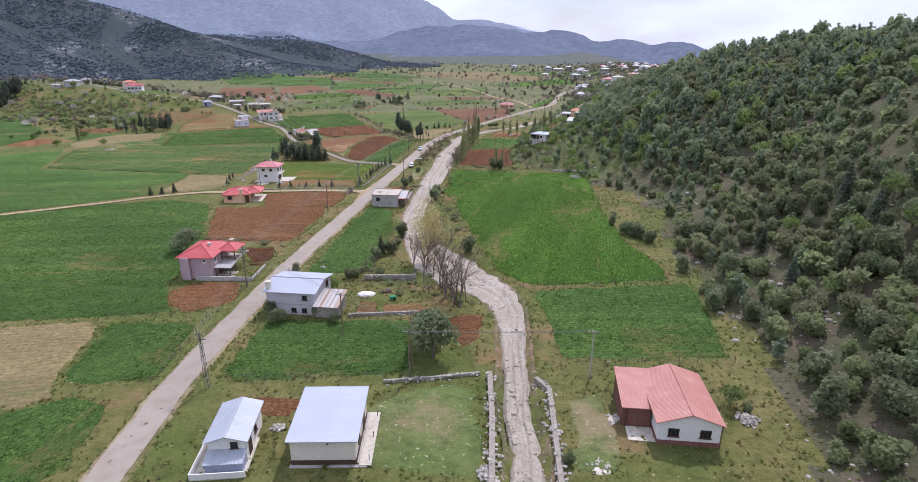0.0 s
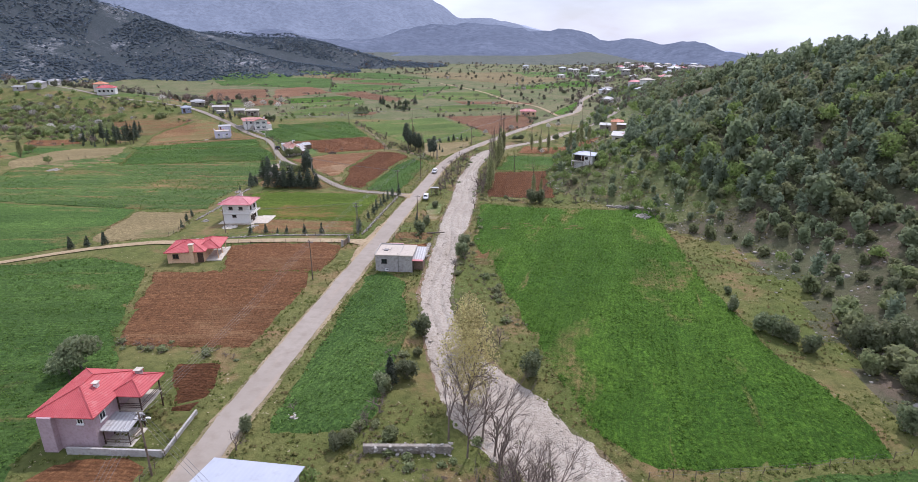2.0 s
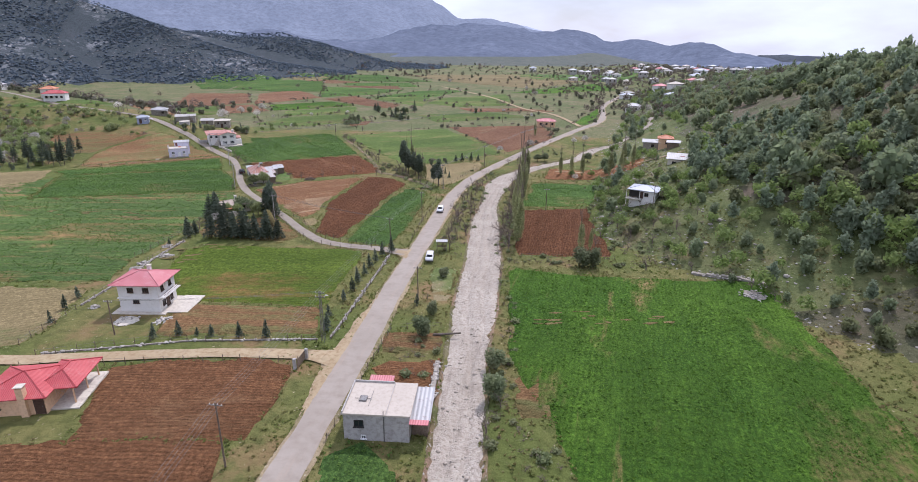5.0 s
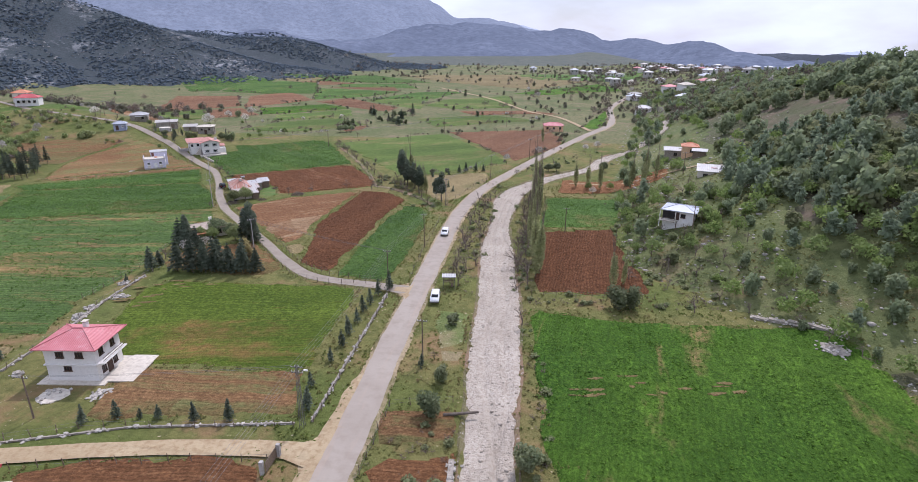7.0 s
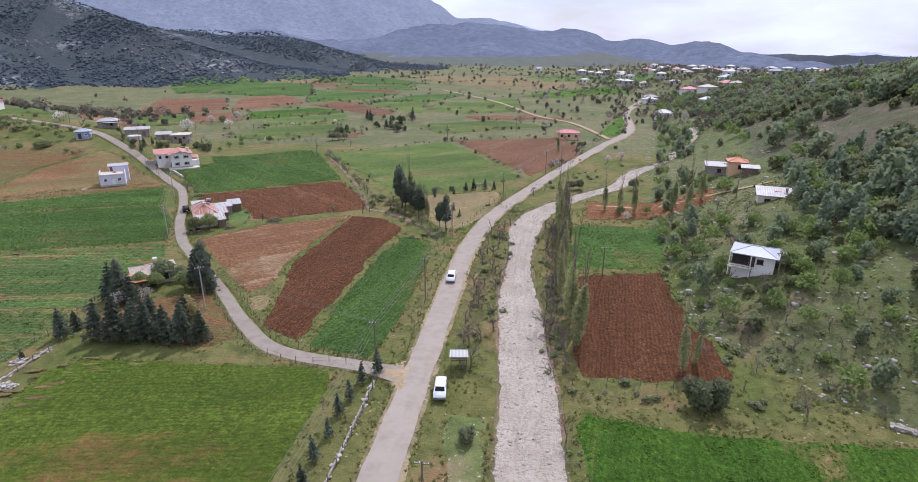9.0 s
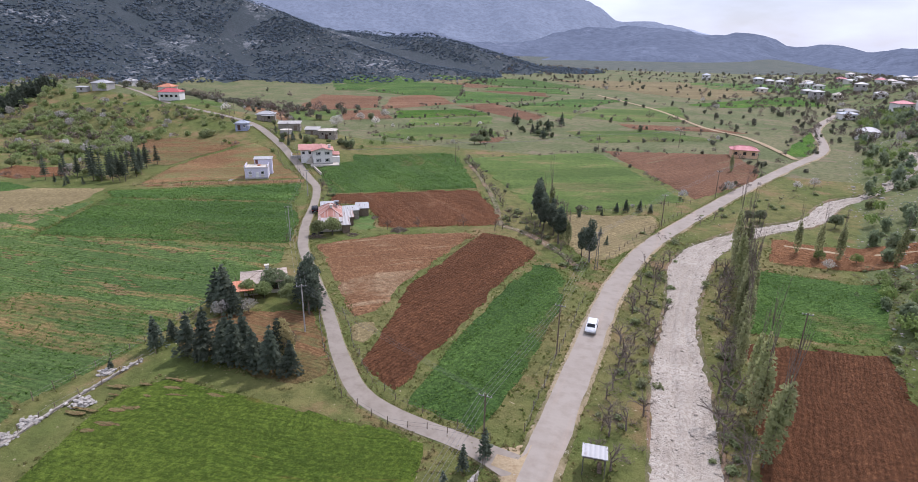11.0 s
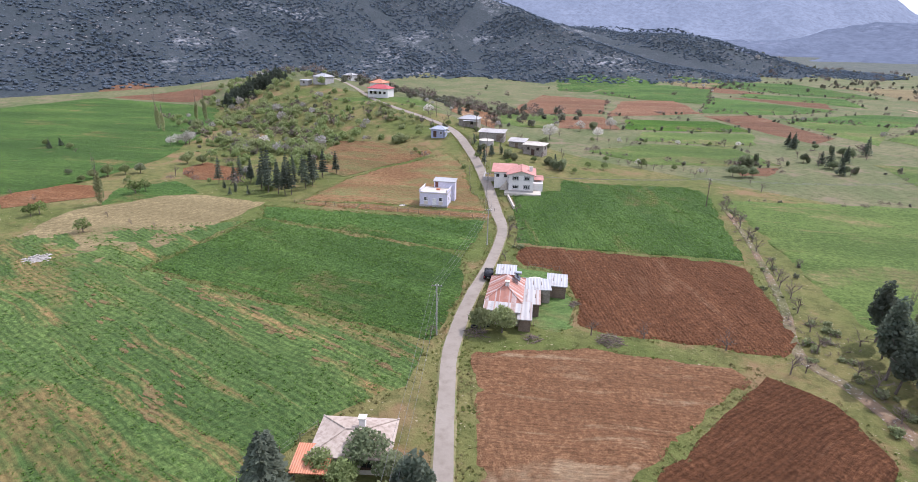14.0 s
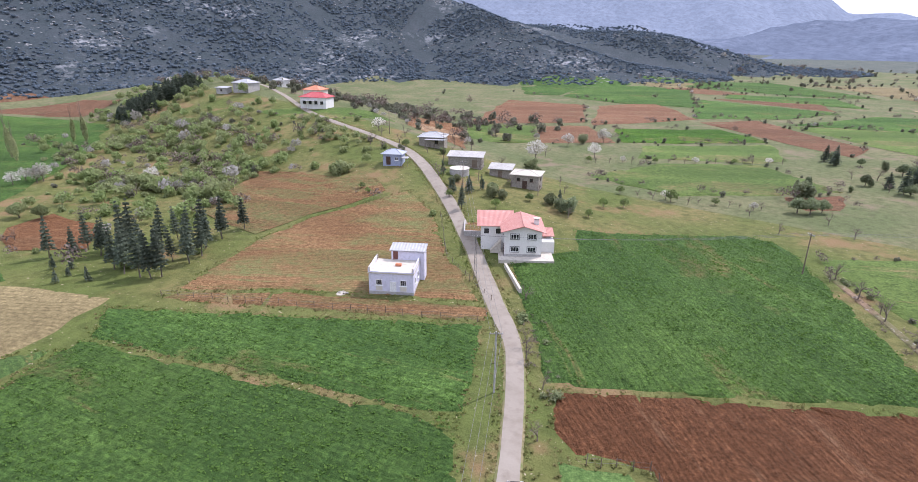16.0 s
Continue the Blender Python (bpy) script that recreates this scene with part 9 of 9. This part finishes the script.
rubble_wall([(-112.2, 196), (-113.2, 211), (-115, 221), (-115.8, 234)], "long low boundary wall of field stones", 0.3, 0.4, 4)
rubble_wall([(-104.5, 179.0), (-84, 186.6), (-63.6, 190.4)], "low kerb wall along the farm track", 0.25, 0.3, 3)
rubble_wall([(-61.6, 191), (-61.9, 212), (-62.2, 232)], "low wall between garden and road", 0.4, 0.28, 3)
rubble_wall([(-41.6, 176), (-42.4, 186)], "rough bank of stones beside the stream", 0.6, 0.9, 8)
rubble_wall([(6, 232), (14, 228), (19, 224)], "tumbled terrace wall at the foot of the slope", 0.5, 1.2, 8)


def heap(x, y, r, n, label, mats=None, high=0.5):
    """A heap of stones or rubble."""
    rng = random.Random(int(abs(x * 13 + y * 5)))
    x0, y0 = x * K, y * K
    z0 = ground_z(x0, y0)
    ob = thing("stone_heap", label, "stone heap", pose(x0, y0, z0), "stone heaps")
    base = bmesh.new()
    bmesh.ops.create_icosphere(base, subdivisions=2, radius=1.0)
    for v in base.verts:
        v.co = Vector((v.co.x * r * 0.8, v.co.y * r * 0.8, v.co.z * high * 0.7)) * rng.uniform(0.85, 1.1)
    part("heap_core", base, mats or STONE, ob)
    for _ in range(n):
        w, d = rng.uniform(0, 6.28), r * math.sqrt(rng.random()) * rng.uniform(0.8, 1.15)
        st = new("stone", STONES[rng.randrange(4)])
        st.parent = ob
        s = rng.uniform(0.25, 0.65)
        st.matrix_basis = pose(d * math.cos(w), d * math.sin(w), max(0, high * (1 - d / r)) + 0.05, 0, 0, rng.uniform(0, 360)) @ Matrix.Diagonal((s, s, s, 1))


for hx, hy, hr, hn in [(-113.3, 223.1, 1.4, 34), (-115.4, 217.9, 1.2, 30), (-114.7, 214.3, 1.5, 34), (-117.3, 229.6, 1.1, 26), (-109.0, 195.5, 1.0, 20)]:
    heap(hx, hy, hr, hn, "heap of pale picked field stones")
heap(-99.5, 191.4, 2.4, 14, "flat heap of pale builder's sand", CONCRETE, 0.45)
heap(-93.2, 192.8, 1.6, 24, "pale stone rubble beside the terrace", None, 0.3)
heap(30.0, 69.0, 1.5, 46, "dark stacked heap of stones near the house", FIELDSTONE, 0.7)
heap(9.4, 57.0, 1.7, 16, "bare patch with pale rubble", CONCRETE, 0.2)
heap(11.6, 66.6, 1.3, 14, "pale broken paving in the grass", CONCRETE, 0.15)
heap(-32.2, 58.4, 0.9, 24, "white rubbish and rubble by the house wall", SHEET, 0.3)
heap(-4.2, 54.0, 1.2, 30, "tumbled pale stones at the wall end", None, 0.5)
heap(-47.0, 113.6, 1.0, 10, "small heap of red earth", OCHRE, 0.35)


def brushwood(x, y, r, n, high, label):
    """A heap of cut branches thrown across one another."""
    rng = random.Random(int(abs(x) * 10))
    x0, y0 = x * K, y * K
    ob = thing("brushwood_pile", label, "brushwood", pose(x0, y0, ground_z(x0, y0)), "brushwood piles")
    for k in range(n):
        w, d = rng.uniform(0, 6.28), r * rng.random() ** 0.6
        z = high * (1 - d / r) * rng.uniform(0.3, 1.1) + 0.06
        a = rng.uniform(0, 6.28)
        h = rng.uniform(0.4, 1.0) * (0.5 + 0.3 * r)
        cx, cy = d * math.cos(w), d * math.sin(w)
        low, top = z - rng.uniform(0, 0.12), z + rng.uniform(0, 0.25)
        stick = rod((cx - h * math.cos(a), cy - h * math.sin(a), low), (cx + h * math.cos(a), cy + h * math.sin(a), top), rng.uniform(0.03, 0.085), 0.025, 5)
        part("branch", stick, (WOOD, WOOD, BARK)[k % 3], ob)


brushwood(-122.6, 311.4, 1.1, 30, 0.4, "cut logs and branches beside the wooden shed")
brushwood(-111.6, 304.8, 1.8, 80, 0.9, "brown heap of cut branches at the field corner")
brushwood(-120.0, 296.6, 1.3, 36, 0.4, "scattered boards and branches on the grass")
brushwood(-127.2, 291.6, 1.6, 44, 0.4, "brown brushwood and litter beneath the farm tree")
heap(-206.6, 250.0, 3.0, 60, "large pale heap of field stones", None, 0.6)
heap(-189.0, 328.6, 1.0, 8, "pale heap of sand on ochre soil", CONCRETE, 0.25)
heap(16.0, 221.5, 3.0, 70, "old tumbled terrace stones on grass", FIELDSTONE, 0.5)


def clutter():
    """Loose things in the yards."""
    w = thing("wood_pile", "pile of firewood logs in the yard", "wood pile", pose(-29.5 * K, 103 * K, land(-29.5 * K, 103 * K), 0, 0, 30))
    rng = random.Random(5)
    for k in range(26):
        x, z = rng.uniform(-1, 1), 0.12 + 0.11 * (k // 8)
        part("log", rod((x, rng.uniform(-0.9, -0.5), z), (x + rng.uniform(-0.3, 0.3), rng.uniform(0.5, 0.9), z + rng.uniform(-0.05, 0.1)), 0.08, 0.07, 6), WOOD, w)
    g = thing("garden_cart", "green plastic garden cart on the grass", "garden cart", pose(-27.0 * K, 99.5 * K, land(-27 * K, 99.5 * K), 0, 0, 20))
    part("tub", boxed(0, 0, 0.3, 1.1, 0.7, 0.45, 0.05), PLASTICG, g)
    for s in (-1, 1):
        part("wheel", rod((0.3, s * 0.36, 0.22), (0.3, s * 0.44, 0.22), 0.22, 0.22, 12), TYRE, g)
    part("grip", rod((-0.55, 0, 0.6), (-1.1, 0, 0.85), 0.025), IRON, g)
    t = thing("plastic_sheet", "crumpled white plastic sheet over a heap", "plastic sheet", pose(-33.0 * K, 101 * K, land(-33 * K, 101 * K), 0, 0, 10))
    bm = bmesh.new()
    bmesh.ops.create_icosphere(bm, subdivisions=3, radius=1.0)
    for v in bm.verts:
        k = 1 + 0.22 * noise.noise(v.co * 2.1)
        v.co = Vector((v.co.x * 1.7 * k, v.co.y * 1.1 * k, max(-0.2, v.co.z * 0.55 * k)))
    part("sheet", bm, SHEET, t, "", True)
    d = thing("log", "fallen bleached log across the stream edge", "log", pose(-42.5 * K, 195.2 * K, ground_z(-42.5 * K, 195.2 * K) + 0.3, 0, 0, 10))
    part("stem", rod((-2.2, 0, 0), (2.2, 0.2, 0.15), 0.22, 0.14, 8), BARK, d)
    part("branch", rod((0.6, 0.1, 0.1), (1.4, 0.9, 0.6), 0.06, 0.03, 5), BARK, d)
    for x, y, turn in ((-127.8, 294.6, 0), (-128.8, 293.0, 30)):
        ty = thing("old_tyre", "old black tyre lying in the farmyard", "tyre", pose(x * K, y * K, land(x * K, y * K) + 0.12, 0, 0, turn))
        bm = bmesh.new()
        for i in range(14):
            a, b = 2 * math.pi * i / 14, 2 * math.pi * (i + 1) / 14
            add_rod(bm, (0.42 * math.cos(a), 0.42 * math.sin(a), 0), (0.42 * math.cos(b), 0.42 * math.sin(b), 0), 0.13, 0.13, 6)
        part("ring", bm, TYRE, ty, "", True)
    p = thing("stick_pile", "leaning bundle of poles and branches", "stick pile", pose(-123.6 * K, 299.2 * K, land(-123.6 * K, 299 * K), 0, 0, 40))
    for k in range(22):
        a = rng.uniform(-1.3, 1.3)
        part("stick", rod((a, rng.uniform(-0.6, -0.2), 0), (a + rng.uniform(-0.4, 0.4), rng.uniform(0.2, 0.5), rng.uniform(1.2, 1.9)), 0.04, 0.025, 4), WOOD, p)
    gate = thing("gate_pillar", "concrete gate pillars at the farm track", "gate", pose(-63.2 * K, 182.6 * K, land(-63.2 * K, 182.6 * K)))
    for dx in (-0.9, 0.9):
        part("pillar", boxed(dx * 0.3, dx * 1.6, -0.2, 0.4, 0.4, 1.9), RENDERED, gate)
    part("leaf", boxed(0.1, 0, 0.2, 0.06, 2.6, 1.3), WOOD, gate)


clutter()

# ---- stones of the stream, grass and weeds, bushes of the verges ----
def stream_stones():
    rng = random.Random(31)
    rows = []
    for _ in range(6500):
        x, y, z, u = BED[rng.randrange(len(BED))]
        if u < 0.75 and rng.random() < 0.35:
            continue
        size = 0.10 + abs(rng.gauss(0, 0.13)) + (rng.uniform(0.2, 0.6) if rng.random() < 0.035 else 0)
        rows.append((x + rng.uniform(-0.3, 0.3), y + rng.uniform(-0.5, 0.5), z + 0.02, rng.uniform(0, 6.28), size, rng.uniform(0.6, 1.1)))
    scatter_mesh("stream_stones", STONES, COBBLE, rows, "bleached stones and cobbles along the stream bed", "stones")


stream_stones()


def hill_rocks():
    rng = random.Random(33)
    rows = []
    while len(rows) < 2600:
        y = rng.uniform(40, 520)
        foot = lerp_table(y, FOOT)
        x = foot + abs(rng.gauss(0, 34)) - 3
        if noise.noise((x * 0.06, y * 0.06, 2)) + rng.uniform(-0.3, 0.3) > 0.0:
            rows.append((x * K, y * K, land(x * K, y * K), rng.uniform(0, 6.28), rng.uniform(0.25, 0.8) + (0.9 if rng.random() < 0.05 else 0), rng.uniform(0.5, 1.0)))
    scatter_mesh("hill_stones", STONES, STONE, rows, "grey stones strewn over the hillside", "stones")


hill_rocks()


def tuft_mesh(seed, n=7, tall=0.45):
    rng = np.random.default_rng(seed)
    centres = np.stack([rng.normal(0, 0.16, n), rng.normal(0, 0.16, n), np.full(n, tall * 0.4)], 1)
    along = np.stack([rng.normal(0, 1.0, n), rng.normal(0, 1.0, n), 0.35 * np.ones(n)], 1)
    verts, faces = leaves(rng, centres, tall * 0.5, 0.0, along)
    me = bpy.data.meshes.new("tuft")
    me.from_pydata(verts.tolist(), [], faces.tolist())
    me.materials.append(TUFT)
    return me


def edge_growth():
    """Weeds and tufts along field edges, fences, roads and over the rough grass."""
    rng = random.Random(35)
    tufts = []
    rings = [corners for _, _, _, corners in FIELDS if max(p[1] for p in corners) < 400 and min(p[0] for p in corners) > -230]
    for ring in rings:
        for (ax, ay), (bx, by) in zip(ring, [*ring[1:], ring[0]]):
            for _ in range(int(math.hypot(bx - ax, by - ay) * 2.2)):
                s = rng.random()
                tufts.append((ax + (bx - ax) * s + rng.gauss(0, 0.45), ay + (by - ay) * s + rng.gauss(0, 0.45), rng.uniform(0.25, 0.75)))
    for line, off in ((ROAD, 2.7), (LANE, 1.6)):
        pts = curve_points(line, 0.5)
        for a, b in zip(pts, pts[1:]):
            if a[1] > 420:
                continue
            d = (b - a)[:2]
            d = d / (np.linalg.norm(d) + 1e-9)
            for s in (-1, 1):
                for _ in range(2):
                    o = s * (a[2] + abs(rng.gauss(0.35, 0.7)))
                    tufts.append((a[0] + d[1] * o, a[1] - d[0] * o, rng.uniform(0.25, 0.7)))
    while len(tufts) < 30000:
        x, y = rng.uniform(-70, 42), rng.uniform(40, 330)
        if noise.noise((x * 0.1, y * 0.1, 6)) + rng.uniform(-0.4, 0.4) > -0.05 and not any(inside(x, y, r) for r in rings) and abs(x + 55) > 3.2:
            tufts.append((x, y, rng.uniform(0.25, 0.9)))
    rows = [(x * K, y * K, ground_z(x * K, y * K), rng.uniform(0, 6.28), s, rng.uniform(0.6, 1.2)) for x, y, s in tufts]
    scatter_mesh("grass", [tuft_mesh(k) for k in range(5)], TUFT, rows, "tufts of grass and weeds along edges", "grass")


edge_growth()


def crop_plants():
    """Clumps of young crop in rows on the fields along the way, thinner where the soil is poor."""
    rng = random.Random(39)
    rows = {"wheat": [], "lush": []}
    for kind, mat, turn, corners in FIELDS:
        if mat not in (WHEAT, LUSH, STRIPED) or max(p[1] for p in corners) > 410 or min(p[0] for p in corners) < -226:
            continue
        c, s = math.cos(radians(turn)), math.sin(radians(turn))
        local = [(x * K * c + y * K * s, -x * K * s + y * K * c) for x, y in corners]
        u0, u1, v0, v1 = min(p[0] for p in local), max(p[0] for p in local), min(p[1] for p in local), max(p[1] for p in local)
        n = int((u1 - u0) * (v1 - v0) * (3.0 if mat is not STRIPED else 1.6))
        for _ in range(n):
            u = rng.uniform(u0, u1)
            v = round(rng.uniform(v0, v1) / 0.75) * 0.75 + rng.gauss(0, 0.12)
            if not inside(u, v, local):
                continue
            d = noise.noise((u * 0.05, v * 0.3, 1)) + 0.7 * noise.noise((u * 0.3, v * 0.3, 7))
            if d + rng.uniform(-0.5, 0.5) < -0.12:
                continue
            x, y = u * c - v * s, u * s + v * c
            rows["lush" if mat is LUSH else "wheat"].append((x, y, land(x, y) + 0.2, rng.uniform(0, 6.28), rng.uniform(0.35, 0.85), rng.uniform(0.5, 0.9)))
    for kind, mat in (("wheat", CROP_LEAF), ("lush", LUSH_LEAF)):
        scatter_mesh("crop", [tuft_mesh(20 + k, 4, 0.45) for k in range(4)], mat, rows[kind], "rows of young green crop plants", "crop")


crop_plants()


def bank_brush():
    """Leafless brush and brambles on the stream banks, gullies and hedges."""
    rng = random.Random(37)
    rows = []
    def along(line, n, spread):
        pts = curve_points(line, 1.5)
        for _ in range(n):
            p = pts[rng.randrange(len(pts))]
            x, y = p[0] + rng.gauss(0, spread), p[1] + rng.gauss(0, spread)
            rows.append((x * K, y * K, ground_z(x * K, y * K) - 0.1, rng.uniform(0, 6.28), rng.uniform(0.25, 0.6), rng.uniform(0.7, 1.1)))
    along([(-37.5, 236, 1), (-36.5, 260, 1), (-36.8, 285, 1), (-36, 312, 1)], 150, 1.1)
    along([(-33, 168, 1), (-32.5, 180, 1), (-32.0, 196, 1), (-34.6, 222, 1)], 60, 0.8)
    along([(-92, 336, 1), (-84, 324, 1), (-75, 312, 1), (-66, 298, 1)], 110, 1.6)
    along([(-128, 392, 1), (-112, 366, 1), (-98, 340, 1), (-88, 318, 1)], 70, 1.2)
    along([(-21, 124, 1), (-19, 112, 1), (-16, 102, 1)], 90, 2.0)
    along([(-18, 145, 1), (-24, 160, 1), (-29, 172, 1)], 60, 1.0)
    along([(-37, 112, 1), (-36, 120, 1), (-37, 132, 1)], 40, 1.0)
    along([(-34, 108, 1), (-24, 106, 1)], 40, 1.4)
    along([(-33, 233, 1), (-15, 234.5, 1), (2, 236, 1)], 60, 1.2)
    along([(-10, 285, 1), (-8, 262, 1), (-9, 244, 1)], 90, 2.2)
    along([(-4, 250, 1), (6, 245, 1), (14, 236, 1)], 90, 5.0)
    along([(4, 290, 1), (10, 320, 1), (14, 350, 1)], 120, 7.0)
    along([(-84, 128.5, 1), (-72, 127.6, 1), (-62, 128, 1)], 40, 0.8)
    along([(-147, 326, 1), (-156, 336, 1), (-162, 344, 1)], 30, 0.9)
    along([(-50.5, 246, 1), (-49.5, 270, 1), (-49, 300, 1)], 80, 1.3)
    along([(-46.8, 236, 1), (-46.5, 260, 1), (-47, 290, 1), (-46, 305, 1)], 55, 0.8)
    along([(-52.6, 330, 1), (-44, 322, 1), (-47, 312, 1)], 50, 1.5)
    along([(-6, 330, 1), (0, 300, 1), (2, 270, 1), (0, 245, 1)], 130, 5.0)
    along([(-46, 180, 1), (-46, 190, 1)], 30, 2.0)
    along([(-45, 345, 1), (-20, 380, 1), (0, 420, 1)], 60, 3.0)
    scatter_mesh("brush", [branch_mesh("t", TWIG, 190 + k, 4.0, 0.8, 3, 0.07, 4, 0.25) for k in range(4)], TWIG, rows, "leafless brush along stream banks and hedges", "brush")
    leafy = [(x + rng.uniform(-1, 1), y + rng.uniform(-1, 1), ground_z(x, y) - 0.1, t, s * 1.1, h * 0.8) for x, y, _, t, s, h in rows[::5]]
    scatter_mesh("undergrowth", [crown_mesh("t", OAK, ROUND, 110, 0.34, 200 + k, 0.6) for k in range(3)], OAK, leafy, "low grey-green undergrowth along the banks", "undergrowth")


bank_brush()

# the patterns for the plants are not part of the place
for stock in STOCK.values():
    for ob in stock:
        for o in (*ob.children_recursive, ob):
            bpy.data.objects.remove(o)
